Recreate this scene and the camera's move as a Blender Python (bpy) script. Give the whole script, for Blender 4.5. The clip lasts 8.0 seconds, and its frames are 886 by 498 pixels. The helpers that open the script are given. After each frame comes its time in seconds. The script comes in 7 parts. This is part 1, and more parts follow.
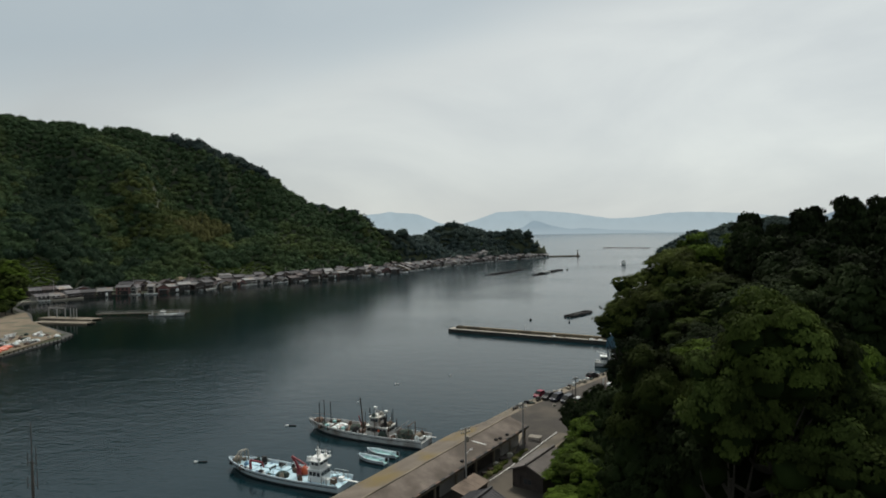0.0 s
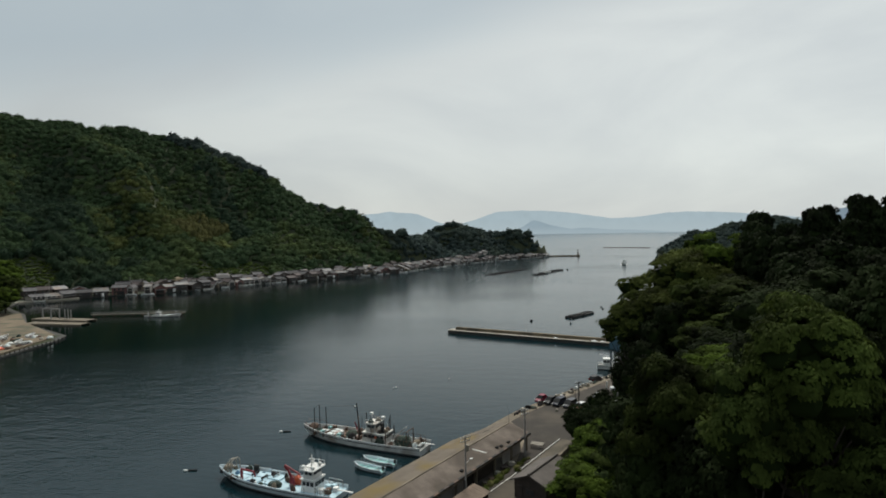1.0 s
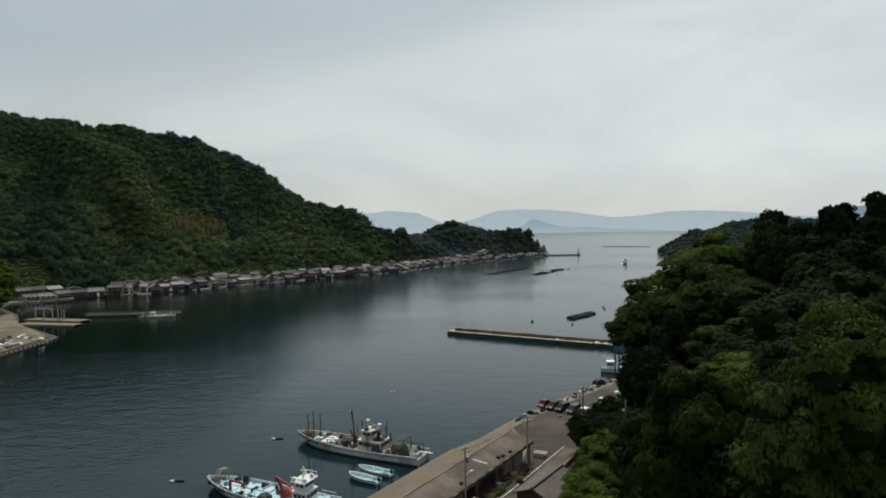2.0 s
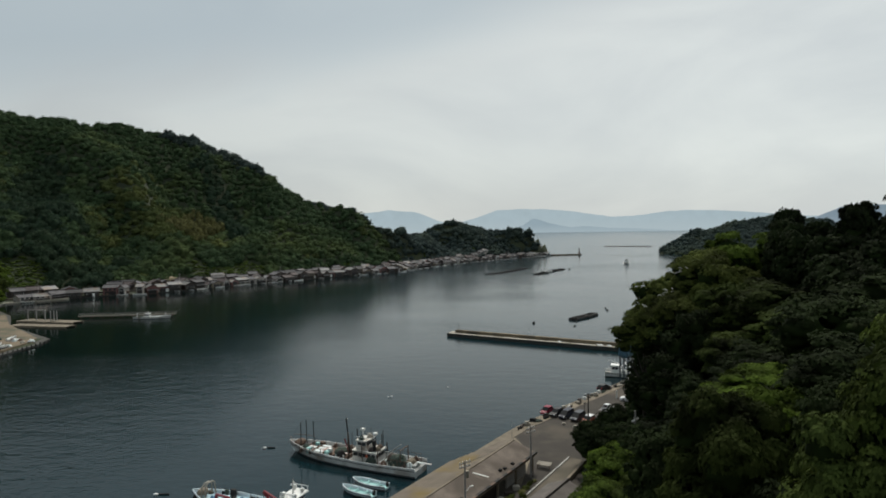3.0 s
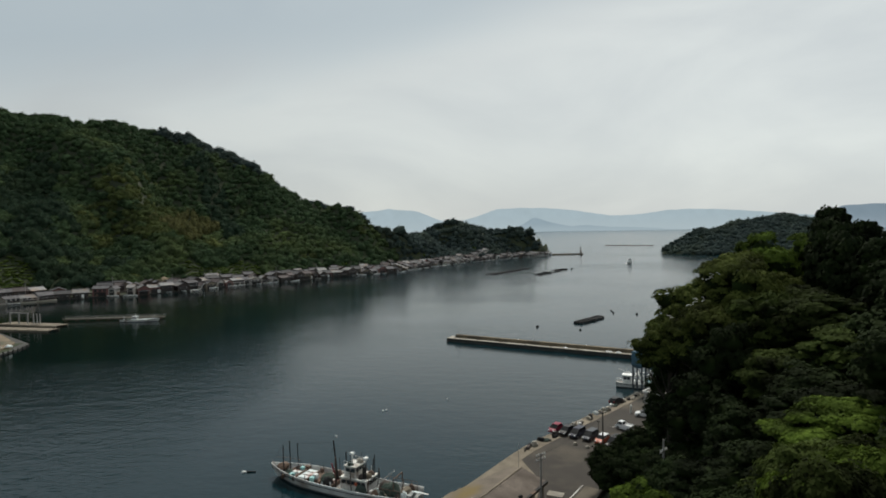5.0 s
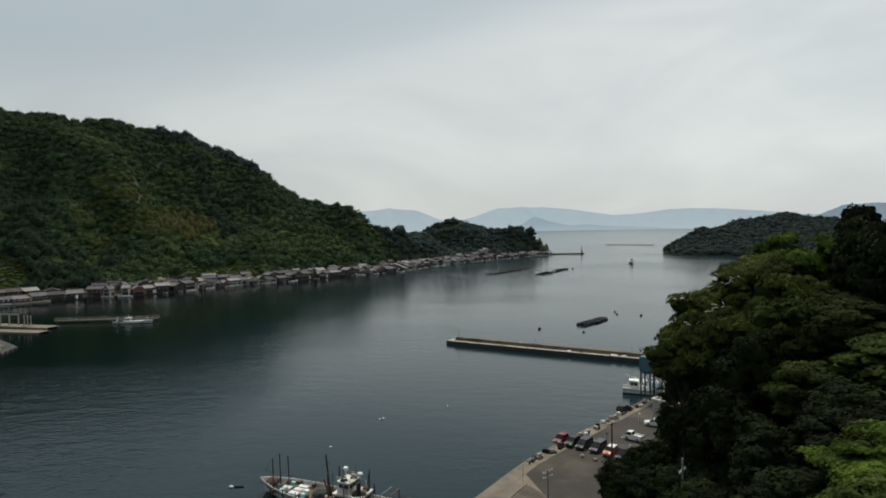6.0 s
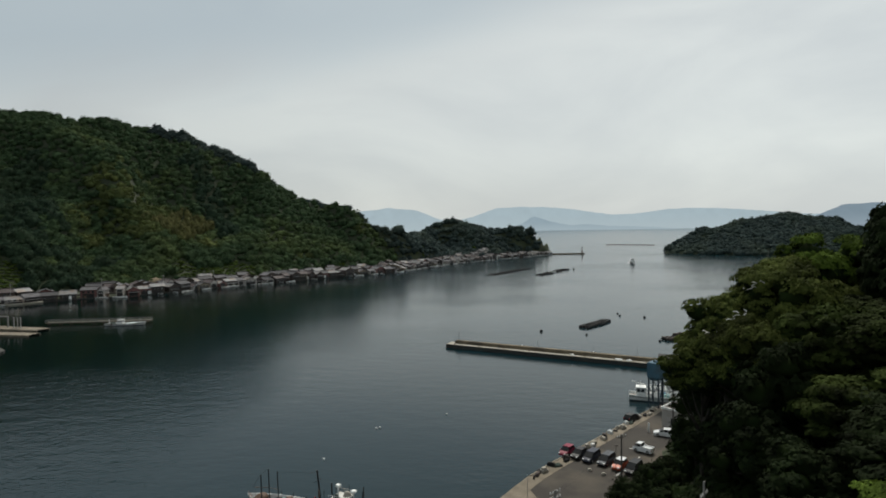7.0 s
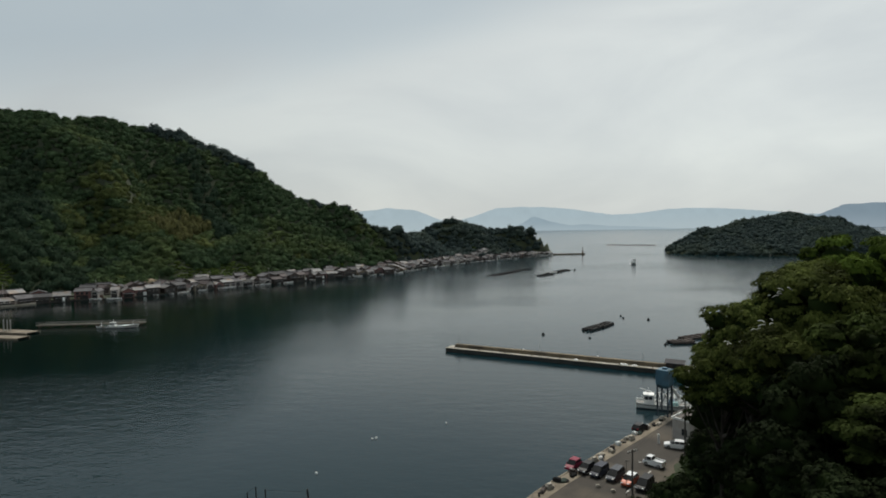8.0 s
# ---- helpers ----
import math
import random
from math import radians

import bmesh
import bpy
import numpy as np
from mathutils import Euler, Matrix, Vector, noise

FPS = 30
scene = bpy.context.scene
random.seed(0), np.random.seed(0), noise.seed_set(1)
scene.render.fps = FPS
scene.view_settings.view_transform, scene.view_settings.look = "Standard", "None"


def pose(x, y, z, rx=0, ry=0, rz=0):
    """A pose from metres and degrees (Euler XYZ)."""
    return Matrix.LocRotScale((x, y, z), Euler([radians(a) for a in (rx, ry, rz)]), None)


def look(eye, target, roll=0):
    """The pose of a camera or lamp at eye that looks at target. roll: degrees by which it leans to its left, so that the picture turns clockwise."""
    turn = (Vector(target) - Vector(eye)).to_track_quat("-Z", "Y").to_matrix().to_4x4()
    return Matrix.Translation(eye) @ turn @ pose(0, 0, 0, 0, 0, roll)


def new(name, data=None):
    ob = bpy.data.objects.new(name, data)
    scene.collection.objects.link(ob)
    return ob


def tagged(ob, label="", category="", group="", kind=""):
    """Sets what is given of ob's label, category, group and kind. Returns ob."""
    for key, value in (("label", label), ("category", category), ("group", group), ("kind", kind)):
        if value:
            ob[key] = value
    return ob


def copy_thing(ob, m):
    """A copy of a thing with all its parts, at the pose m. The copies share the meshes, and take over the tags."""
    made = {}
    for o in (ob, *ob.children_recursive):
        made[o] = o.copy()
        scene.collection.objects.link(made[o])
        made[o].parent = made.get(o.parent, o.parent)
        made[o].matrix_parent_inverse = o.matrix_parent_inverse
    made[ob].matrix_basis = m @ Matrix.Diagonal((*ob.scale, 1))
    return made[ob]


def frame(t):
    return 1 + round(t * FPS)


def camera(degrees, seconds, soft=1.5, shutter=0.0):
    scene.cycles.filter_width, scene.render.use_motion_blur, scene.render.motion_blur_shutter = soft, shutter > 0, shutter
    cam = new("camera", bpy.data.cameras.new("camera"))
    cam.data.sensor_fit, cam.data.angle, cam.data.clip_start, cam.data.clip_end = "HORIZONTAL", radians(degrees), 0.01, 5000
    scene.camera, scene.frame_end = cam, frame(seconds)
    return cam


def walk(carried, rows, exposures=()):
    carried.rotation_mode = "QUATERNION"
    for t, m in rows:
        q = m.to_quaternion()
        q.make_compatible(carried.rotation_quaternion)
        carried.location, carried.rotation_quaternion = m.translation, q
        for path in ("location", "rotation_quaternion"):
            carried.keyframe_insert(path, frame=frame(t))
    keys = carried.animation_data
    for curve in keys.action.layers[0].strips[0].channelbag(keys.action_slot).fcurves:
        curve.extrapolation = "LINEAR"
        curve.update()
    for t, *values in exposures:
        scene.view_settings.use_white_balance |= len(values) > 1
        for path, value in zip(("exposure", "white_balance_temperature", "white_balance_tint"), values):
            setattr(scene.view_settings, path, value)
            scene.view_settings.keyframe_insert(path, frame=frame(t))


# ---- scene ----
cam = camera(73.7, 8.0, soft=1.8)
PATH = [
    (0, (0.935, -1.168, 41.321), (0.802, 0.827, 41.256), -0.8),
    (0.5, (0.897, 0.707, 41.307), (0.764, 2.702, 41.241), -0.8),
    (1, (0.805, 2.693, 41.322), (0.673, 4.688, 41.256), -0.8),
    (1.5, (0.706, 4.994, 41.349), (0.575, 6.988, 41.281), -0.8),
    (3, (0.583, 12.481, 41.375), (0.451, 14.475, 41.304), -0.8),
    (3.5, (0.43, 15.281, 41.439), (0.298, 17.275, 41.366), -0.8),
    (4, (0.326, 18.199, 41.506), (0.194, 20.193, 41.432), -0.8),
    (4.5, (0.204, 20.884, 41.527), (0.072, 22.879, 41.453), -0.8),
    (6, (-0.249, 29.491, 41.652), (-0.381, 31.485, 41.575), -0.8),
    (6.5, (-0.409, 32.388, 41.66), (-0.541, 34.382, 41.583), -0.8),
    (7, (-0.601, 35.101, 41.787), (-0.731, 37.095, 41.709), -0.8),
    (7.5, (-0.763, 37.96, 41.87), (-0.893, 39.954, 41.792), -0.7),
    (8, (-0.897, 40.697, 41.943), (-1.026, 42.692, 41.865), -0.8),
]
walk(cam, [(t, look(eye, target, roll)) for t, eye, target, roll in PATH])

# ---- light ----
SUN_EL, SUN_AZ = radians(56), radians(4)          # azimuth from +y towards +x
sun_dir = Vector((math.sin(SUN_AZ) * math.cos(SUN_EL), math.cos(SUN_AZ) * math.cos(SUN_EL), math.sin(SUN_EL)))
sun = new("sun", bpy.data.lights.new("sun", "SUN"))
sun.data.energy, sun.data.angle, sun.data.color = 3.8, radians(14), (1.0, 0.95, 0.84)
sun.matrix_world = look(sun_dir * 100, (0, 0, 0))

world = bpy.data.worlds.new("world")
scene.world = world
world.use_nodes = True
wn, wl = world.node_tree.nodes, world.node_tree.links
wn.clear()


def wnode(kind, **values):
    n = wn.new(kind)
    for k, v in values.items():
        n.inputs[k].default_value = v
    return n


w_out, w_bg = wnode("ShaderNodeOutputWorld"), wnode("ShaderNodeBackground")
w_sky = wnode("ShaderNodeTexSky")
w_sky.sky_type, w_sky.sun_disc = "NISHITA", False
w_sky.sun_elevation, w_sky.sun_rotation = SUN_EL, SUN_AZ
w_sky.air_density, w_sky.dust_density = 1.0, 2.0
w_tc, w_map = wnode("ShaderNodeTexCoord"), wnode("ShaderNodeMapping")
w_map.inputs["Scale"].default_value = (1.0, 1.0, 2.6)
w_noise = wnode("ShaderNodeTexNoise", Scale=2.0, Detail=6.0, Roughness=0.52, Distortion=0.5)
w_ramp = wnode("ShaderNodeValToRGB")
w_ramp.color_ramp.elements[0].position, w_ramp.color_ramp.elements[0].color = 0.36, (6.5, 6.95, 6.95, 1)
w_ramp.color_ramp.elements[1].position, w_ramp.color_ramp.elements[1].color = 0.66, (8.1, 8.55, 8.25, 1)
# the cloud sheet glows more towards the hidden sun, and thins to blue-grey on the other side
w_dot = wn.new("ShaderNodeVectorMath")
w_dot.operation = "DOT_PRODUCT"
w_dot.inputs[1].default_value = (0.75, 0.35, 0.25)
w_glow = wn.new("ShaderNodeMapRange")
w_glow.inputs["From Min"].default_value, w_glow.inputs["From Max"].default_value = -0.3, 0.85
w_glow.inputs["To Min"].default_value, w_glow.inputs["To Max"].default_value = 0.88, 1.24
w_mul = wn.new("ShaderNodeVectorMath")
w_mul.operation = "SCALE"
w_mix = wn.new("ShaderNodeMix")
w_mix.data_type = "RGBA"
w_mix.inputs["Factor"].default_value = 0.88
w_gap = wn.new("ShaderNodeVectorMath")
w_gap.operation = "DOT_PRODUCT"
w_gap.inputs[1].default_value = (-0.2, 0.0, 1.0)
w_thin = wn.new("ShaderNodeMath")
w_thin.operation = "MULTIPLY_ADD"
w_thin.inputs[1].default_value = 0.16
w_edge = wn.new("ShaderNodeMapRange")
w_edge.interpolation_type = "SMOOTHSTEP"
w_edge.inputs["From Min"].default_value, w_edge.inputs["From Max"].default_value = 0.35, 0.46
w_edge.inputs["To Max"].default_value = 0.7
w_blue = wn.new("ShaderNodeMix")
w_blue.data_type = "RGBA"
w_blue.inputs["B"].default_value = (5.1, 6.1, 6.6, 1)
wl.new(w_tc.outputs["Generated"], w_gap.inputs[0])
wl.new(w_noise.outputs["Fac"], w_thin.inputs[0])
wl.new(w_gap.outputs["Value"], w_thin.inputs[2])
wl.new(w_thin.outputs[0], w_edge.inputs["Value"])
wl.new(w_edge.outputs["Result"], w_blue.inputs["Factor"])
wl.new(w_mul.outputs["Vector"], w_blue.inputs["A"])
wl.new(w_tc.outputs["Generated"], w_map.inputs["Vector"])
wl.new(w_map.outputs["Vector"], w_noise.inputs["Vector"])
wl.new(w_noise.outputs["Fac"], w_ramp.inputs["Fac"])
wl.new(w_tc.outputs["Generated"], w_dot.inputs[0])
wl.new(w_dot.outputs["Value"], w_glow.inputs["Value"])
wl.new(w_ramp.outputs["Color"], w_mul.inputs[0])
wl.new(w_glow.outputs["Result"], w_mul.inputs["Scale"])
wl.new(w_sky.outputs["Color"], w_mix.inputs["A"])
wl.new(w_blue.outputs["Result"], w_mix.inputs["B"])
wl.new(w_mix.outputs["Result"], w_bg.inputs["Color"])
wl.new(w_bg.outputs["Background"], w_out.inputs["Surface"])
w_bg.inputs["Strength"].default_value = 0.1
scene.view_settings.exposure = -0.3


# ---- materials ----
def material(name, low, high, rough=0.8, metal=0.0, scale=3.0, fine=30.0, bump=0.3, depth=0.02, vary=0.0, coat=0.0, translucent=0.0,
             stain=None, stain_at=0.62, spec=0.5):
    """Two scales of noise mix low and high; stain: a third colour in patches of its own; vary: lightness from object to object."""
    m = bpy.data.materials.new(name)
    m.use_nodes = True
    n, l = m.node_tree.nodes, m.node_tree.links
    p = n["Principled BSDF"]
    geo = n.new("ShaderNodeNewGeometry")
    a, b = n.new("ShaderNodeTexNoise"), n.new("ShaderNodeTexNoise")
    a.inputs["Scale"].default_value, a.inputs["Detail"].default_value = 1.0 / scale, 4
    b.inputs["Scale"].default_value, b.inputs["Detail"].default_value = fine / scale, 3
    l.new(geo.outputs["Position"], a.inputs["Vector"])
    l.new(geo.outputs["Position"], b.inputs["Vector"])
    mixed = n.new("ShaderNodeMath")
    mixed.operation = "MULTIPLY_ADD"
    l.new(a.outputs["Fac"], mixed.inputs[0])
    mixed.inputs[1].default_value = 0.6
    half = n.new("ShaderNodeMath")
    half.operation = "MULTIPLY"
    half.inputs[1].default_value = 0.4
    l.new(b.outputs["Fac"], half.inputs[0])
    l.new(half.outputs[0], mixed.inputs[2])
    r = n.new("ShaderNodeValToRGB")
    r.color_ramp.elements[0].position, r.color_ramp.elements[0].color = 0.36, (*low, 1)
    r.color_ramp.elements[1].position, r.color_ramp.elements[1].color = 0.64, (*high, 1)
    l.new(mixed.outputs[0], r.inputs["Fac"])
    color = r.outputs["Color"]
    if stain:
        s = n.new("ShaderNodeTexNoise")
        s.inputs["Scale"].default_value, s.inputs["Detail"].default_value = 0.45 / scale, 6
        l.new(geo.outputs["Position"], s.inputs["Vector"])
        f = n.new("ShaderNodeMapRange")
        f.inputs["From Min"].default_value, f.inputs["From Max"].default_value = stain_at - 0.1, stain_at + 0.1
        l.new(s.outputs["Fac"], f.inputs["Value"])
        x = n.new("ShaderNodeMix")
        x.data_type = "RGBA"
        x.inputs["B"].default_value = (*stain, 1)
        l.new(f.outputs["Result"], x.inputs["Factor"])
        l.new(color, x.inputs["A"])
        color = x.outputs["Result"]
    if vary:
        info, hsv, span = n.new("ShaderNodeObjectInfo"), n.new("ShaderNodeHueSaturation"), n.new("ShaderNodeMapRange")
        span.inputs["To Min"].default_value, span.inputs["To Max"].default_value = 1 - vary, 1 + vary
        l.new(info.outputs["Random"], span.inputs["Value"])
        l.new(span.outputs["Result"], hsv.inputs["Value"])
        l.new(color, hsv.inputs["Color"])
        color = hsv.outputs["Color"]
    l.new(color, p.inputs["Base Color"])
    p.inputs["Roughness"].default_value, p.inputs["Metallic"].default_value = rough, metal
    p.inputs["Specular IOR Level"].default_value = spec
    p.inputs["Coat Weight"].default_value = coat
    if bump:
        bp = n.new("ShaderNodeBump")
        bp.inputs["Strength"].default_value, bp.inputs["Distance"].default_value = bump, depth
        l.new(b.outputs["Fac"], bp.inputs["Height"])
        l.new(bp.outputs["Normal"], p.inputs["Normal"])
    if translucent:
        t, mx = n.new("ShaderNodeBsdfTranslucent"), n.new("ShaderNodeMixShader")
        l.new(color, t.inputs["Color"])
        mx.inputs["Fac"].default_value = translucent
        l.new(p.outputs["BSDF"], mx.inputs[1])
        l.new(t.outputs["BSDF"], mx.inputs[2])
        l.new(mx.outputs["Shader"], n["Material Output"].inputs["Surface"])
    return m


def foliage(name, low, high, patch, translucent=0.25, vary=0.0, mottle=0.5):
    """Leaves: colour from clump to clump, with patches of another green over tens of metres."""
    m = bpy.data.materials.new(name)
    m.use_nodes = True
    n, l = m.node_tree.nodes, m.node_tree.links
    p = n["Principled BSDF"]
    geo = n.new("ShaderNodeNewGeometry")
    r = n.new("ShaderNodeValToRGB")
    r.color_ramp.elements[0].color, r.color_ramp.elements[1].color = (*low, 1), (*high, 1)
    l.new(geo.outputs["Random Per Island"], r.inputs["Fac"])
    s = n.new("ShaderNodeTexNoise")
    s.inputs["Scale"].default_value, s.inputs["Detail"].default_value = 0.022, 3
    l.new(geo.outputs["Position"], s.inputs["Vector"])
    f = n.new("ShaderNodeMapRange")
    f.inputs["From Min"].default_value, f.inputs["From Max"].default_value = 0.48, 0.68
    l.new(s.outputs["Fac"], f.inputs["Value"])
    x = n.new("ShaderNodeMix")
    x.data_type = "RGBA"
    x.inputs["B"].default_value = (*patch, 1)
    l.new(f.outputs["Result"], x.inputs["Factor"])
    l.new(r.outputs["Color"], x.inputs["A"])
    # fine mottling, so that no clump is one flat tone
    g = n.new("ShaderNodeTexNoise")
    g.inputs["Scale"].default_value, g.inputs["Detail"].default_value = 0.22, 6
    l.new(geo.outputs["Position"], g.inputs["Vector"])
    h = n.new("ShaderNodeHueSaturation")
    gm = n.new("ShaderNodeMapRange")
    gm.inputs["From Min"].default_value, gm.inputs["From Max"].default_value = 0.3, 0.7
    gm.inputs["To Min"].default_value, gm.inputs["To Max"].default_value = 1 - mottle, 1 + mottle
    l.new(g.outputs["Fac"], gm.inputs["Value"])
    l.new(x.outputs["Result"], h.inputs["Color"])
    if vary:
        info, span, prod = n.new("ShaderNodeObjectInfo"), n.new("ShaderNodeMapRange"), n.new("ShaderNodeMath")
        span.inputs["To Min"].default_value, span.inputs["To Max"].default_value = 1 - vary, 1 + vary
        prod.operation = "MULTIPLY"
        l.new(info.outputs["Random"], span.inputs["Value"])
        l.new(span.outputs["Result"], prod.inputs[0])
        l.new(gm.outputs["Result"], prod.inputs[1])
        l.new(prod.outputs[0], h.inputs["Value"])
    else:
        l.new(gm.outputs["Result"], h.inputs["Value"])
    l.new(h.outputs["Color"], p.inputs["Base Color"])
    p.inputs["Roughness"].default_value = 0.8
    p.inputs["Specular IOR Level"].default_value = 0.04
    t, mx = n.new("ShaderNodeBsdfTranslucent"), n.new("ShaderNodeMixShader")
    l.new(h.outputs["Color"], t.inputs["Color"])
    mx.inputs["Fac"].default_value = translucent
    l.new(p.outputs["BSDF"], mx.inputs[1])
    l.new(t.outputs["BSDF"], mx.inputs[2])
    l.new(mx.outputs["Shader"], n["Material Output"].inputs["Surface"])
    return m


def water_material():
    m = bpy.data.materials.new("sea_water")
    m.use_nodes = True
    n, l = m.node_tree.nodes, m.node_tree.links
    p = n["Principled BSDF"]
    p.inputs["IOR"].default_value = 1.33
    p.inputs["Specular Tint"].default_value = (0.86, 1.0, 1.0, 1)
    geo = n.new("ShaderNodeNewGeometry")
    stretch = n.new("ShaderNodeMapping")
    stretch.inputs["Scale"].default_value = (0.55, 1.0, 1.0)
    stretch.inputs["Rotation"].default_value = (0, 0, radians(12))
    l.new(geo.outputs["Position"], stretch.inputs["Vector"])
    swell, ripple, gust = (n.new("ShaderNodeTexNoise") for _ in range(3))
    for node, size, detail in ((swell, 0.28, 3), (ripple, 1.1, 4), (gust, 0.011, 4)):
        node.inputs["Scale"].default_value, node.inputs["Detail"].default_value = size, detail
        l.new(stretch.outputs["Vector"], node.inputs["Vector"])
    # gusts: bands of rougher water
    g = n.new("ShaderNodeMapRange")
    g.inputs["From Min"].default_value, g.inputs["From Max"].default_value = 0.44, 0.6
    g.inputs["To Min"].default_value, g.inputs["To Max"].default_value = 0.15, 0.42
    l.new(gust.outputs["Fac"], g.inputs["Value"])
    # the lee of the western hill lies smooth, the open inlet is ruffled
    lee, sep, sum_ = n.new("ShaderNodeMapRange"), n.new("ShaderNodeSeparateXYZ"), n.new("ShaderNodeMath")
    l.new(geo.outputs["Position"], sep.inputs["Vector"])
    lee.inputs["From Min"].default_value, lee.inputs["From Max"].default_value = -165, -30
    lee.inputs["To Min"].default_value, lee.inputs["To Max"].default_value = 0.0, 0.75
    lee.interpolation_type = "SMOOTHSTEP"
    l.new(sep.outputs["X"], lee.inputs["Value"])
    # green-black towards the western shore, bluer towards the open channel
    side_tint = n.new("ShaderNodeMix")
    side_tint.data_type = "RGBA"
    side_tint.inputs["A"].default_value, side_tint.inputs["B"].default_value = (0.001, 0.005, 0.005, 1), (0.003, 0.017, 0.023, 1)
    l.new(lee.outputs["Result"], side_tint.inputs["Factor"])
    l.new(side_tint.outputs["Result"], p.inputs["Base Color"])
    sum_.operation = "MULTIPLY_ADD"
    sum_.inputs[1].default_value = 0.5
    l.new(g.outputs["Result"], sum_.inputs[0])
    l.new(lee.outputs["Result"], sum_.inputs[2])
    rough = n.new("ShaderNodeMapRange")
    rough.inputs["To Min"].default_value, rough.inputs["To Max"].default_value = 0.04, 0.15
    calm, keep = n.new("ShaderNodeMapRange"), n.new("ShaderNodeMath")      # the open strait beyond the headland is livelier
    calm.inputs["From Min"].default_value, calm.inputs["From Max"].default_value = 350, 650
    calm.inputs["To Min"].default_value, calm.inputs["To Max"].default_value = 1.0, 2.4
    l.new(sep.outputs["Y"], calm.inputs["Value"])
    keep.operation = "MULTIPLY"
    l.new(sum_.outputs[0], keep.inputs[0])
    l.new(calm.outputs["Result"], keep.inputs[1])
    l.new(keep.outputs[0], rough.inputs["Value"])
    # a breeze ruffles the head of the bay along its western side
    west, head, both, more = n.new("ShaderNodeMapRange"), n.new("ShaderNodeMapRange"), n.new("ShaderNodeMath"), n.new("ShaderNodeMath")
    west.interpolation_type = head.interpolation_type = "SMOOTHSTEP"
    west.inputs["From Min"].default_value, west.inputs["From Max"].default_value = -35, -75
    head.inputs["From Min"].default_value, head.inputs["From Max"].default_value = 220, 178
    l.new(sep.outputs["X"], west.inputs["Value"])
    l.new(sep.outputs["Y"], head.inputs["Value"])
    both.operation = "MULTIPLY"
    l.new(west.outputs["Result"], both.inputs[0])
    l.new(head.outputs["Result"], both.inputs[1])
    more.operation = "MULTIPLY_ADD"
    more.inputs[1].default_value = 0.45
    l.new(both.outputs[0], more.inputs[0])
    l.new(g.outputs["Result"], more.inputs[2])
    wave = n.new("ShaderNodeMath")
    wave.operation = "MULTIPLY"
    l.new(more.outputs[0], wave.inputs[0])
    l.new(calm.outputs["Result"], wave.inputs[1])
    l.new(rough.outputs["Result"], p.inputs["Roughness"])
    b1, b2 = n.new("ShaderNodeBump"), n.new("ShaderNodeBump")
    b1.inputs["Distance"].default_value, b2.inputs["Distance"].default_value = 0.26, 0.16
    l.new(swell.outputs["Fac"], b1.inputs["Height"])
    l.new(wave.outputs[0], b1.inputs["Strength"])
    l.new(ripple.outputs["Fac"], b2.inputs["Height"])
    l.new(wave.outputs[0], b2.inputs["Strength"])
    l.new(b1.outputs["Normal"], b2.inputs["Normal"])
    l.new(b2.outputs["Normal"], p.inputs["Normal"])
    return m


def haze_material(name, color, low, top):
    """Far hills that themselves glow in the colour of the haze before them; the air is thicker near the sea."""
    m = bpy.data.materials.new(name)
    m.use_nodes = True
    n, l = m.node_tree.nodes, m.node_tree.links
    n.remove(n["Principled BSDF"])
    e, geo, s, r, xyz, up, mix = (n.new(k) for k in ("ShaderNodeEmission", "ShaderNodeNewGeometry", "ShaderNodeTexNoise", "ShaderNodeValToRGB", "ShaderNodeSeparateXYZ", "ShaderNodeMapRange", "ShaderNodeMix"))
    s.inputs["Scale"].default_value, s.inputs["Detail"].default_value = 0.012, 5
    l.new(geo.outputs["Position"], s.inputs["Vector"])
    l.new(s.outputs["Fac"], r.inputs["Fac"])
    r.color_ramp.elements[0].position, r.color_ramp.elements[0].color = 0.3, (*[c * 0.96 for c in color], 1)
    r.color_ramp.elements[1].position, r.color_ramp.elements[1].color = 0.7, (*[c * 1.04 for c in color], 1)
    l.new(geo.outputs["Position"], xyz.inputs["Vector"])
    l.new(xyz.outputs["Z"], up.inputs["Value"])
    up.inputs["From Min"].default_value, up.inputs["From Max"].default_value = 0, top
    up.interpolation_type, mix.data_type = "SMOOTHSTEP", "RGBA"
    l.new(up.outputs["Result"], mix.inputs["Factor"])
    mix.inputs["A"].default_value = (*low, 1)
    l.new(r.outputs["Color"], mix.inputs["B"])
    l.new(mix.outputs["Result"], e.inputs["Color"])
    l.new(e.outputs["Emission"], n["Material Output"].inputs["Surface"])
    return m


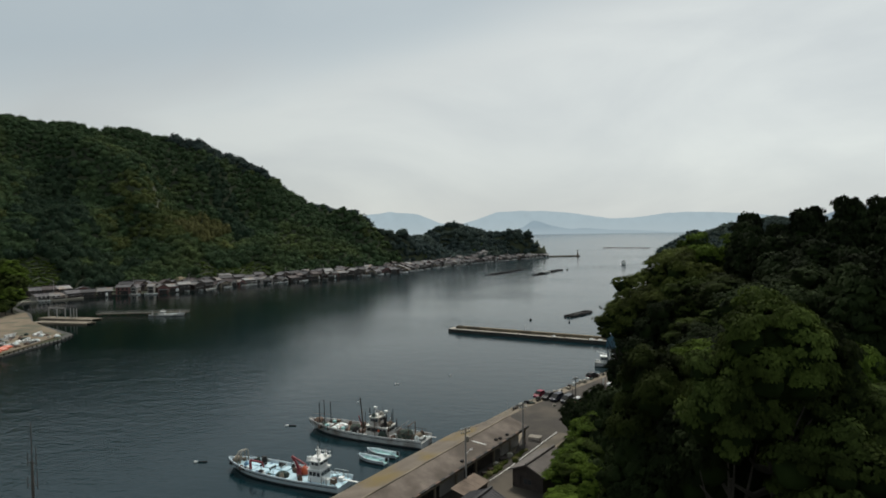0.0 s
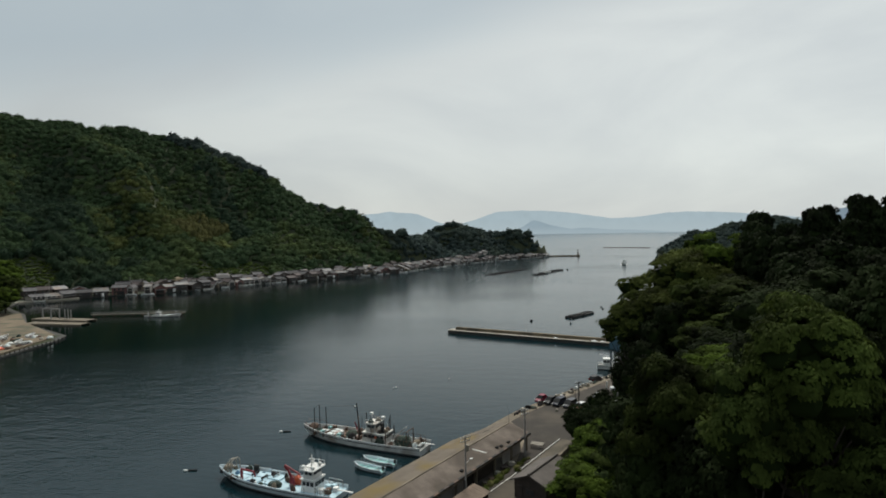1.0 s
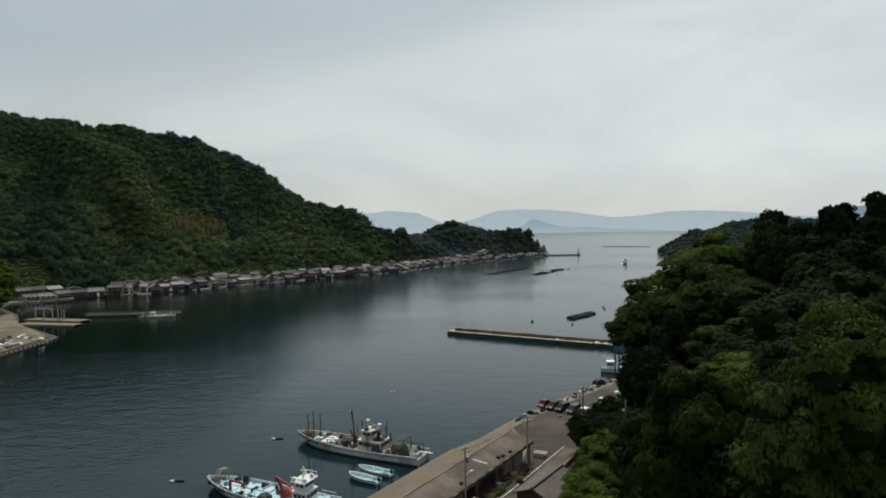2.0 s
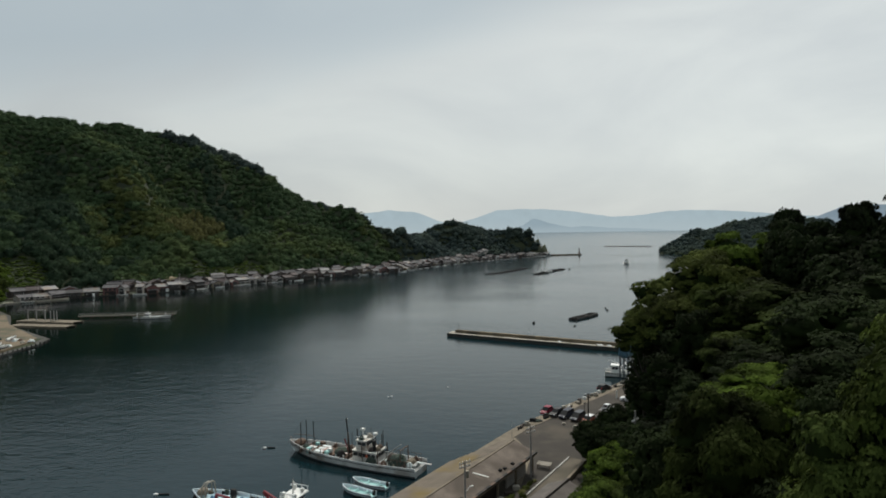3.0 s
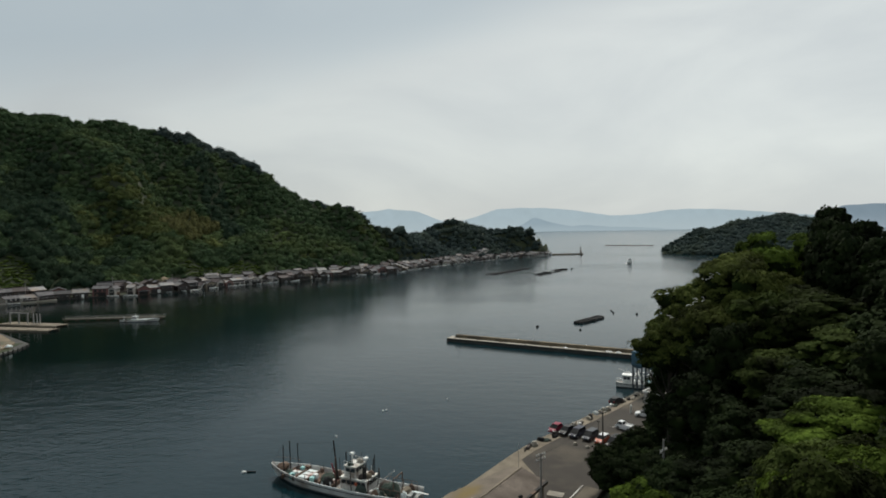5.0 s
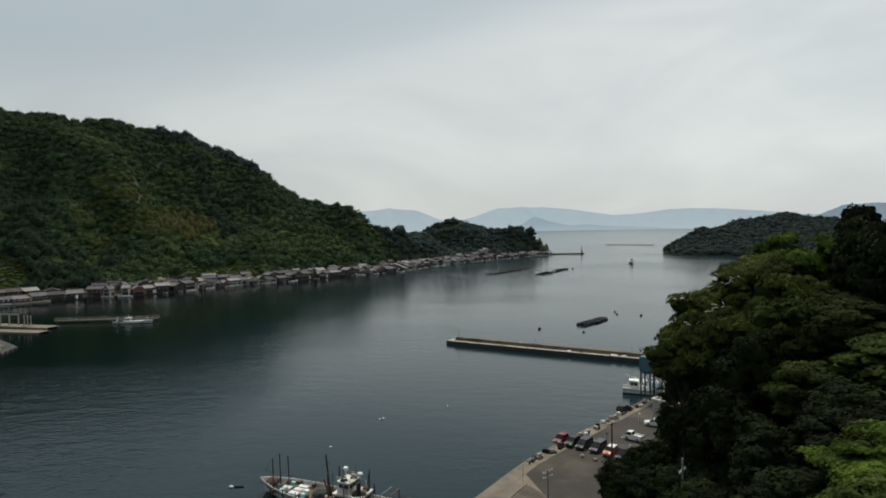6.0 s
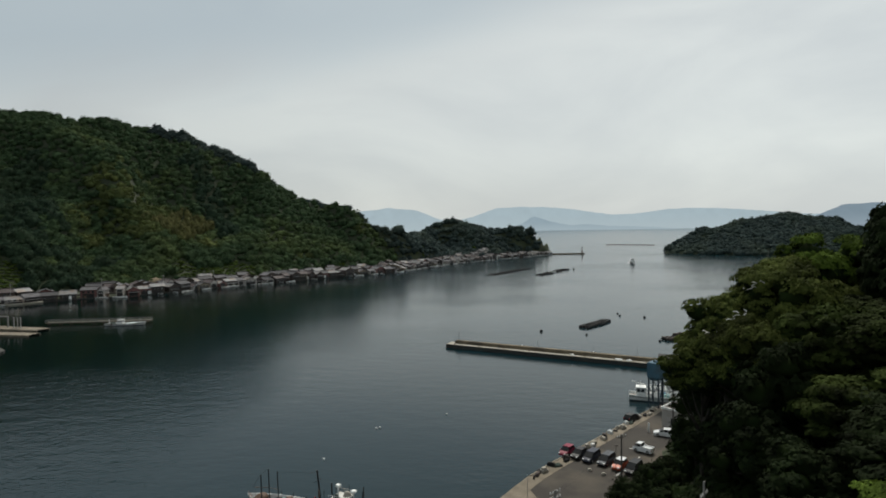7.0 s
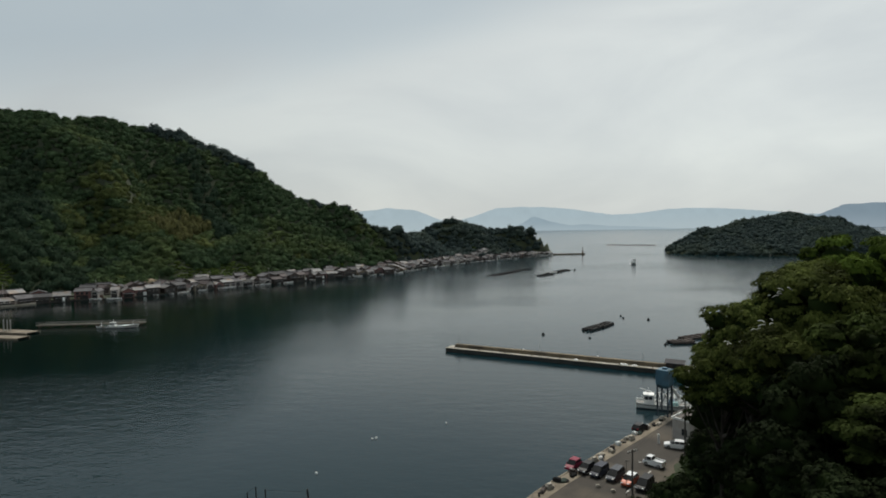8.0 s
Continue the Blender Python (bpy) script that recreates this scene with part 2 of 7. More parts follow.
M = {
    "water": water_material(),
    "earth": material("earth", (0.016, 0.022, 0.010), (0.032, 0.042, 0.016), 0.95, scale=12, stain=(0.04, 0.05, 0.017)),
    "forest": foliage("forest_leaves", (0.03, 0.054, 0.027), (0.056, 0.09, 0.041), (0.08, 0.108, 0.041)),
    # warmer, brighter leaves that paint sunlight onto the spur
    "forest_sunlit": foliage("sunlit_spur_leaves", (0.046, 0.064, 0.024), (0.08, 0.1, 0.034), (0.096, 0.112, 0.037)),
    "conifer": foliage("conifer_needles", (0.02, 0.038, 0.025), (0.039, 0.063, 0.037), (0.033, 0.053, 0.029)),
    # far woods: haze is mixed into the leaf colour as a blue tint
    "forest_hazed": foliage("hazed_forest_leaves", (0.04, 0.058, 0.057), (0.049, 0.07, 0.063), (0.056, 0.076, 0.06), 0.25, 0.0, 0.3),
    "bamboo": foliage("bamboo_leaves", (0.075, 0.078, 0.03), (0.125, 0.122, 0.05), (0.1, 0.1, 0.04)),
    "bush": foliage("bush_leaves", (0.04, 0.066, 0.014), (0.074, 0.106, 0.024), (0.066, 0.094, 0.02)),
    "leaf": foliage("leaves", (0.012, 0.019, 0.006), (0.046, 0.064, 0.016), (0.04, 0.054, 0.013), 0.2, 0.45, 0.85),
    "leaf_olive": foliage("olive_leaves", (0.022, 0.031, 0.008), (0.07, 0.084, 0.02), (0.062, 0.073, 0.017), 0.2, 0.15, 0.75),
    "leaf_mid": foliage("mid_green_leaves", (0.018, 0.028, 0.007), (0.06, 0.082, 0.018), (0.05, 0.068, 0.015), 0.22, 0.3, 0.85),
    # fresh green, brightened so that it also stands for sunlight on some crowns
    "leaf_fresh": foliage("fresh_sunlit_leaves", (0.027, 0.045, 0.008), (0.077, 0.115, 0.018), (0.063, 0.095, 0.014), 0.25, 0.3, 0.75),
    # near-black leaves: shade within crowns and under trees put into the colour
    "under": foliage("shade_dark_leaves", (0.007, 0.013, 0.004), (0.016, 0.026, 0.007), (0.014, 0.022, 0.006), 0.1),
    # dark cedar needles, also painting shade into the low hillside trees
    "needle_shade": foliage("needles_and_shaded_leaves", (0.006, 0.010, 0.004), (0.017, 0.025, 0.009), (0.014, 0.021, 0.007), 0.1, 0.3, 0.7),
    "pale_bark": material("pale_bark", (0.42, 0.4, 0.37), (0.62, 0.6, 0.56), 0.8, scale=0.5, fine=8, bump=0.3),
    "bark": material("bark", (0.016, 0.013, 0.01), (0.045, 0.037, 0.028), 0.9, scale=0.6, fine=12, bump=0.8),
    "concrete": material("concrete", (0.24, 0.22, 0.185), (0.36, 0.33, 0.28), 0.85, scale=4, fine=40, stain=(0.2, 0.17, 0.12), vary=0.08),
    "concrete_old": material("weathered_concrete", (0.13, 0.105, 0.075), (0.21, 0.175, 0.13), 0.9, scale=3, fine=30, stain=(0.09, 0.075, 0.05), vary=0.1),
    "concrete_wet": material("wet_concrete", (0.016, 0.016, 0.014), (0.042, 0.04, 0.034), 0.75, scale=2, fine=20),
    "landing": material("landing_ground", (0.11, 0.083, 0.053), (0.19, 0.146, 0.096), 0.9, scale=4, fine=30, stain=(0.06, 0.06, 0.035), stain_at=0.56),
    "asphalt": material("asphalt", (0.024, 0.019, 0.015), (0.043, 0.036, 0.028), 0.9, scale=5, fine=60, bump=0.4, stain=(0.086, 0.07, 0.05), stain_at=0.58),
    "paint_white": material("white_paint", (0.62, 0.62, 0.6), (0.78, 0.78, 0.76), 0.5, scale=1.5, fine=15, bump=0.1, vary=0.06),
    "line_white": material("road_paint", (0.5, 0.5, 0.47), (0.72, 0.72, 0.68), 0.7, scale=1.0, fine=20),
    "roof_shed": material("shed_roof_sheet", (0.088, 0.068, 0.054), (0.175, 0.14, 0.115), 0.85, scale=2.2, fine=18, stain=(0.064, 0.048, 0.036), stain_at=0.5, vary=0.03),
    "roof_rust": material("lichened_roof_sheet", (0.09, 0.071, 0.052), (0.155, 0.125, 0.096), 0.85, scale=2.6, fine=18, stain=(0.14, 0.098, 0.03), stain_at=0.6, vary=0.03),
    "boat_rust": material("rust_streaked_paint", (0.46, 0.45, 0.41), (0.72, 0.71, 0.67), 0.6, scale=1.1, fine=10, bump=0.3, stain=(0.2, 0.13, 0.09), stain_at=0.6, vary=0.1),
    "roof_brown": material("brown_sheet_roof", (0.11, 0.078, 0.058), (0.185, 0.135, 0.1), 0.85, scale=1.6, fine=16, stain=(0.07, 0.05, 0.038), stain_at=0.58, vary=0.1),
    "roof_store": material("dull_sheet_roof", (0.07, 0.06, 0.054), (0.12, 0.104, 0.094), 0.85, scale=2, fine=18),
    "lane": material("worn_lane", (0.07, 0.058, 0.042), (0.12, 0.1, 0.074), 0.9, scale=3, fine=30, stain=(0.05, 0.045, 0.03), stain_at=0.55),
    "car_glass": material("tinted_car_glass", (0.006, 0.007, 0.008), (0.01, 0.011, 0.012), 0.3, scale=1, fine=4, bump=0.0, spec=0.15),
    "tile": material("grey_roof_tile", (0.033, 0.031, 0.034), (0.082, 0.078, 0.083), 0.85, scale=2.5, fine=16, bump=0.6, depth=0.05, vary=0.5),
    "roof_light": material("pale_sheet_roof", (0.11, 0.108, 0.11), (0.21, 0.206, 0.206), 0.75, scale=2, fine=14, vary=0.3, stain=(0.2, 0.14, 0.1), stain_at=0.6),
    "tile_brown": material("brown_roof_tile", (0.038, 0.028, 0.028), (0.078, 0.06, 0.059), 0.85, scale=2.5, fine=16, bump=0.6, depth=0.05, vary=0.3),
    "timber": material("weathered_timber", (0.026, 0.019, 0.017), (0.07, 0.052, 0.044), 0.85, scale=1.2, fine=14, bump=0.4, vary=0.35),
    "plaster": material("pale_plaster", (0.3, 0.28, 0.26), (0.46, 0.43, 0.4), 0.85, scale=2, fine=18, vary=0.25, stain=(0.3, 0.27, 0.23)),
    "plaster_red": material("red_cladding", (0.13, 0.06, 0.055), (0.19, 0.085, 0.075), 0.8, scale=2, fine=18),
    "dark": material("dark_inside", (0.012, 0.012, 0.012), (0.03, 0.028, 0.025), 0.9),
    "glass": material("window_glass", (0.02, 0.025, 0.03), (0.04, 0.045, 0.05), 0.08, bump=0, spec=0.6),
    "hull_white": material("hull_paint", (0.5, 0.51, 0.5), (0.7, 0.71, 0.7), 0.55, scale=1.6, fine=10, bump=0.15, stain=(0.3, 0.25, 0.21), stain_at=0.58),
    "hull_pale": material("pale_blue_hull_paint", (0.5, 0.58, 0.62), (0.66, 0.72, 0.75), 0.4, scale=2.5, fine=14, bump=0.1, stain=(0.4, 0.38, 0.36), stain_at=0.68),
    "deck_blue": material("pale_blue_deck", (0.34, 0.5, 0.58), (0.48, 0.64, 0.71), 0.6, scale=1.6, fine=14),
    "deck_grey": material("worn_deck", (0.16, 0.17, 0.165), (0.3, 0.31, 0.3), 0.75, scale=1.4, fine=14, stain=(0.2, 0.13, 0.1)),
    "hatch": material("hatch_paint", (0.48, 0.55, 0.55), (0.65, 0.7, 0.69), 0.6, scale=1, fine=12, stain=(0.4, 0.25, 0.22)),
    "antifoul": material("antifouling", (0.03, 0.035, 0.04), (0.06, 0.06, 0.06), 0.7),
    "red": material("red_paint", (0.15, 0.012, 0.02), (0.26, 0.028, 0.036), 0.5, scale=1, bump=0.1),
    "orange": material("orange_paint", (0.38, 0.06, 0.025), (0.52, 0.11, 0.04), 0.5, scale=1, bump=0.1),
    "teal": material("turquoise_paint", (0.2, 0.42, 0.42), (0.34, 0.58, 0.56), 0.5, scale=1, fine=12, bump=0.1),
    "blue": material("blue_steel_paint", (0.05, 0.14, 0.24), (0.085, 0.2, 0.32), 0.5, scale=2.5, fine=14, bump=0.1, stain=(0.1, 0.12, 0.13), stain_at=0.66),
    "black": material("black_steel", (0.015, 0.015, 0.016), (0.04, 0.038, 0.036), 0.7, scale=1, spec=0.15),
    "rust": material("rusty_steel", (0.06, 0.04, 0.03), (0.15, 0.09, 0.06), 0.8, scale=0.8, fine=10),
    "tower_blue": material("dull_blue_steel", (0.04, 0.1, 0.15), (0.065, 0.145, 0.2), 0.55, scale=2.5, fine=14, bump=0.1, stain=(0.06, 0.08, 0.09), stain_at=0.62),
    "tower_leg": material("dark_blue_steel", (0.018, 0.03, 0.042), (0.035, 0.05, 0.065), 0.6, scale=2, fine=14, bump=0.1),
    "apron": material("worn_quay_concrete", (0.13, 0.107, 0.078), (0.23, 0.192, 0.142), 0.9, scale=2.5, fine=24, stain=(0.1, 0.082, 0.058), stain_at=0.55),
    "parapet": material("lichened_concrete", (0.1, 0.077, 0.046), (0.165, 0.128, 0.08), 0.9, scale=2.5, fine=20, stain=(0.06, 0.048, 0.032), stain_at=0.56, vary=0.08),
    "net": material("green_net", (0.02, 0.035, 0.028), (0.05, 0.07, 0.055), 0.95, scale=0.5, fine=10, bump=1.0, depth=0.1),
    "rubber": material("rubber", (0.012, 0.012, 0.012), (0.03, 0.03, 0.03), 0.9, scale=0.5, spec=0.1),
    "pole": material("pole_concrete", (0.2, 0.19, 0.18), (0.3, 0.285, 0.27), 0.8, scale=1, fine=14),
    "pole_dark": material("dark_pole", (0.05, 0.045, 0.04), (0.09, 0.08, 0.07), 0.8, scale=1, fine=14),
    "car_black": material("black_car_paint", (0.008, 0.008, 0.01), (0.016, 0.016, 0.02), 0.5, bump=0, coat=0.08, spec=0.2),
    "car_navy": material("navy_car_paint", (0.022, 0.025, 0.04), (0.035, 0.04, 0.06), 0.5, bump=0, coat=0.08, spec=0.2),
    "car_grey": material("grey_car_paint", (0.05, 0.055, 0.065), (0.07, 0.075, 0.085), 0.5, metal=0.3, bump=0, coat=0.08, spec=0.2),
    "car_red": material("red_car_paint", (0.16, 0.01, 0.03), (0.22, 0.016, 0.045), 0.5, bump=0, coat=0.08, spec=0.2),
    "car_white": material("white_car_paint", (0.68, 0.68, 0.68), (0.76, 0.76, 0.76), 0.3, bump=0, coat=0.6),
    "lamp": material("lamp_glass", (0.6, 0.6, 0.58), (0.75, 0.75, 0.72), 0.1, bump=0),
    "tail": material("tail_lamp", (0.3, 0.01, 0.01), (0.4, 0.02, 0.02), 0.2, bump=0),
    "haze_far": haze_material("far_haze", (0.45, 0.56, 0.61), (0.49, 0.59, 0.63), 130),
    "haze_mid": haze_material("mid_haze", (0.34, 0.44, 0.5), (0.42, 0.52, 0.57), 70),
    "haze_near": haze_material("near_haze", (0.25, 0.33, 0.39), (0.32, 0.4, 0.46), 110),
}


# ---- building blocks ----
class Geo:
    """Vertices and faces of one part."""

    def __init__(self):
        self.v, self.f = [], []

    def add(self, verts, faces):
        k = len(self.v)
        self.v += [tuple(p) for p in verts]
        self.f += [tuple(i + k for i in face) for face in faces]
        return self

    def box(self, x0, y0, z0, x1, y1, z1, c=0.0):
        """A box with its vertical edges and top cut by c."""
        if not c:
            q = [(x0, y0), (x1, y0), (x1, y1), (x0, y1)]
            rings = [[(x, y, z0) for x, y in q], [(x, y, z1) for x, y in q]]
        else:
            def ring(e, z):
                a, b, p, q = x0 + e, y0 + e, x1 - e, y1 - e
                return [(a + c, b, z), (p - c, b, z), (p, b + c, z), (p, q - c, z), (p - c, q, z), (a + c, q, z), (a, q - c, z), (a, b + c, z)]
            rings = [ring(0, z0), ring(0, z1 - c), ring(c * 0.7, z1)]
        return self.loft(rings)

    def loft(self, rings, closed=True, caps=True):
        n, k = len(rings[0]), len(self.v)
        for ring in rings:
            self.v += [tuple(p) for p in ring]
        for i in range(len(rings) - 1):
            for j in range(n if closed else n - 1):
                a, b = k + i * n + j, k + i * n + (j + 1) % n
                self.f.append((a, b, b + n, a + n))
        if caps and closed:
            self.f.append(tuple(range(k + n - 1, k - 1, -1)))
            self.f.append(tuple(k + (len(rings) - 1) * n + j for j in range(n)))
        return self

    def tube(self, p, q, r, r2=None, n=8):
        p, q = Vector(p), Vector(q)
        d = (q - p).normalized()
        s = d.cross((0, 0, 1) if abs(d.z) < 0.95 else (1, 0, 0)).normalized()
        u = s.cross(d)
        return self.loft([[c + (s * math.cos(2 * math.pi * j / n) + u * math.sin(2 * math.pi * j / n)) * (r if i == 0 else (r if r2 is None else r2))
                           for j in range(n)] for i, c in enumerate((p, q))])

    def path(self, pts, r, n=6):
        """One bent tube through the points."""
        pts = [Vector(p) for p in pts]
        rings = []
        for i, p in enumerate(pts):
            d = (pts[min(i + 1, len(pts) - 1)] - pts[max(i - 1, 0)]).normalized()
            s = d.cross((0, 0, 1) if abs(d.z) < 0.97 else (1, 0, 0)).normalized()
            if rings and s.dot(last) < 0:
                s = -s
            last, u = s, s.cross(d)
            rings.append([p + (s * math.cos(2 * math.pi * j / n) + u * math.sin(2 * math.pi * j / n)) * r for j in range(n)])
        return self.loft(rings)

    def ball(self, c, rx, ry=None, rz=None, n=10, m=6):
        ry, rz = rx if ry is None else ry, rx if rz is None else rz
        rings = []
        for i in range(m + 1):
            a = -math.pi / 2 + math.pi * (i + 0.02) / (m + 0.04)
            rings.append([(c[0] + rx * math.cos(a) * math.cos(2 * math.pi * j / n), c[1] + ry * math.cos(a) * math.sin(2 * math.pi * j / n), c[2] + rz * math.sin(a)) for j in range(n)])
        return self.loft(rings)

    def heap(self, c, rx, ry, rz, seed, n=16, m=7):
        """A lumpy mound."""
        rings = []
        for i in range(m):
            a = math.pi / 2 * i / (m - 1)
            ring = []
            for j in range(n):
                t = 2 * math.pi * j / n
                p = Vector((math.cos(a) * math.cos(t), math.cos(a) * math.sin(t), math.sin(a) * 0.999))
                k = 1 + 0.35 * noise.noise(p * 2.2 + Vector((seed, 0, 0)))
                ring.append((c[0] + rx * p.x * k, c[1] + ry * p.y * k, c[2] + rz * p.z * k))
            rings.append(ring)
        return self.loft(rings)

    def mesh(self, name, mat, smooth=False):
        me = bpy.data.meshes.new(name)
        me.from_pydata(self.v, [], self.f)
        me.materials.append(mat)
        if smooth:
            me.shade_smooth()
        me.update()
        return me


def thing(name, m, label, category, group="", kind=""):
    ob = new(name)
    ob.empty_display_size = 0.5
    ob.matrix_world = m
    return tagged(ob, label, category, group, kind)


def part(name, geo, mat, parent, label="", smooth=False):
    ob = new(name, geo.mesh(name, M[mat], smooth))
    ob.parent = parent
    if label:
        ob["label"] = label
    return ob


def solid(name, geo, mat, label, category, group="", kind="", smooth=False):
    return tagged(new(name, geo.mesh(name, M[mat], smooth)), label, category, group, kind)


def heading(x, y, dx, dy, z=0.0):
    """A pose at x, y whose local +x points along dx, dy."""
    return pose(x, y, z, 0, 0, math.degrees(math.atan2(dy, dx)))


def big_mesh(name, verts, tris, mat, smooth=True):
    """A mesh from arrays."""
    me = bpy.data.meshes.new(name)
    me.vertices.add(len(verts))
    me.vertices.foreach_set("co", np.ascontiguousarray(verts, dtype=np.float32).ravel())
    me.loops.add(tris.size)
    me.loops.foreach_set("vertex_index", np.ascontiguousarray(tris, dtype=np.int32).ravel())
    me.polygons.add(len(tris))
    me.polygons.foreach_set("loop_start", np.arange(0, tris.size, tris.shape[1], dtype=np.int32))
    me.polygons.foreach_set("loop_total", np.full(len(tris), tris.shape[1], dtype=np.int32))
    me.polygons.foreach_set("use_smooth", np.full(len(tris), smooth))
    me.materials.append(mat)
    me.update(calc_edges=True)
    return me


# ---- land ----
def along(poly, px, py):
    """Distance of points to a polyline (x, y, value), and the value at the nearest place."""
    best, val = np.full(px.shape, 1e9), np.zeros(px.shape)
    for a, b in zip(poly, poly[1:]):
        dx, dy = b[0] - a[0], b[1] - a[1]
        t = np.clip(((px - a[0]) * dx + (py - a[1]) * dy) / (dx * dx + dy * dy), 0, 1)
        d = np.hypot(px - a[0] - t * dx, py - a[1] - t * dy)
        near = d < best
        best = np.where(near, d, best)
        val = np.where(near, a[2] + t * (b[2] - a[2]), val)
    return best, val


def blended(poly, px, py):
    """As along(), with the value weighed over the whole line, so that slopes stay smooth."""
    best, _ = along(poly, px, py)
    top, wsum = np.zeros(px.shape), np.zeros(px.shape)
    for a, b in zip(poly, poly[1:]):
        for t in (0.0, 0.5):
            x, y, v = (a[i] + t * (b[i] - a[i]) for i in range(3))
            w = 1.0 / ((px - x) ** 2 + (py - y) ** 2 + 60) ** 2
            top, wsum = top + w * v, wsum + w
    return best, top / wsum


def inside(poly, px, py):
    hit = np.zeros(px.shape, bool)
    for a, b in zip(poly, poly[1:] + poly[:1]):
        cross = (a[1] > py) != (b[1] > py)
        with np.errstate(divide="ignore", invalid="ignore"):
            hit ^= cross & (px < (b[0] - a[0]) * (py - a[1]) / (b[1] - a[1] + 1e-12) + a[0])
    return hit


def rumple(px, py, size, seed):
    """Smooth pseudo-random relief from -1 to 1."""
    rng = np.random.RandomState(seed)
    out = np.zeros(px.shape)
    for k in range(7):
        a, ph = rng.uniform(0, math.pi * 2, 2)
        f = 2 * math.pi / size * rng.uniform(0.6, 1.5)
        out += np.sin((px * math.cos(a) + py * math.sin(a)) * f + ph)
    return out / 3.2


# west coast of the inlet, from its head out to the headland's tip, and round behind
COAST = [(-45, 42, 0), (-90, 38, 0), (-150, 70, 0), (-164, 130, 0), (-162, 186, 0), (-164, 218, 0), (-168, 229, 0), (-209, 259, 0), (-235, 290, 0), (-268, 318, 0),
         (-281, 342, 0), (-261, 367, 0), (-246, 381, 0), (-225, 391, 0), (-204, 414, 0), (-185, 449, 0), (-154, 481, 0), (-124, 523, 0), (-80, 563, 0),
         (-62, 618, 0), (-36, 671, 0), (-2, 730, 0), (34, 778, 0), (76, 835, 0), (100, 862, 0), (96, 890, 0), (40, 915, 0), (-60, 900, 0), (-160, 860, 0)]
WEST = [(x, y) for x, y, _ in COAST] + [(-400, 900), (-1200, 900), (-1200, -300), (-45, -300)]
RIDGE = [(-760, -250, 120), (-720, 60, 140), (-690, 300, 155), (-600, 500, 166), (-500, 590, 154), (-425, 612, 150), (-378, 622, 151), (-345, 648, 148), (-318, 650, 136),
         (-287, 650, 119), (-252, 645, 102), (-207, 640, 77), (-155, 637, 61), (-124, 640, 49), (-104, 648, 42), (-86, 664, 33), (-98, 722, 23), (-102, 785, 22), (-82, 797, 27),
         (-64, 804, 38), (-48, 810, 45), (-32, 813, 47), (-16, 816, 42), (-4, 820, 34), (12, 826, 32), (37, 838, 36), (64, 848, 35), (84, 856, 28), (97, 864, 12)]
ISLE_COAST = [(253, 873, 0), (262, 846, 0), (288, 822, 0), (318, 794, 0), (344, 778, 0), (395, 769, 0), (463, 776, 0), (522, 804, 0), (551, 855, 0), (558, 906, 0), (531, 957, 0), (452, 990, 0), (350, 979, 0), (282, 934, 0), (253, 873, 0)]
ISLE = [(x, y) for x, y, _ in ISLE_COAST[:-1]]
ISLE_RIDGE = [(264, 880, 9.7), (278, 887, 18.4), (296, 889, 25.9), (341, 887, 37.8), (393, 889, 47.5), (433, 889, 48.6), (486, 884, 43.2), (529, 884, 29.2), (547, 891, 10.8)]
# east side: the quay's edge and the foot of the wooded hill behind it
QUAY = [(-45, 42), (4.5, 125.7), (36.5, 165.5)]
EAST = QUAY + [(48, 176), (75, 190), (110, 212), (200, 290), (420, 400), (700, 480), (1200, 300), (1200, -300), (-45, -300)]
FOOT = [(10, -300, 0), (8, 0, 0), (5, 40, 0), (3, 62, 0), (7, 76, 0), (13, 89, 0), (18, 108, 0), (23, 121, 0), (29, 134, 0), (36, 146, 0), (50, 156, 0), (80, 172, 0), (130, 205, 0),
        (420, 370, 0), (700, 440, 0)]
HILL = [(x, y) for x, y, _ in FOOT] + [(1200, 250), (1200, -300)]
GROUND_Z = 1.5
COAST_U, run = [], 0.0
for i, (x, y, _) in enumerate(COAST):
    run += math.hypot(x - COAST[i - 1][0], y - COAST[i - 1][1]) if i else 0
    COAST_U.append((x, y, run))


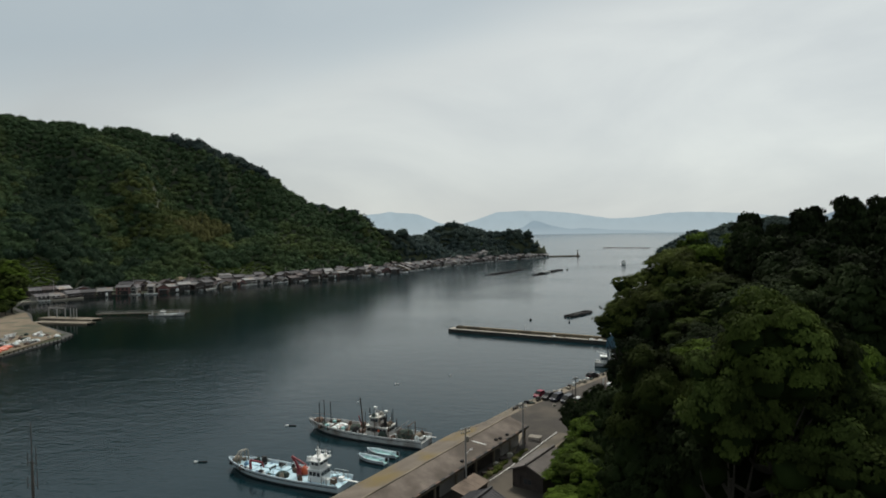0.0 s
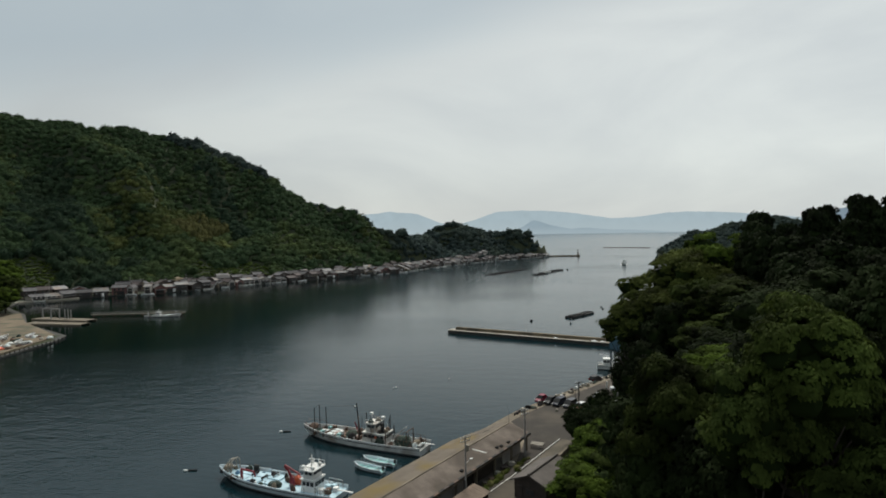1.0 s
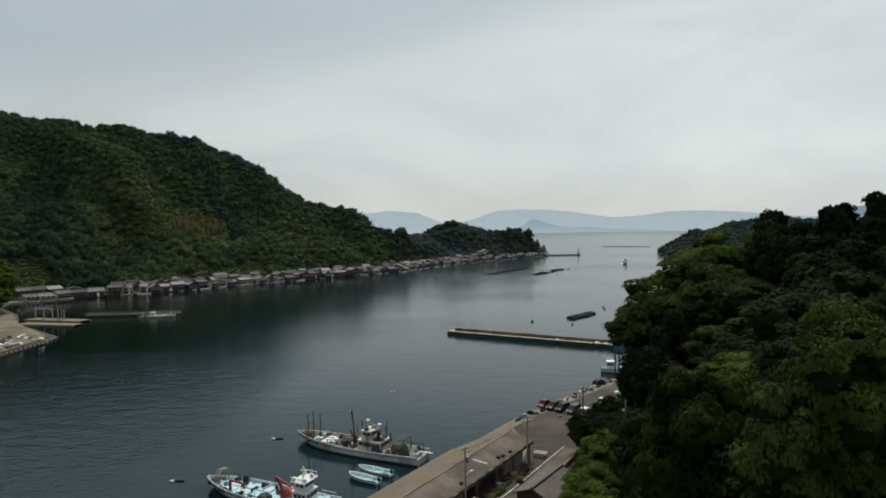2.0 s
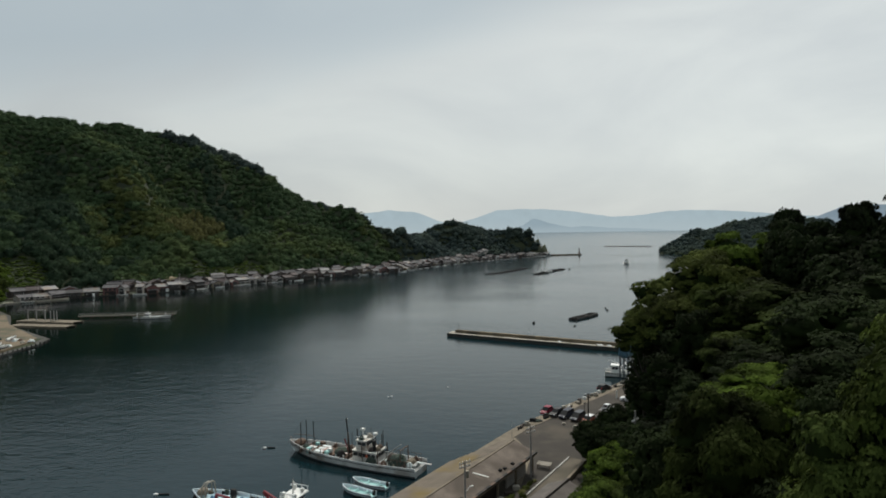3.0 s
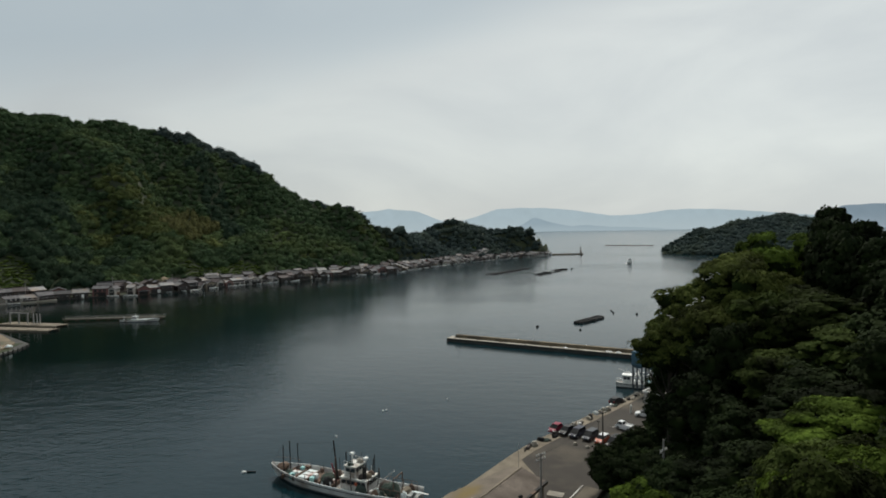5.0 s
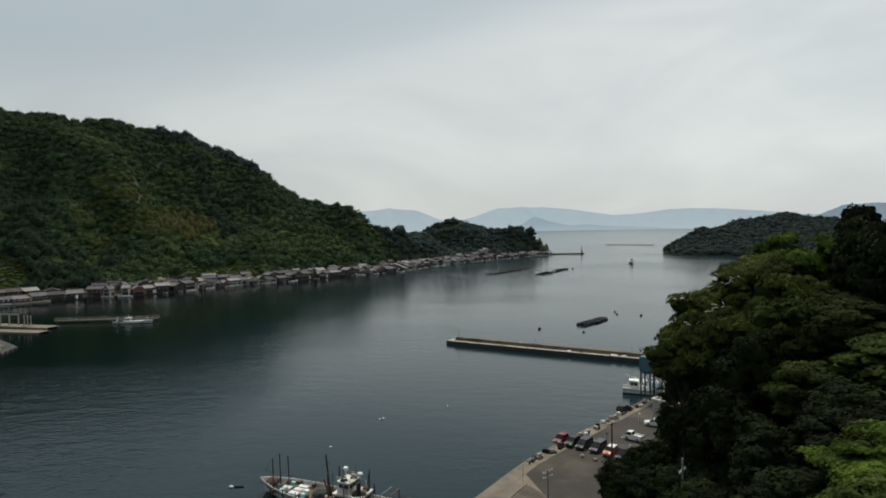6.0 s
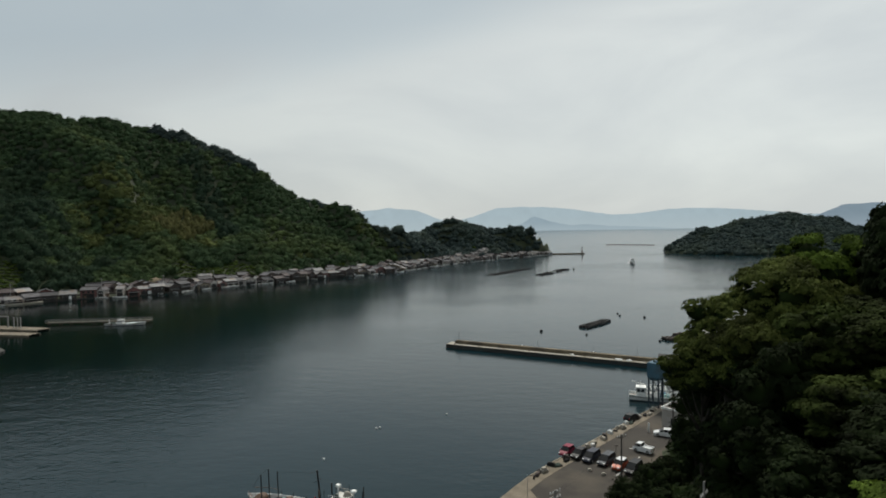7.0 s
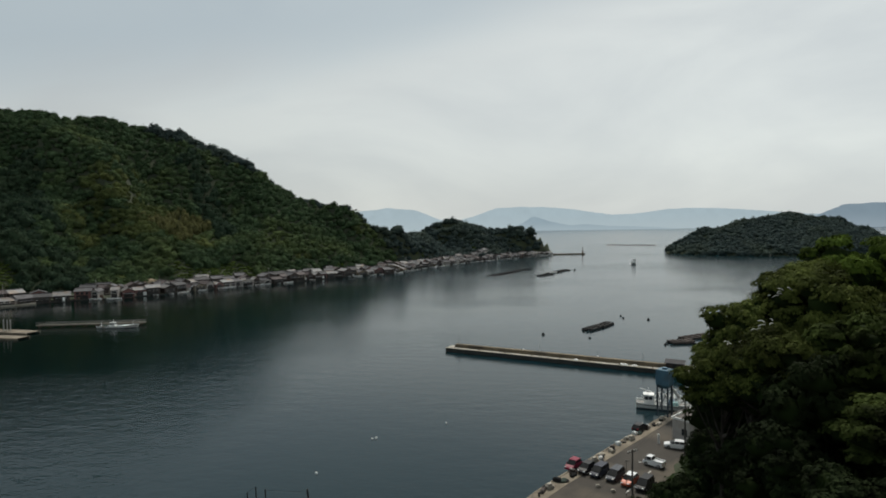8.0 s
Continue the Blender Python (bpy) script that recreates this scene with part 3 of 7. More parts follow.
def height(px, py):
    """The land's height; the sea bed lies at -5."""
    z = np.full(px.shape, -5.0)
    d, _ = along(COAST, px, py)
    r, top = blended(RIDGE, px, py)
    shelf = np.interp(py, [600, 760], [34, 14]) * np.where(px > 55, np.clip((100 - px) / 45, 0.36, 1), 1)
    t = np.clip((d - shelf) / (np.clip(d - shelf, 0, None) + r + 1e-6), 0, 1)
    _, u = blended(COAST_U, px, py)
    spur = np.sin(u / 17.0 + 1.3 * np.sin(u / 41.0) + 0.6 * rumple(px, py, 130, 14)) * np.clip(t * (1.08 - t) * 4, 0, 1) * np.clip(d / 150, 0, 1)
    hill = 0.8 + 0.02 * d + top * t ** 0.92 + 12 * spur + 7 * np.clip(t * (1 - t) * 4, 0, 1) * rumple(px, py, 95, 3) + 3 * t * rumple(px, py, 45, 5)
    z = np.where(inside(WEST, px, py), np.where(d > 1.5, hill, 0.8), z)
    d, _ = along(ISLE_COAST, px, py)
    r, top = blended(ISLE_RIDGE, px, py)
    t = np.clip(d / (d + r + 1e-6), 0, 1)
    z = np.where(inside(ISLE, px, py), 0.4 + top * t ** 0.7 + 2.5 * t * rumple(px, py, 60, 8), z)
    d, _ = along(FOOT, px, py)
    rise = np.where(d < 26, 0.85 * d, 22.1 + 6 * (1 - np.exp(-(d - 26) / 24)))
    rise = np.where(py > 150, rise * np.clip(1 - (py - 150) / 120, 0.25, 1), rise)
    z = np.where(inside(EAST, px, py), np.maximum(z, GROUND_Z - 0.25), z)
    z = np.where(inside(HILL, px, py), GROUND_Z + rise + 1.2 * rumple(px, py, 25, 11) * np.clip(d / 10, 0, 1), z)
    return z


def axis_lines(low, high, fine0, fine1, step, wide):
    a = list(np.arange(fine0, fine1, step))
    return np.array(sorted(set([low, (low + fine0) / 2, *np.arange(fine0 - 10 * wide, fine0, wide), *a, *np.arange(fine1, fine1 + 10 * wide, wide), (high + fine1) / 2, high])))


gx, gy = axis_lines(-4900, 4900, -560, 520, 5.0, 60), axis_lines(-1500, 4900, -100, 920, 5.0, 60)
GX, GY = np.meshgrid(gx, gy)
GZ = height(GX.ravel(), GY.ravel())
nx, ny = len(gx), len(gy)
ii = (np.arange(ny - 1)[:, None] * nx + np.arange(nx - 1)[None]).ravel()
ground = new("ground", big_mesh("ground", np.stack([GX.ravel(), GY.ravel(), GZ], 1), np.stack([ii, ii + 1, ii + nx + 1, ii + nx], 1), M["earth"]))
tagged(ground, "dark green and brown wooded hillside ground round the inlet", "ground", kind="structure")

sea = Geo()
sea.add([(-4900, -1500, 0), (4900, -1500, 0), (4900, 4900, 0), (-4900, 4900, 0)], [(0, 1, 2, 3)])
solid("water", sea, "water", "calm dark blue-green sea water with faint ripples", "water", kind="structure")


def far_hills(name, y, crest, mat, label):
    """A distant range as a long ridge: crest gives x and height at even steps of its outline."""
    xs = np.linspace(crest[0][0], crest[-1][0], 160)
    zs = np.interp(xs, [c[0] for c in crest], [c[1] for c in crest])
    zs = zs + np.array([4 * noise.noise(Vector((x * 0.012, y, 0))) + 2 * noise.noise(Vector((x * 0.05, y, 3))) for x in xs])
    g = Geo()
    rings = [[(x, y - 120, -2) for x in xs], [(x, y - 60, max(z, 1) * 0.55) for x, z in zip(xs, zs)], [(x, y, max(z, 1)) for x, z in zip(xs, zs)], [(x, y + 150, -2) for x in xs]]
    g.loft(rings, closed=False)
    solid(name, g, mat, label, "mountains", kind="structure", smooth=True)


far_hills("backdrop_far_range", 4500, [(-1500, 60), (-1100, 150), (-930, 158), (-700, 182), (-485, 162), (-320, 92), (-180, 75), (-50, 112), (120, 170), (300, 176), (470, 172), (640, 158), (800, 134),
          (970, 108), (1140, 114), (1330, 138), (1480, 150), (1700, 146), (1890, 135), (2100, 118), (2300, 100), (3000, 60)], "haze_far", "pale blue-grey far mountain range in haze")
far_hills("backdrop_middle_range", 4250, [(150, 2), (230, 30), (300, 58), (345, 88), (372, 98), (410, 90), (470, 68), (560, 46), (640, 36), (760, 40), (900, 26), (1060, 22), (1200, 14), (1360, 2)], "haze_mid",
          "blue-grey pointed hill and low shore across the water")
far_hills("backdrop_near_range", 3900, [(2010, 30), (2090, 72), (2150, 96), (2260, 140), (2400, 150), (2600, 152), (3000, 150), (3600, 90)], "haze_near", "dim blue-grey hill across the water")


# ---- forest of the far slopes ----
def icosphere(level):
    bm = bmesh.new()
    bmesh.ops.create_icosphere(bm, subdivisions=level, radius=1)
    v = np.array([p.co for p in bm.verts])
    f = np.array([[q.index for q in face.verts] for face in bm.faces])
    bm.free()
    return v, f


def crown_shape(seed, level, tufts, flat, size):
    """A far crown: a lumpy dome almost hidden by leaf tufts. Radius about 1."""
    rng = np.random.RandomState(seed)
    v, f = icosphere(level)

    def swell(p):
        return 1 + 0.5 * noise.noise(Vector(p) * 1.6 + Vector((seed * 3.1, 0, 0))) + 0.4 * noise.noise(Vector(p) * 3.7 + Vector((0, seed * 1.7, 0)))

    out = rng.normal(size=(tufts, 3))
    out /= np.linalg.norm(out, axis=1, keepdims=True)
    out[:, 2] = np.where(out[:, 2] < -0.3, -out[:, 2], out[:, 2])
    c = out * np.array([swell(p) * rng.uniform(0.9, 1.08) for p in out])[:, None] * (1, 1, flat)
    v = v * np.array([0.9 * swell(p) for p in v])[:, None] * (1, 1, flat)
    nrm = 0.8 * out + rng.normal(size=c.shape) * 0.5 + (0, 0, 0.5)
    nrm /= np.linalg.norm(nrm, axis=1, keepdims=True)
    a = np.cross(nrm, rng.normal(size=c.shape))
    a = a / np.linalg.norm(a, axis=1, keepdims=True) * size * rng.uniform(0.6, 1.4, (len(c), 1))
    b = np.cross(nrm, a)
    tv = np.concatenate([c + a, c - 0.55 * a + 0.7 * b, c - 0.55 * a - 0.7 * b])
    n = len(c)
    tf = np.stack([np.arange(n), np.arange(n) + n, np.arange(n) + 2 * n], 1)
    return np.concatenate([v, tv]), np.concatenate([f, tf + len(v)])


CROWNS = [crown_shape(s, 2, 120, 1.0, 0.2) for s in range(8)]
CROWNS_FAR = [crown_shape(s + 40, 2, 60, 1.0, 0.26) for s in range(8)]
CROWNS_FINE = [crown_shape(s + 20, 2, 250, 1.0, 0.16) for s in range(10)]


def scatter(x0, x1, y0, y1, step, seed):
    rng = np.random.RandomState(seed)
    x, y = np.meshgrid(np.arange(x0, x1, step), np.arange(y0, y1, step))
    x, y = x.ravel() + rng.uniform(-0.45, 0.45, x.size) * step, y.ravel() + rng.uniform(-0.45, 0.45, y.size) * step
    return x, y, rng


def woods(name, x, y, radius, mat, label, rng, shapes, lift=0.35, tall=1.0, rise=0.0):
    """One mesh of many crowns standing on the land."""
    z = height(x, y)
    verts, faces, k = [], [], 0
    for i in range(len(x)):
        v, f = shapes[rng.randint(len(shapes))]
        a, r = rng.uniform(0, 6.28), radius * rng.uniform(0.45, 1.0) * (1.2 if rng.rand() < 0.12 else 1.0)
        c, s = math.cos(a), math.sin(a)
        h = r * tall * rng.uniform(0.85, 1.25)
        verts.append(np.stack([x[i] + r * (v[:, 0] * c - v[:, 1] * s), y[i] + r * (v[:, 0] * s + v[:, 1] * c), z[i] + h * (v[:, 2] + lift) + rise * rng.uniform(-1, 1)], 1))
        faces.append(f + k)
        k += len(v)
    ob = new(name, big_mesh(name, np.concatenate(verts), np.concatenate(faces), M[mat]))
    return tagged(ob, label, "forest", kind="stuff")


CLEARED = [(-313, 386, 22), (-285, 375, 16), (-222, 472, 13), (-196, 500, 15), (-206, 488, 12)]      # fields and yards behind the houses
BAMBOO = (-258, 531, 15, 30)


def open_ground(x, y):
    free = np.ones(x.shape, bool)
    for cx, cy, r in CLEARED:
        free &= np.hypot(x - cx, y - cy) > r
    return free


fx, fy, frng = scatter(-560, 110, 250, 900, 4.7, 4)
d_coast, _ = along(COAST, fx, fy)
ridge_y = np.interp(fx, [p[0] for p in RIDGE[3:17]], [p[1] for p in RIDGE[3:17]])
front = (fy < ridge_y + 14) | ((fx > -130) & (fy < 875))
keep = inside(WEST, fx, fy) & ((d_coast > np.interp(fy, [600, 760], [36, 16])) | ((fx > 60) & (fx < 84) & (d_coast > 7))) & front & open_ground(fx, fy)
keep &= fx > -0.86 * fy - 60
in_bamboo = (np.abs(fx - BAMBOO[0]) < BAMBOO[2]) & (np.abs(fy - BAMBOO[1]) < BAMBOO[3])
near_wood = keep & ~in_bamboo & (fy < 640)
far_wood = keep & ~in_bamboo & (fy >= 640)
low_wood, high_wood = near_wood & (fy < 520), near_wood & (fy >= 520)
# a stand of dark conifers in the gully; the spur's sunlight is put into warmer leaves
g_dist, _ = along([(-300, 398, 0), (-318, 420, 0), (-345, 455, 0), (-372, 482, 0), (-395, 520, 0)], fx, fy)
g_dist = np.minimum(g_dist, np.hypot(fx + 282, fy - 420) * 0.9)
# the shaded gully beside the spur is darkened with conifers as well
h_dist, _ = along([(-232, 560, 0), (-262, 590, 0), (-285, 625, 0)], fx, fy)
g_dist = np.minimum(g_dist, h_dist * 1.6)
gully = (g_dist < 20 + 12 * rumple(fx, fy, 30, 5)) & (fy < ridge_y - 25)
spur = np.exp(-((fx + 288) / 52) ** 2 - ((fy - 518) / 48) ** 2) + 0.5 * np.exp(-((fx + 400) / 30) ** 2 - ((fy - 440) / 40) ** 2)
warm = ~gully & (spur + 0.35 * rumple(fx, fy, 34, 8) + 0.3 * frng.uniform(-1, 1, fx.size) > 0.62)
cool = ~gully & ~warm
for where, tag, mat in ((gully, "conifer", "conifer"), (warm, "oak", "forest_sunlit"), (cool, "broadleaf", "forest")):
    say = {"conifer": "dark conifers", "oak": "olive-green woods coloured as sunlit", "broadleaf": "dense dark green broadleaf forest"}[tag]
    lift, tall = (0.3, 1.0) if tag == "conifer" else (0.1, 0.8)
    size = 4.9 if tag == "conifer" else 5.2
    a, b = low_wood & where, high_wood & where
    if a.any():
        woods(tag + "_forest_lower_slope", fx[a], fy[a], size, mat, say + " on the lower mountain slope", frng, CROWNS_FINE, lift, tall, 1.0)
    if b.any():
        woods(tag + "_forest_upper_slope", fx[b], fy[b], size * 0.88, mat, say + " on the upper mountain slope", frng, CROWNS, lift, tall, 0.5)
woods("forest_headland", fx[far_wood], fy[far_wood], 5.6, "forest_hazed", "dense forest on the headland's hill, haze put into its green", frng, CROWNS_FAR, -0.05, 0.75, 0.8)
bx, by, brng = scatter(BAMBOO[0] - BAMBOO[2], BAMBOO[0] + BAMBOO[2], BAMBOO[1] - BAMBOO[3], BAMBOO[1] + BAMBOO[3], 4.0, 9)
woods("bamboo_grove", bx, by, 2.9, "bamboo", "pale yellow-green bamboo grove on the slope", brng, CROWNS, 0.7, 1.6)
ix, iy, irng = scatter(240, 570, 760, 990, 5.2, 6)
d_isle, _ = along(ISLE_COAST, ix, iy)
keep = inside(ISLE, ix, iy) & (d_isle > 0.3)
woods("forest_island", ix[keep], iy[keep], 5.8, "forest_hazed", "dense forest covering the small island, haze put into its colour", irng, CROWNS_FAR, -0.05, 0.7, 0.8)
# bright shrubs at the foot of the slope, behind the houses and in the clearings
sx, sy, srng = scatter(-420, 60, 240, 800, 4.2, 12)
d_coast, _ = along(COAST, sx, sy)
band = inside(WEST, sx, sy) & (((d_coast > 26) & (d_coast < 40) & (rumple(sx, sy, 60, 21) > 0.4))) & (sx > -0.86 * sy - 60)
woods("shrubs", sx[band], sy[band], 2.0, "bush", "bright green shrubs and garden plots behind the houses", srng, CROWNS, 0.3, 0.8)
cx, cy, crng = scatter(-340, -170, 355, 515, 2.5, 15)
keep = ~open_ground(cx, cy)
woods("garden_plots", cx[keep], cy[keep], 2.0, "bush", "green garden plots and shrubs on the low terraces", crng, CROWNS_FAR, 0.05, 0.4)


# ---- east quay ----
def strip(line, inner, outer, z, thick, g=None):
    """A slab that follows a line, from inner to outer metres to its right."""
    g = g or Geo()
    rings = []
    for i, p in enumerate(line):
        a, b = line[max(i - 1, 0)], line[min(i + 1, len(line) - 1)]
        d = Vector((b[0] - a[0], b[1] - a[1])).normalized()
        n = Vector((d.y, -d.x))
        q, r = Vector(p[:2]) + n * inner, Vector(p[:2]) + n * outer
        rings.append([(q.x, q.y, z - thick), (r.x, r.y, z - thick), (r.x, r.y, z), (q.x, q.y, z)])
    return g.loft(rings)


Q_LINE = [(-45, 42), (-20, 84.2), (4.2, 125.2), (6.6, 129.0), (10.4, 134.0), (36.5, 165.5)]
BACK = [(-6, 30), (2, 62), (7, 77), (13, 90), (18, 109), (23, 122), (29, 135), (37, 147), (48, 156)]
g = Geo()
poly = Q_LINE + [(44, 172)] + BACK[::-1] + [(-45, 30)]
g.add([(x, y, 1.56) for x, y in poly], [tuple(range(len(poly)))[::-1]])
g.add([(x, y, -3) for x, y in poly] + [(x, y, 1.56) for x, y in poly], [(i, (i + 1) % len(poly), (i + 1) % len(poly) + len(poly), i + len(poly)) for i in range(len(poly))])
solid("quay", g, "asphalt", "grey asphalt quay with worn patches along the water", "quay", kind="structure")
solid("quay_apron", strip(Q_LINE, -0.05, 2.5, 1.60, 4.5), "apron", "pale worn concrete strip along the quay's edge", "quay edge", kind="structure")
solid("quay_kerb", strip(Q_LINE[3:], 0.02, 0.3, 1.68, 0.2), "apron", "low weathered concrete kerb on the quay's edge", "kerb", kind="structure")
solid("quay_face", strip(Q_LINE, -0.12, -0.05, 0.7, 4.0), "concrete_wet", "dark wet band of the quay's wall above the water", "quay wall", kind="structure")
g = Geo()
g.add([(38, 166.5, 1.5), (50, 156, 1.56), (60, 170, 1.5), (44, 176, -1.2), (36, 168, -1.2)], [(0, 4, 3, 2, 1)])
solid("slipway", g, "concrete_old", "sloping concrete slipway at the end of the quay", "slipway", kind="structure")

u1 = Vector((0.508, 0.861))           # along the near quay
n1 = Vector((0.861, -0.508))          # away from the water


def q1(s, w, base=Vector((4.2, 125.2))):
    """A place s metres along the near quay (0 at its bend) and w metres in from the edge."""
    p = base + u1 * s + n1 * w
    return p.x, p.y


# concrete ground between the market shed and the bend
g = Geo()
pts = [q1(-18, 2.5), q1(0, 2.5), q1(-6, 9), q1(-18, 13)]
g.add([(x, y, 1.575) for x, y in pts], [(3, 2, 1, 0)])
solid("concrete_yard", g, "concrete_old", "brown stained concrete ground before the fish market shed", "ground", kind="structure")
# road with its white edge line behind the shed
line = [(1.6, 91.3), (4.8, 96.4), (9.7, 105.0), (15.0, 114.3)]
solid("road_line", strip(line, 0.0, 0.12, 1.585, 0.02), "line_white", "white painted line along the road's edge", "road marking", kind="structure")
solid("pavement", strip(line[1:], 0.5, 3.6, 1.572, 0.02), "lane", "worn concrete lane beside the road line", "pavement", kind="structure")
g = Geo()
strip([(11.2, 100.2), (15.3, 107.9), (18, 113)], 0.0, 0.4, 2.3, 0.9, g)
solid("roadside_wall", g, "concrete_old", "low pale concrete wall at the foot of the hill", "wall", kind="structure")
g = Geo()
for a, b in (((20.2, 129.3), (26.2, 137.5)), ((25.3, 141.2), (28.6, 141.6))):
    strip([a, b], 0, 0.14, 1.575, 0.01, g)
solid("parking_line", g, "line_white", "faded white lines on the parking ground", "road marking", kind="structure")

# fish market shed: long low gable over posts
shed = thing("market_shed", heading(*q1(-11.9, 8.5), u1.x, u1.y, 1.56), "long open fish market shed with a stained brown roof", "shed")
L, WL, WR = 50.0, 5.7, 4.2             # local x runs back along the shed
EAVE, TOP = 3.0, 4.25


def sheet(y_eave, wide, t=0.1):
    """One roof sheet from the eave to the ridge, with a rolled edge."""
    g = Geo()
    for a, b, up in ((0, wide - 0.07, 0.0), (wide - 0.07, wide - 0.004, 0.006)):
        e = TOP - (TOP - EAVE) * abs(y_eave) / (WL if y_eave > 0 else WR)
        g.add([(a, y_eave, e + up), (b, y_eave, e + up), (b, 0, TOP + up), (a, 0, TOP + up), (a, y_eave, e - t), (b, y_eave, e - t), (b, 0, TOP - t), (a, 0, TOP - t)],
              [(0, 1, 2, 3), (7, 6, 5, 4), (0, 4, 5, 1), (1, 5, 6, 2), (2, 6, 7, 3), (3, 7, 4, 0)])
    return g


for y_eave, mat in ((WL, "roof_rust"), (-WR, "roof_shed")):
    first = None
    for i in range(40):
        if y_eave > 0 and i > 31:           # the end over the bend is cut back
            ob = part("roof_sheet", sheet(y_eave * (1 - 0.075 * (i - 31)), 1.25), mat, shed)
        elif first is None:
            ob = first = part("roof_sheet", sheet(y_eave, 1.25), mat, shed)
        else:
            ob = new("roof_sheet", first.data)
            ob.parent = shed
        ob.matrix_local = pose(-L + i * 1.25, 0, 0)
g = Geo()
g.box(-L, -0.14, TOP - 0.04, 0.05, 0.14, TOP + 0.07, 0.03)
part("ridge_cap", g, "apron", shed, "pale weathered ridge cap")
for k in range(40):                     # dark strips added along the landward eave for its stained edge
    g = Geo()
    g.box(-L + k * 1.25 + 0.01, -WR - 0.1, EAVE - 0.06, -L + k * 1.25 + 1.24, -WR + 0.32, EAVE + 0.13, 0.03)
    part("gutter_board", g, ("rust", "black", "timber", "black")[(k * 7) % 4], shed)
for y in (-WR, WL):
    g = Geo()
    g.box(-L, y - 0.08, EAVE - 0.3, 0.0 if y < 0 else -10.2, y + 0.08, EAVE - 0.02)
    part("eave_beam", g, "concrete_old", shed)
for i in range(9):
    for y in (-WR + 0.5, WL - (0.6 if i > 1 else 3.0)):
        g = Geo()
        g.box(-0.6 - i * 5.8 - 0.15, y - 0.15, 0, -0.6 - i * 5.8 + 0.15, y + 0.15, EAVE - 0.1, 0.03)
        part("post", g, "concrete_old", shed)
    x = -0.6 - i * 5.8
    g = Geo()
    g.add([(x - 0.08, -WR + 0.2, EAVE - 0.2), (x - 0.08, WR - 0.9, EAVE - 0.05), (x - 0.08, 0, TOP - 0.15), (x + 0.08, -WR + 0.2, EAVE - 0.2), (x + 0.08, WR - 0.9, EAVE - 0.05), (x + 0.08, 0, TOP - 0.15)],
          [(0, 1, 2), (5, 4, 3), (0, 3, 4, 1), (1, 4, 5, 2), (2, 5, 3, 0)])
    part("gable_frame", g, "timber", shed)
for i in range(4):
    x = -2.0 - i * 9.5
    g = Geo()
    g.box(x - 6.5, -WR + 1.0, 0, x, -WR + 1.2, EAVE - 0.2)
    part("back_wall", g, "timber" if i % 2 else "plaster", shed, "dark weathered back wall panel" if i % 2 else "stained pale back wall panel")
g = Geo()
g.loft([[(-13.6, -2.9, 3.42), (-13.3, -2.9, 3.42), (-13.3, -2.9, 3.47), (-13.6, -2.9, 3.47)], [(-14.7, -0.9, 4.02), (-14.4, -0.9, 4.02), (-14.4, -0.9, 4.07), (-14.7, -0.9, 4.07)]])
part("loose_strip", g, "line_white", shed, "pale loose strip lying on the roof")
for x, y in ((-9.5, -WR + 0.7), (-10.6, -WR + 0.9), (-7.2, -WR + 0.6), (-21.7, -WR + 0.8)):
    g = Geo()
    z = EAVE + (TOP - EAVE) * (WR + y) / WR
    g.box(x, y, z, x + 0.6, y + 0.45, z + 0.3, 0.05)
    part("roof_weight", g, "rubber", shed)

# clutter under and beside the shed
random.seed(5)
for i in range(8):
    x, y = q1(-20 - i * 2.3, 13.0 + random.uniform(-0.4, 0.4))
    g = Geo()
    w, h = random.uniform(0.3, 0.6), random.uniform(0.3, 0.7)
    g.box(-w, -0.4, 0, w, 0.4, h, 0.05)
    ob = tagged(new("fish_crate", g.mesh("fish_crate", M[random.choice(["concrete_old", "timber", "concrete_old", "rust", "concrete"])])), "worn stacked fish crate beside the market shed", "crate", "crates by the shed")
    ob.matrix_world = pose(x, y, 1.57, 0, 0, random.uniform(0, 180))
for i in range(22):
    x, y = q1(-16 - i * 1.4, 14.4 + random.uniform(-0.7, 0.6))
    v, f = CROWNS_FINE[i % 6]
    ob = tagged(new("shrub", big_mesh("shrub", v * (random.uniform(0.5, 1.3), random.uniform(0.3, 0.7), random.uniform(0.15, 0.6)), f, M["leaf_olive" if i % 3 else "bamboo"])), "low yellow-green weeds at the road's verge", "shrub", "verge weeds")
    ob.matrix_world = pose(x, y, 1.6, 0, 0, 60)

# slatted trestle table at the shed's end
t = thing("trestle_table", heading(10.4, 109.6, 0.84, -0.3, 1.57), "pale slatted trestle table standing on the quay", "table")
for i in range(5):
    g = Geo()
    g.box(-1.15, -0.75 + i * 0.31, 0.72, 1.15, -0.75 + i * 0.31 + 0.2, 0.78)
    part("slat", g, "concrete", t)
for x in (-1.0, 1.0):
    for y in (-0.6, 0.6):
        g = Geo()
        g.tube((x, y, 0), (x, y, 0.72), 0.05)
        part("leg", g, "rust", t)


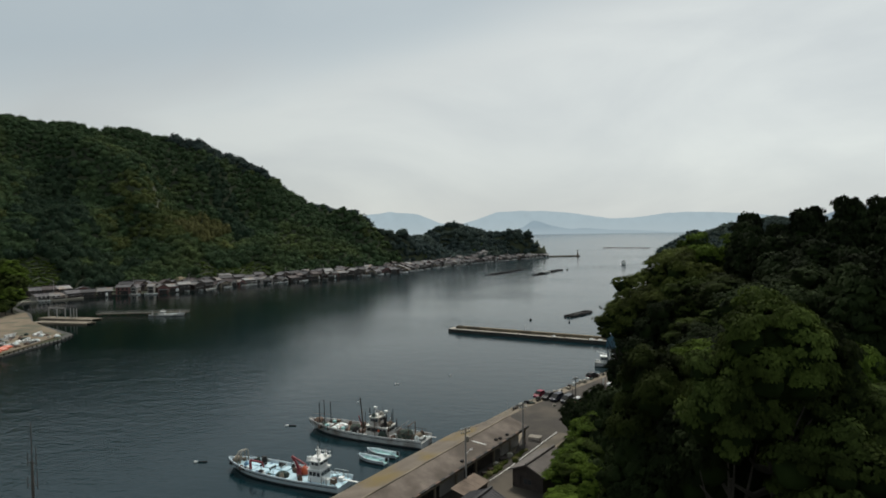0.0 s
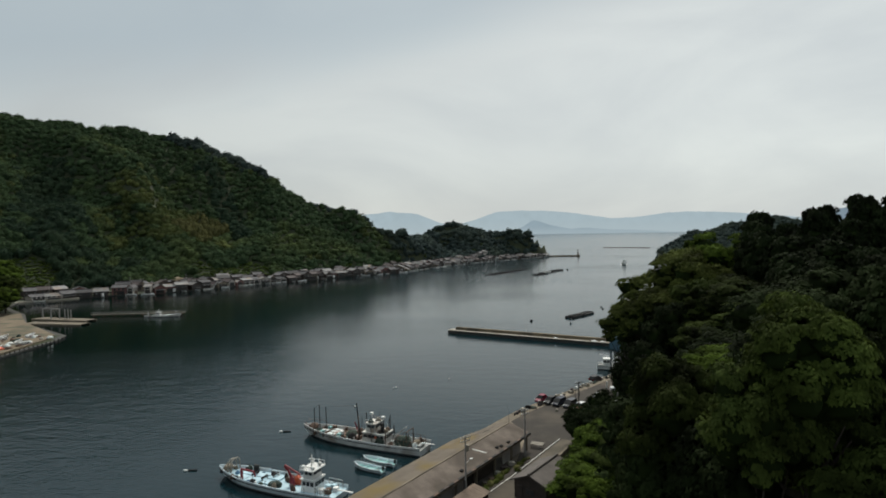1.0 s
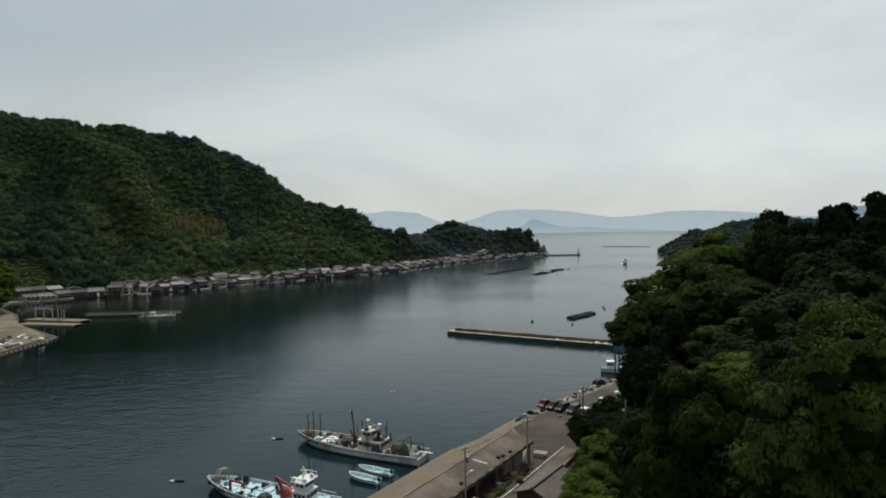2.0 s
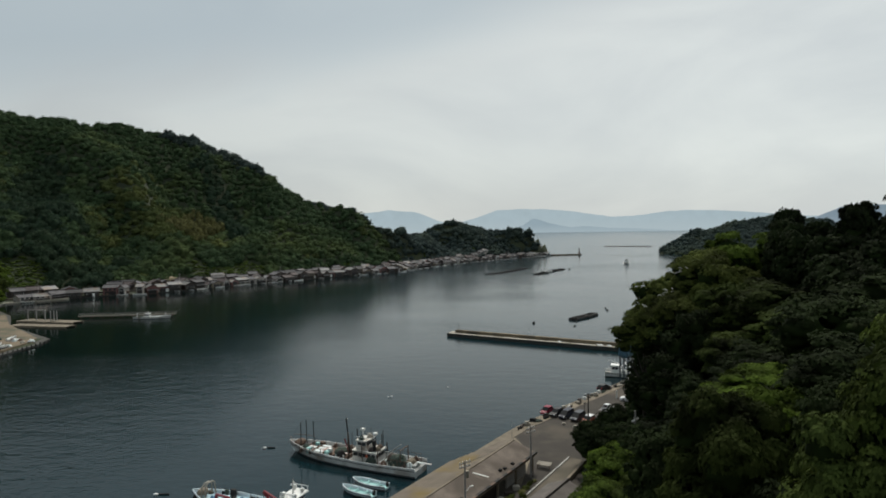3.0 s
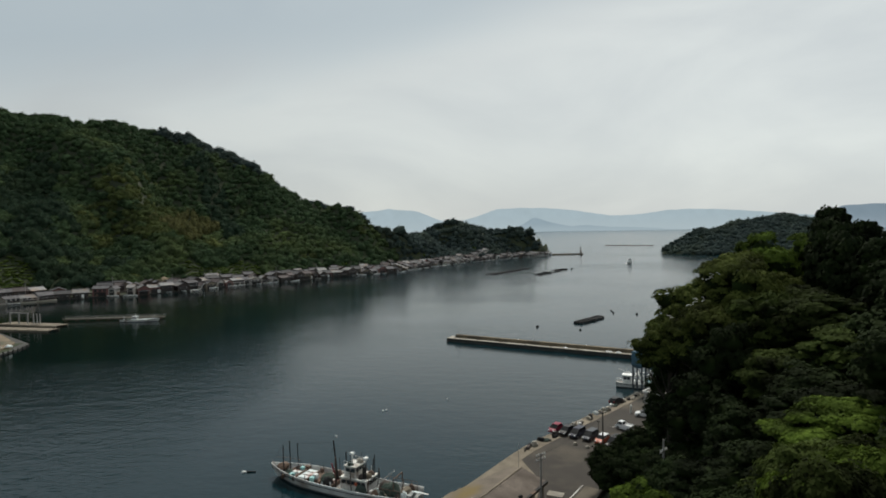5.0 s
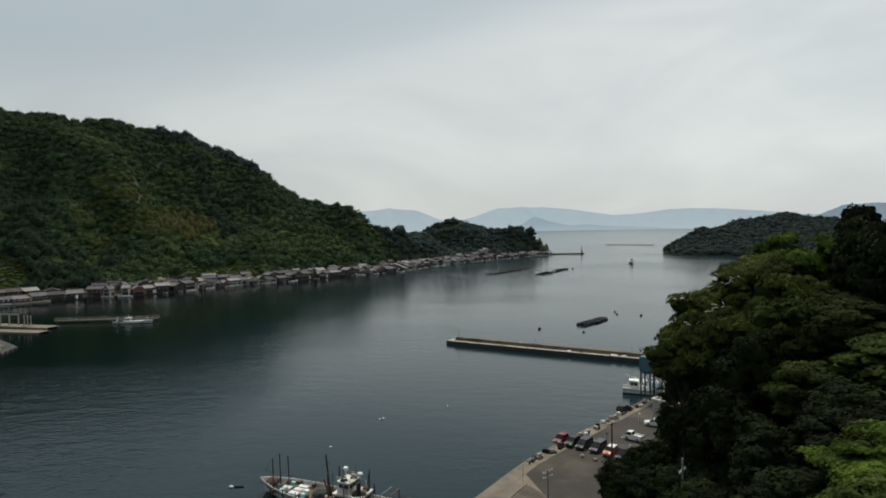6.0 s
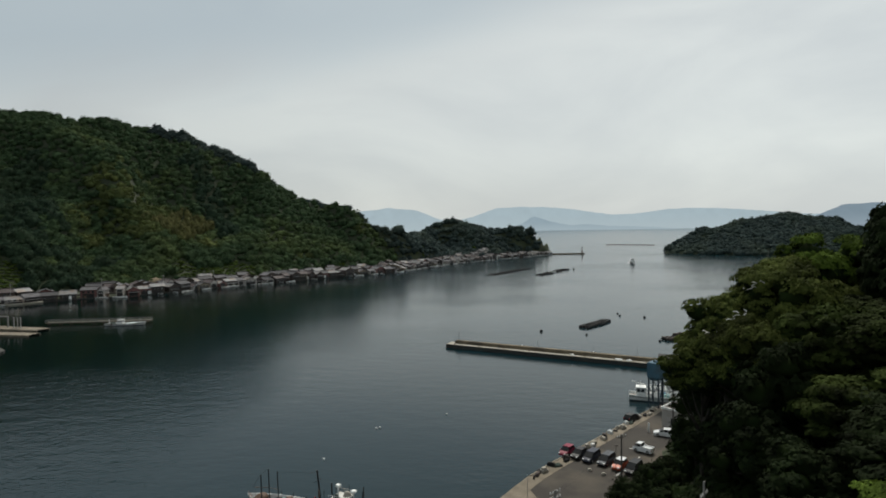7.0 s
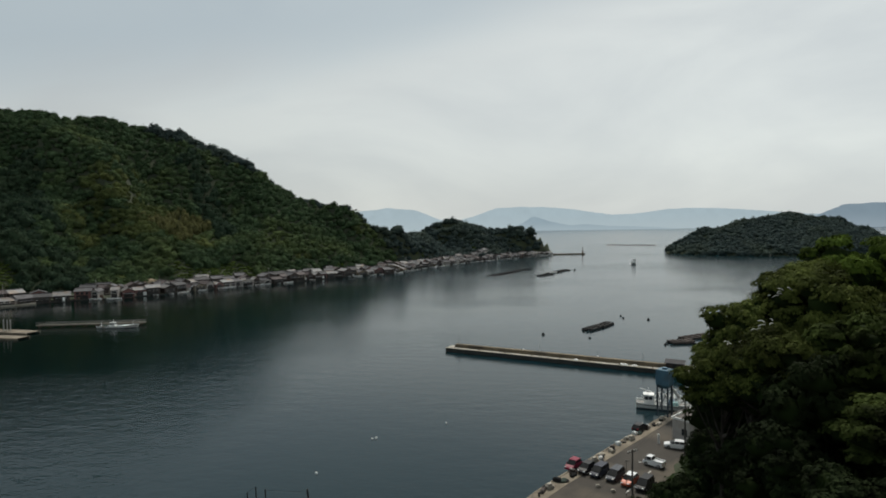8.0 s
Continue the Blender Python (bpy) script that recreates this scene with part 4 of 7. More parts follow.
# ---- houses beside the road ----
def window(w, h, parent, m, frame_mat="timber"):
    """A framed window standing in the plane y = 0 of its pose, facing -y."""
    f = Geo()
    for x0, z0, x1, z1 in ((-w / 2, 0, w / 2, 0.07), (-w / 2, h - 0.07, w / 2, h), (-w / 2, 0.07, -w / 2 + 0.07, h - 0.07), (w / 2 - 0.07, 0.07, w / 2, h - 0.07), (-0.03, 0.07, 0.03, h - 0.07)):
        f.box(x0, -0.06, z0, x1, 0.03, z1)
    o = part("window", f, frame_mat, parent)
    o.matrix_local = m
    p = Geo()
    p.box(-w / 2 + 0.05, -0.02, 0.05, w / 2 - 0.05, 0.0, h - 0.05)
    part("pane", p, "glass", o)
    return o


def gable_roof(w, d, z, rise, over, t, x0=0.0):
    """Two sloping slabs, the ridge along y."""
    g = Geo()
    for s in (-1, 1):
        e = s * (w / 2 + over)
        ze = z - rise * over / (w / 2)
        y0, y1 = -d / 2 - over, d / 2 + over
        q = [(x0 + e, y0, ze), (x0 + e, y1, ze), (x0, y1, z + rise), (x0, y0, z + rise)]
        q2 = [(x, y, zz + t) for x, y, zz in q]
        g.add(q + q2, [(0, 1, 2, 3), (7, 6, 5, 4), (0, 4, 5, 1), (1, 5, 6, 2), (2, 6, 7, 3), (3, 7, 4, 0)])
    return g


def tile_rows(w, d, z, rise, over, t):
    """Raised courses of tile across both slopes."""
    g = Geo()
    k = int((d + 2 * over) / 0.55)
    for s in (-1, 1):
        for i in range(k):
            y = -d / 2 - over + (i + 0.5) * (d + 2 * over) / k
            e, ze = s * (w / 2 + over), z - rise * over / (w / 2)
            g.tube((e, y, ze + t + 0.02), (0, y, z + rise + t + 0.02), 0.07, n=5)
    return g


def house(m, w, d, h, rise, wall_mat, roof_mat, label, group, detail=True, over=0.5):
    """A house with its gable towards local -y."""
    o = thing("house", m, label, "house", group)
    g = Geo()
    g.add([(-w / 2, -d / 2, -0.6), (w / 2, -d / 2, -0.6), (w / 2, d / 2, -0.6), (-w / 2, d / 2, -0.6), (-w / 2, -d / 2, h), (w / 2, -d / 2, h), (w / 2, d / 2, h), (-w / 2, d / 2, h),
           (0, -d / 2, h + rise), (0, d / 2, h + rise)],
          [(0, 1, 5, 8, 4), (1, 2, 6, 5), (2, 3, 7, 9, 6), (3, 0, 4, 7), (5, 6, 9, 8), (4, 8, 9, 7)])
    part("wall", g, wall_mat, o)
    r = part("roof", gable_roof(w, d, h + 0.02, rise, over, 0.18), roof_mat, o)
    c = Geo()
    c.box(-0.2, -d / 2 - over - 0.05, h + rise + 0.1, 0.2, d / 2 + over + 0.05, h + rise + 0.42, 0.06)
    part("ridge", c, roof_mat, r)
    if detail:
        part("tile_course", tile_rows(w, d, h + 0.02, rise, over, 0.18), roof_mat, r)
    return o


h1 = house(heading(9.7, 91.9, 0.84, -0.54, 1.56), 5.2, 8.6, 2.7, 1.1, "timber", "roof_store", "dark timber store with a weathered grey-brown roof below the hill", "houses by the road", False)
window(1.4, 0.9, h1, pose(0, -4.31, 0.8))
g = Geo()
g.box(-2.2, -4.4, 0, -1.2, -4.31, 1.95)
part("door", g, "timber", h1)
h2 = house(heading(-0.6, 76.4, 0.86, -0.5, 1.56), 6.0, 8.6, 2.3, 1.2, "timber", "tile", "dark timber house with a grey tiled gable roof beside the road", "houses by the road")
window(1.4, 0.9, h2, pose(0, -4.31, 0.9))
h3 = house(heading(-7.2, 69.0, 0.86, -0.5, 1.56), 5.5, 7.0, 2.2, 1.0, "timber", "tile", "small dark timber house with a grey tiled roof beside the road", "houses by the road")
window(1.4, 0.9, h3, pose(0, -3.51, 0.9))


# small lean-to store against the shed
o = thing("lean_to_hut", heading(-1.3, 86.2, u1.x, u1.y, 1.3), "small dark hut with a brown sheet roof beside the shed", "hut")
g = Geo()
g.loft([[(x, -1.15, 0), (x, 1.15, 0), (x, 1.15, 2.0), (x, -1.15, 1.55)] for x in (-3.1, 3.1)])
part("wall", g, "timber", o)
for k in range(6):
    g = Geo()
    a = -3.3 + k * 1.1
    g.loft([[(x, -1.5, 1.5), (x, 1.4, 2.07), (x, 1.4, 2.15), (x, -1.5, 1.58)] for x in (a + 0.015, a + 1.085)])
    part("roof_sheet", g, "roof_brown", o)
g = Geo()
g.box(-0.5, -1.2, 0, 0.4, -1.15, 1.45)
part("door", g, "dark", o)


# ---- poles and wires ----
def utility_pole(x, y, top, arms=(0.5,), turn=35, mat="pole", base=1.56, lamp=False):
    o = thing("utility_pole", pose(x, y, base, 0, 0, turn), "tall grey concrete utility pole with crossarms and insulators beside the road", "utility pole", "utility poles")
    h = top - base
    g = Geo()
    g.tube((0, 0, -0.5), (0, 0, h), 0.17, 0.11, 10)
    part("shaft", g, mat, o)
    for a in arms:
        g = Geo()
        g.box(-0.95, -0.06, h - a - 0.06, 0.95, 0.06, h - a + 0.06)
        arm = part("crossarm", g, mat, o)
        for k in (-0.8, -0.35, 0.35, 0.8):
            g = Geo()
            g.tube((k, 0, h - a + 0.06), (k, 0, h - a + 0.3), 0.07, 0.05, 8)
            part("insulator", g, "paint_white", arm)
    if lamp:
        g = Geo()
        g.tube((0, 0, h * 0.55), (0.9, 0, h * 0.62), 0.04)
        g.box(0.8, -0.12, h * 0.6, 1.35, 0.12, h * 0.6 + 0.12, 0.03)
        part("street_light", g, "paint_white", o)
    return o


def transformer(pole, h):
    g = Geo()
    g.tube((0.38, 0, h - 0.9), (0.38, 0, h), 0.24, 0.24, 12)
    g.box(0.1, -0.05, h - 0.6, 0.3, 0.05, h - 0.5)
    part("transformer", g, "concrete", pole, "grey drum transformer")


POLES = [(-2.0, 88.8, 10.9), (7.9, 105.6, 9.9), (20.6, 126.6, 9.2), (33.5, 142.8, 12.6), (21.6, 95.5, 15.6)]
p_a = utility_pole(*POLES[0], (0.3, 0.8), 40, lamp=True)
transformer(p_a, 7.9)
utility_pole(*POLES[1], (0.35, 1.0), 40)
utility_pole(*POLES[2], (0.3,), 30, "pole_dark")
utility_pole(*POLES[3], (0.4, 1.1), 30, "pole_dark")
utility_pole(*POLES[4], (1.4,), 50, base=9.0)
o = thing("lamp_post", pose(20.2, 128.6, 1.56), "thin dark lamp post in the parking ground", "lamp post")
g = Geo()
g.tube((0, 0, -0.3), (0, 0, 5.2), 0.06, 0.045)
part("post", g, "pole_dark", o)
g = Geo()
g.box(-0.2, -0.1, 5.15, 0.35, 0.1, 5.28, 0.03)
part("lamp_head", g, "pole_dark", o)
o = thing("lamp_post", pose(38.6, 166.6, 1.5), "thin dark steel post at the end of the quay", "lamp post")
g = Geo()
g.tube((0, 0, -0.3), (0, 0, 7.4), 0.11, 0.08)
part("post", g, "pole_dark", o)
g = Geo()
g.tube((0, 0, 7.4), (0.7, 0, 7.7), 0.06)
part("lamp_head", g, "pole_dark", o)
for i, (a, b) in enumerate(((0, 1), (1, 2), (2, 3))):
    for k in (-0.8, 0.8):
        p, q = Vector(POLES[a]), Vector(POLES[b])
        off = Vector((math.cos(radians(40)), math.sin(radians(40)), 0)) * k
        pts = []
        for j in range(13):
            t = j / 12
            c = p.lerp(q, t) + off
            c.z -= 0.3 + 2.2 * t * (1 - t)
            pts.append(c)
        g = Geo()
        g.path(pts, 0.012, 4)
        solid("power_cable", g, "black", "thin black overhead cable slung between utility poles", "cable", "overhead cables")
# slim masts on the quay and the radio mast at the head of the bay
o = thing("flag_pole", pose(5.6, 119.2, 1.6), "slim bare metal pole on the concrete quay", "pole")
g = Geo()
g.tube((0, 0, 0), (0, 0, 4.4), 0.05, 0.03, 6)
part("shaft", g, "pole", o)
o = thing("radio_mast", pose(-34.2, 42, 1.3), "tall slim grey radio mast with small aerials", "mast")
g = Geo()
g.tube((0, 0, -0.3), (0, 0, 22.5), 0.22, 0.09, 8)
g.tube((0, 0, 22.5), (0, 0, 25.6), 0.045, 0.03, 6)
part("shaft", g, "pole_dark", o)
for z, r in ((22.4, 0.35), (20.6, 0.4)):
    g = Geo()
    g.tube((-r, 0, z), (r, 0, z), 0.03)
    g.tube((-r, 0, z - 0.3), (-r, 0, z + 0.7), 0.03)
    g.tube((r, 0, z - 0.3), (r, 0, z + 1.2), 0.03)
    part("aerial", g, "pole_dark", o)


# ---- vehicles ----
def car(m, mat, label, length=4.2, wide=1.7, tall=1.5, style="hatch", roof_mat=None):
    """A car that faces local +x."""
    o = thing("car", m, label, "car", "parked cars")
    length, wide, tall = length * 0.95, wide * 0.95, tall * 0.93
    l, w = length / 2, wide / 2
    b = Geo()

    def ring(x, w0, z0, z1):
        return [(x, -w0, z0), (x, w0, z0), (x, w0, z0 + (z1 - z0) * 0.6), (x, w0 * 0.93, z1), (x, -w0 * 0.93, z1), (x, -w0, z0 + (z1 - z0) * 0.6)]

    hood = 0.92 if style != "pickup" else 1.0
    b.loft([ring(-l, w * 0.86, 0.32, 0.72 if style == "sedan" else 0.9), ring(-l + 0.12, w * 0.97, 0.25, 0.92), ring(-l * 0.3, w, 0.22, 0.95), ring(l * 0.45, w, 0.22, hood),
            ring(l - 0.25, w * 0.95, 0.25, hood - 0.17), ring(l, w * 0.82, 0.34, hood - 0.3)])
    body = part("body", b, mat, o, smooth=False)
    c = Geo()
    if style == "pickup":
        stations = [(0.15, 0.9, 0.05), (0.2, tall, 0.12), (l * 0.62, tall, 0.12), (l * 0.8, 0.98, 0.05)]
    elif style == "van":
        stations = [(-l + 0.05, 0.9, 0.03), (-l + 0.32, tall, 0.14), (l * 0.22, tall, 0.16), (l * 0.68, 0.93, 0.05)]
    else:
        stations = [(-l + 0.1, 0.9, 0.05), (-l * 0.72, tall - 0.06, 0.16), (l * 0.12, tall, 0.17), (l * 0.52, 0.93, 0.06)]
    glass_rings = [[(x, -w + e, 0.88), (x, w - e, 0.88), (x, w - e - 0.06 * (z - 0.9), z), (x, -w + e + 0.06 * (z - 0.9), z)] for x, z, e in stations]
    c.loft(glass_rings)
    cabin = part("cabin_glass", c, "car_glass", o)
    xs = [s[0] for s in stations]
    r = Geo()
    e = stations[1][2]
    r.box(xs[1] - 0.02, -w + e - 0.02, tall - 0.03, xs[2] + 0.02, w - e + 0.02, tall + 0.05, 0.03)
    part("roof", r, roof_mat or mat, o)
    for x in ([xs[1] + 0.1, (xs[1] + xs[2]) / 2 + 0.1, xs[2]] if style != "pickup" else [xs[1], xs[2]]):
        for s in (-1, 1):
            g = Geo()
            g.box(x - 0.05, s * (w - e * 0.75) - 0.03, 0.9, x + 0.05, s * (w - e * 0.75) + 0.03, tall)
            part("pillar", g, roof_mat or mat, cabin)
    if style == "pickup":
        g = Geo()
        for a in ((-l, -w, -l + 0.06, w), (-l, -w, 0.1, -w + 0.06), (-l, w - 0.06, 0.1, w)):
            g.box(a[0], a[1], 0.85, a[2], a[3], 1.15)
        part("cargo_bed", g, mat, o)
    for x in (-l * 0.62, l * 0.62):
        for s in (-1, 1):
            g = Geo()
            g.tube((x, s * (w - 0.16), 0.31), (x, s * (w + 0.01), 0.31), 0.31, n=14)
            wheel = part("wheel", g, "rubber", o)
            g = Geo()
            g.tube((x, s * (w), 0.31), (x, s * (w + 0.025), 0.31), 0.18, n=10)
            part("rim", g, "pole", wheel)
    for s in (-1, 1):
        g = Geo()
        g.box(l - 0.16, s * w * 0.66 - 0.16, 0.58, l + 0.01, s * w * 0.66 + 0.16, 0.72, 0.03)
        part("headlight", g, "lamp", o)
        g = Geo()
        g.box(-l - 0.015, s * w * 0.72 - 0.1, 0.62, -l + 0.1, s * w * 0.72 + 0.1, 0.86, 0.02)
        part("tail_light", g, "tail", o)
        g = Geo()
        g.box(l * 0.42, s * (w + 0.02) - 0.1, 0.92, l * 0.42 + 0.1, s * (w + 0.02) + 0.1, 1.04, 0.02)
        part("mirror", g, mat, o)
    return o


car(heading(13.9, 138.2, -0.6, -0.8, 1.57), "car_red", "dark red hatchback parked by the quay's edge", 3.8, 1.65, 1.55)
car(heading(15.8, 137.0, -0.6, -0.8, 1.57), "car_black", "black hatchback parked in the row", 4.0, 1.65, 1.5)
car(heading(17.7, 135.9, -0.6, -0.8, 1.57), "car_navy", "dark blue-grey minivan parked in the row", 4.5, 1.7, 1.62, "van")
car(heading(19.9, 134.5, -0.6, -0.8, 1.57), "car_grey", "dark grey minivan parked in the row", 4.5, 1.7, 1.64, "van")
car(heading(21.7, 132.6, -0.6, -0.8, 1.57), "orange", "orange-red car with a white roof parked in the row", 3.9, 1.65, 1.5, "hatch", "car_white")
car(heading(23.6, 131.2, -0.6, -0.8, 1.57), "car_black", "black minivan parked at the end of the row", 4.5, 1.7, 1.68, "van")
car(heading(29.7, 157.0, 0.66, 0.75, 1.57), "car_black", "black saloon car parked along the quay's edge", 4.5, 1.7, 1.42, "sedan")
car(heading(27.4, 139.6, -0.75, 0.66, 1.57), "car_white", "small white pickup truck with an open bed", 3.6, 1.5, 1.65, "pickup")
car(heading(33.6, 147.6, -0.9, 0.3, 1.57), "car_white", "white estate car parked before the small white building", 4.4, 1.7, 1.5, "hatch")

# boxes, tyres and bollards on the quay's edge
random.seed(8)
for s in range(14):
    k = s / 13
    p = Vector((6.6, 129.0)).lerp(Vector((34.5, 163)), k + random.uniform(-0.02, 0.02))
    n = Vector((0.77, -0.64)) * random.uniform(0.6, 1.3)
    x, y = p.x + n.x, p.y + n.y
    kind = s % 4
    g = Geo()
    if kind == 0:
        o = thing("bollard", pose(x, y, 1.6), "short black iron mooring bollard on the quay", "bollard", "bollards")
        g.tube((0, 0, 0), (0, 0, 0.4), 0.16, 0.13, 10)
        part("stem", g, "black", o)
        g = Geo()
        g.ball((0, 0, 0.45), 0.23, 0.23, 0.12)
        part("head", g, "black", o)
    elif kind == 2:
        g.heap((0, 0, 0), 0.9, 0.55, 0.4, s)
        ob = tagged(new("folded_net", g.mesh("folded_net", M["net" if s % 3 else "concrete"], True)), "heap of folded fishing net on the quay's edge", "fishing net", "net heaps")
        ob.matrix_world = pose(x, y, 1.6, 0, 0, 50)
    else:
        g.box(-0.6, -0.4, 0, 0.6, 0.4, 0.5, 0.05)
        g.box(-0.45, -0.3, 0.5, 0.3, 0.3, 0.85, 0.05)
        ob = tagged(new("fish_crate", g.mesh("fish_crate", M[("rubber", "concrete", "concrete_old", "timber")[s % 4]])), "stacked fish crates on the quay's edge", "crate", "crates on the quay")
        ob.matrix_world = pose(x, y, 1.6, 0, 0, random.uniform(30, 70))
for x, y, a in ((18.5, 129.6, 20), (16.6, 131.2, 10)):
    g = Geo()
    g.box(-0.35, -0.25, 0, 0.35, 0.25, 0.25, 0.04)
    g.box(-0.3, -0.2, 0.25, 0.2, 0.2, 0.42, 0.03)
    ob = tagged(new("fish_crate", g.mesh("fish_crate", M["concrete"])), "pale plastic crates on the parking ground", "crate", "crates on the quay")
    ob.matrix_world = pose(x, y, 1.57, 0, 0, a)
g = Geo()
for i in range(30):
    t = i / 29
    g.box(*[v for v in ((6.5 + t * 29.5) - 0.28, (128.9 + t * 36.3) - 0.28, 0.5, (6.5 + t * 29.5) + 0.02, (128.9 + t * 36.3) + 0.02, 1.3)], 0.05)
tagged(new("fender", g.mesh("fender", M["rubber"])), "row of black rubber fenders along the quay wall", "fender", kind="stuff")


random.seed(29)
for k in range(22):
    u = (k + random.uniform(0.1, 0.9)) / 22
    p = Vector((6.6, 129.0)).lerp(Vector((35.0, 163.6)), u) + Vector((0.77, -0.64)) * random.uniform(0.45, 1.7)
    g = Geo()
    if k % 2:
        for i in range(random.randint(1, 2)):
            n = 14
            g.loft([[(0.42 * math.cos(a) * q, 0.42 * math.sin(a) * q, 0.2 * i + h) for a in (6.2832 * m / n for m in range(n))] for q, h in ((0.62, 0.0), (1.0, 0.03), (1.0, 0.16), (0.62, 0.19))])
        ob = tagged(new("tyre", g.mesh("tyre", M["rubber"])), "old black tyre lying on the quay's edge", "tyre", "tyres on the quay")
    else:
        w, h = random.uniform(0.4, 0.9), random.uniform(0.25, 0.55)
        g.box(-w, -0.3, 0, w, 0.3, h, 0.04)
        g.box(-w * 0.8, -0.22, h, w * 0.6, 0.2, h + 0.12, 0.03)
        ob = tagged(new("fish_crate", g.mesh("fish_crate", M[random.choice(["hull_white", "concrete", "timber", "rubber"])])), "worn plastic fish crate lying on the quay's edge", "crate", "crates on the quay")
    ob.matrix_world = pose(p.x, p.y, 1.6, 0, 0, random.uniform(0, 180))


# ---- ice tower, small building ----
o = thing("ice_tower", heading(37.2, 166.2, 0.64, 0.77, 1.5), "blue steel ice hopper on tall legs at the quay's end", "tower")
for x in (-1.1, 1.1):
    for y in (-1.1, 1.1):
        g = Geo()
        g.box(x - 0.14, y - 0.14, 0, x + 0.14, y + 0.14, 6.6)
        part("leg", g, "tower_leg", o)
for a, b in (((-1.1, -1.1, 0.6), (1.1, -1.1, 5.6)), ((1.1, -1.1, 0.6), (1.1, 1.1, 5.6)), ((-1.1, 1.1, 0.6), (-1.1, -1.1, 5.6)), ((1.1, 1.1, 0.6), (-1.1, 1.1, 5.6))):
    g = Geo()
    g.tube(a, b, 0.06)
    part("brace", g, "tower_leg", o)
g = Geo()
g.loft([[(-0.8, -0.8, 5.9), (0.8, -0.8, 5.9), (0.8, 0.8, 5.9), (-0.8, 0.8, 5.9)], [(-1.32, -1.32, 6.6), (1.32, -1.32, 6.6), (1.32, 1.32, 6.6), (-1.32, 1.32, 6.6)],
        [(-1.32, -1.32, 9.7), (1.32, -1.32, 9.7), (1.32, 1.32, 9.7), (-1.32, 1.32, 9.7)], [(-1.2, -1.2, 9.85), (1.2, -1.2, 9.85), (1.2, 1.2, 9.85), (-1.2, 1.2, 9.85)]])
hop = part("hopper", g, "tower_blue", o)
for x in (-1.35, -0.5, 0.5, 1.29):
    for y in (-1.38, 1.32):
        g = Geo()
        g.box(x, y, 6.6, x + 0.08, y + 0.06, 9.7)
        part("rib", g, "tower_blue", hop)
g = Geo()
g.tube((1.2, 0, 7.0), (4.6, -1.2, 3.0), 0.3, 0.3, 10)
part("chute", g, "paint_white", o)
g = Geo()
g.box(-0.5, -0.5, 9.8, 0.4, 0.4, 10.2, 0.06)
part("vent_box", g, "tower_blue", o)

o = thing("quay_building", heading(39.9, 153.4, 0.7, 0.72, 1.56), "small pale concrete building with a flat roof and white rim", "building")
W, D, Hh = 8.0, 7.0, 3.6
g = Geo()
g.box(-W / 2, -D / 2, 0, W / 2, D / 2, Hh)
part("wall", g, "plaster", o)
g = Geo()
g.box(-W / 2 - 0.15, -D / 2 - 0.15, Hh, W / 2 + 0.15, D / 2 + 0.15, Hh + 0.12)
part("roof", g, "roof_store", o)
for a in ((-W / 2 - 0.2, -D / 2 - 0.2, W / 2 + 0.2, -D / 2), (-W / 2 - 0.2, D / 2, W / 2 + 0.2, D / 2 + 0.2), (-W / 2 - 0.2, -D / 2, -W / 2, D / 2), (W / 2, -D / 2, W / 2 + 0.2, D / 2)):
    g = Geo()
    g.box(a[0], a[1], Hh + 0.05, a[2], a[3], Hh + 0.4)
    part("rim", g, "paint_white", o)
for x in (-2.4, 0.2, 2.6):
    g = Geo()
    g.box(x - 0.45, D / 2 - 0.01, 0.2 if x < 0 else 1.1, x + 0.45, D / 2 + 0.04, 2.2)
    part("door" if x < 0 else "window", g, "dark" if x < 0 else "glass", o)
for y in (-1.8, 1.2):
    g = Geo()
    g.box(-W / 2 - 0.04, y - 0.5, 0.9, -W / 2 + 0.01, y + 0.5, 2.1)
    part("window", g, "glass", o)
o = thing("signpost", pose(31.2, 150.0, 1.56), "white marker post beside the building", "post")
g = Geo()
g.box(-0.15, -0.15, 0, 0.15, 0.15, 1.7, 0.04)
part("post", g, "paint_white", o)


# ---- trees of the near hill ----
def unit(a):
    return a / np.maximum(np.linalg.norm(a, axis=1, keepdims=True), 1e-9)


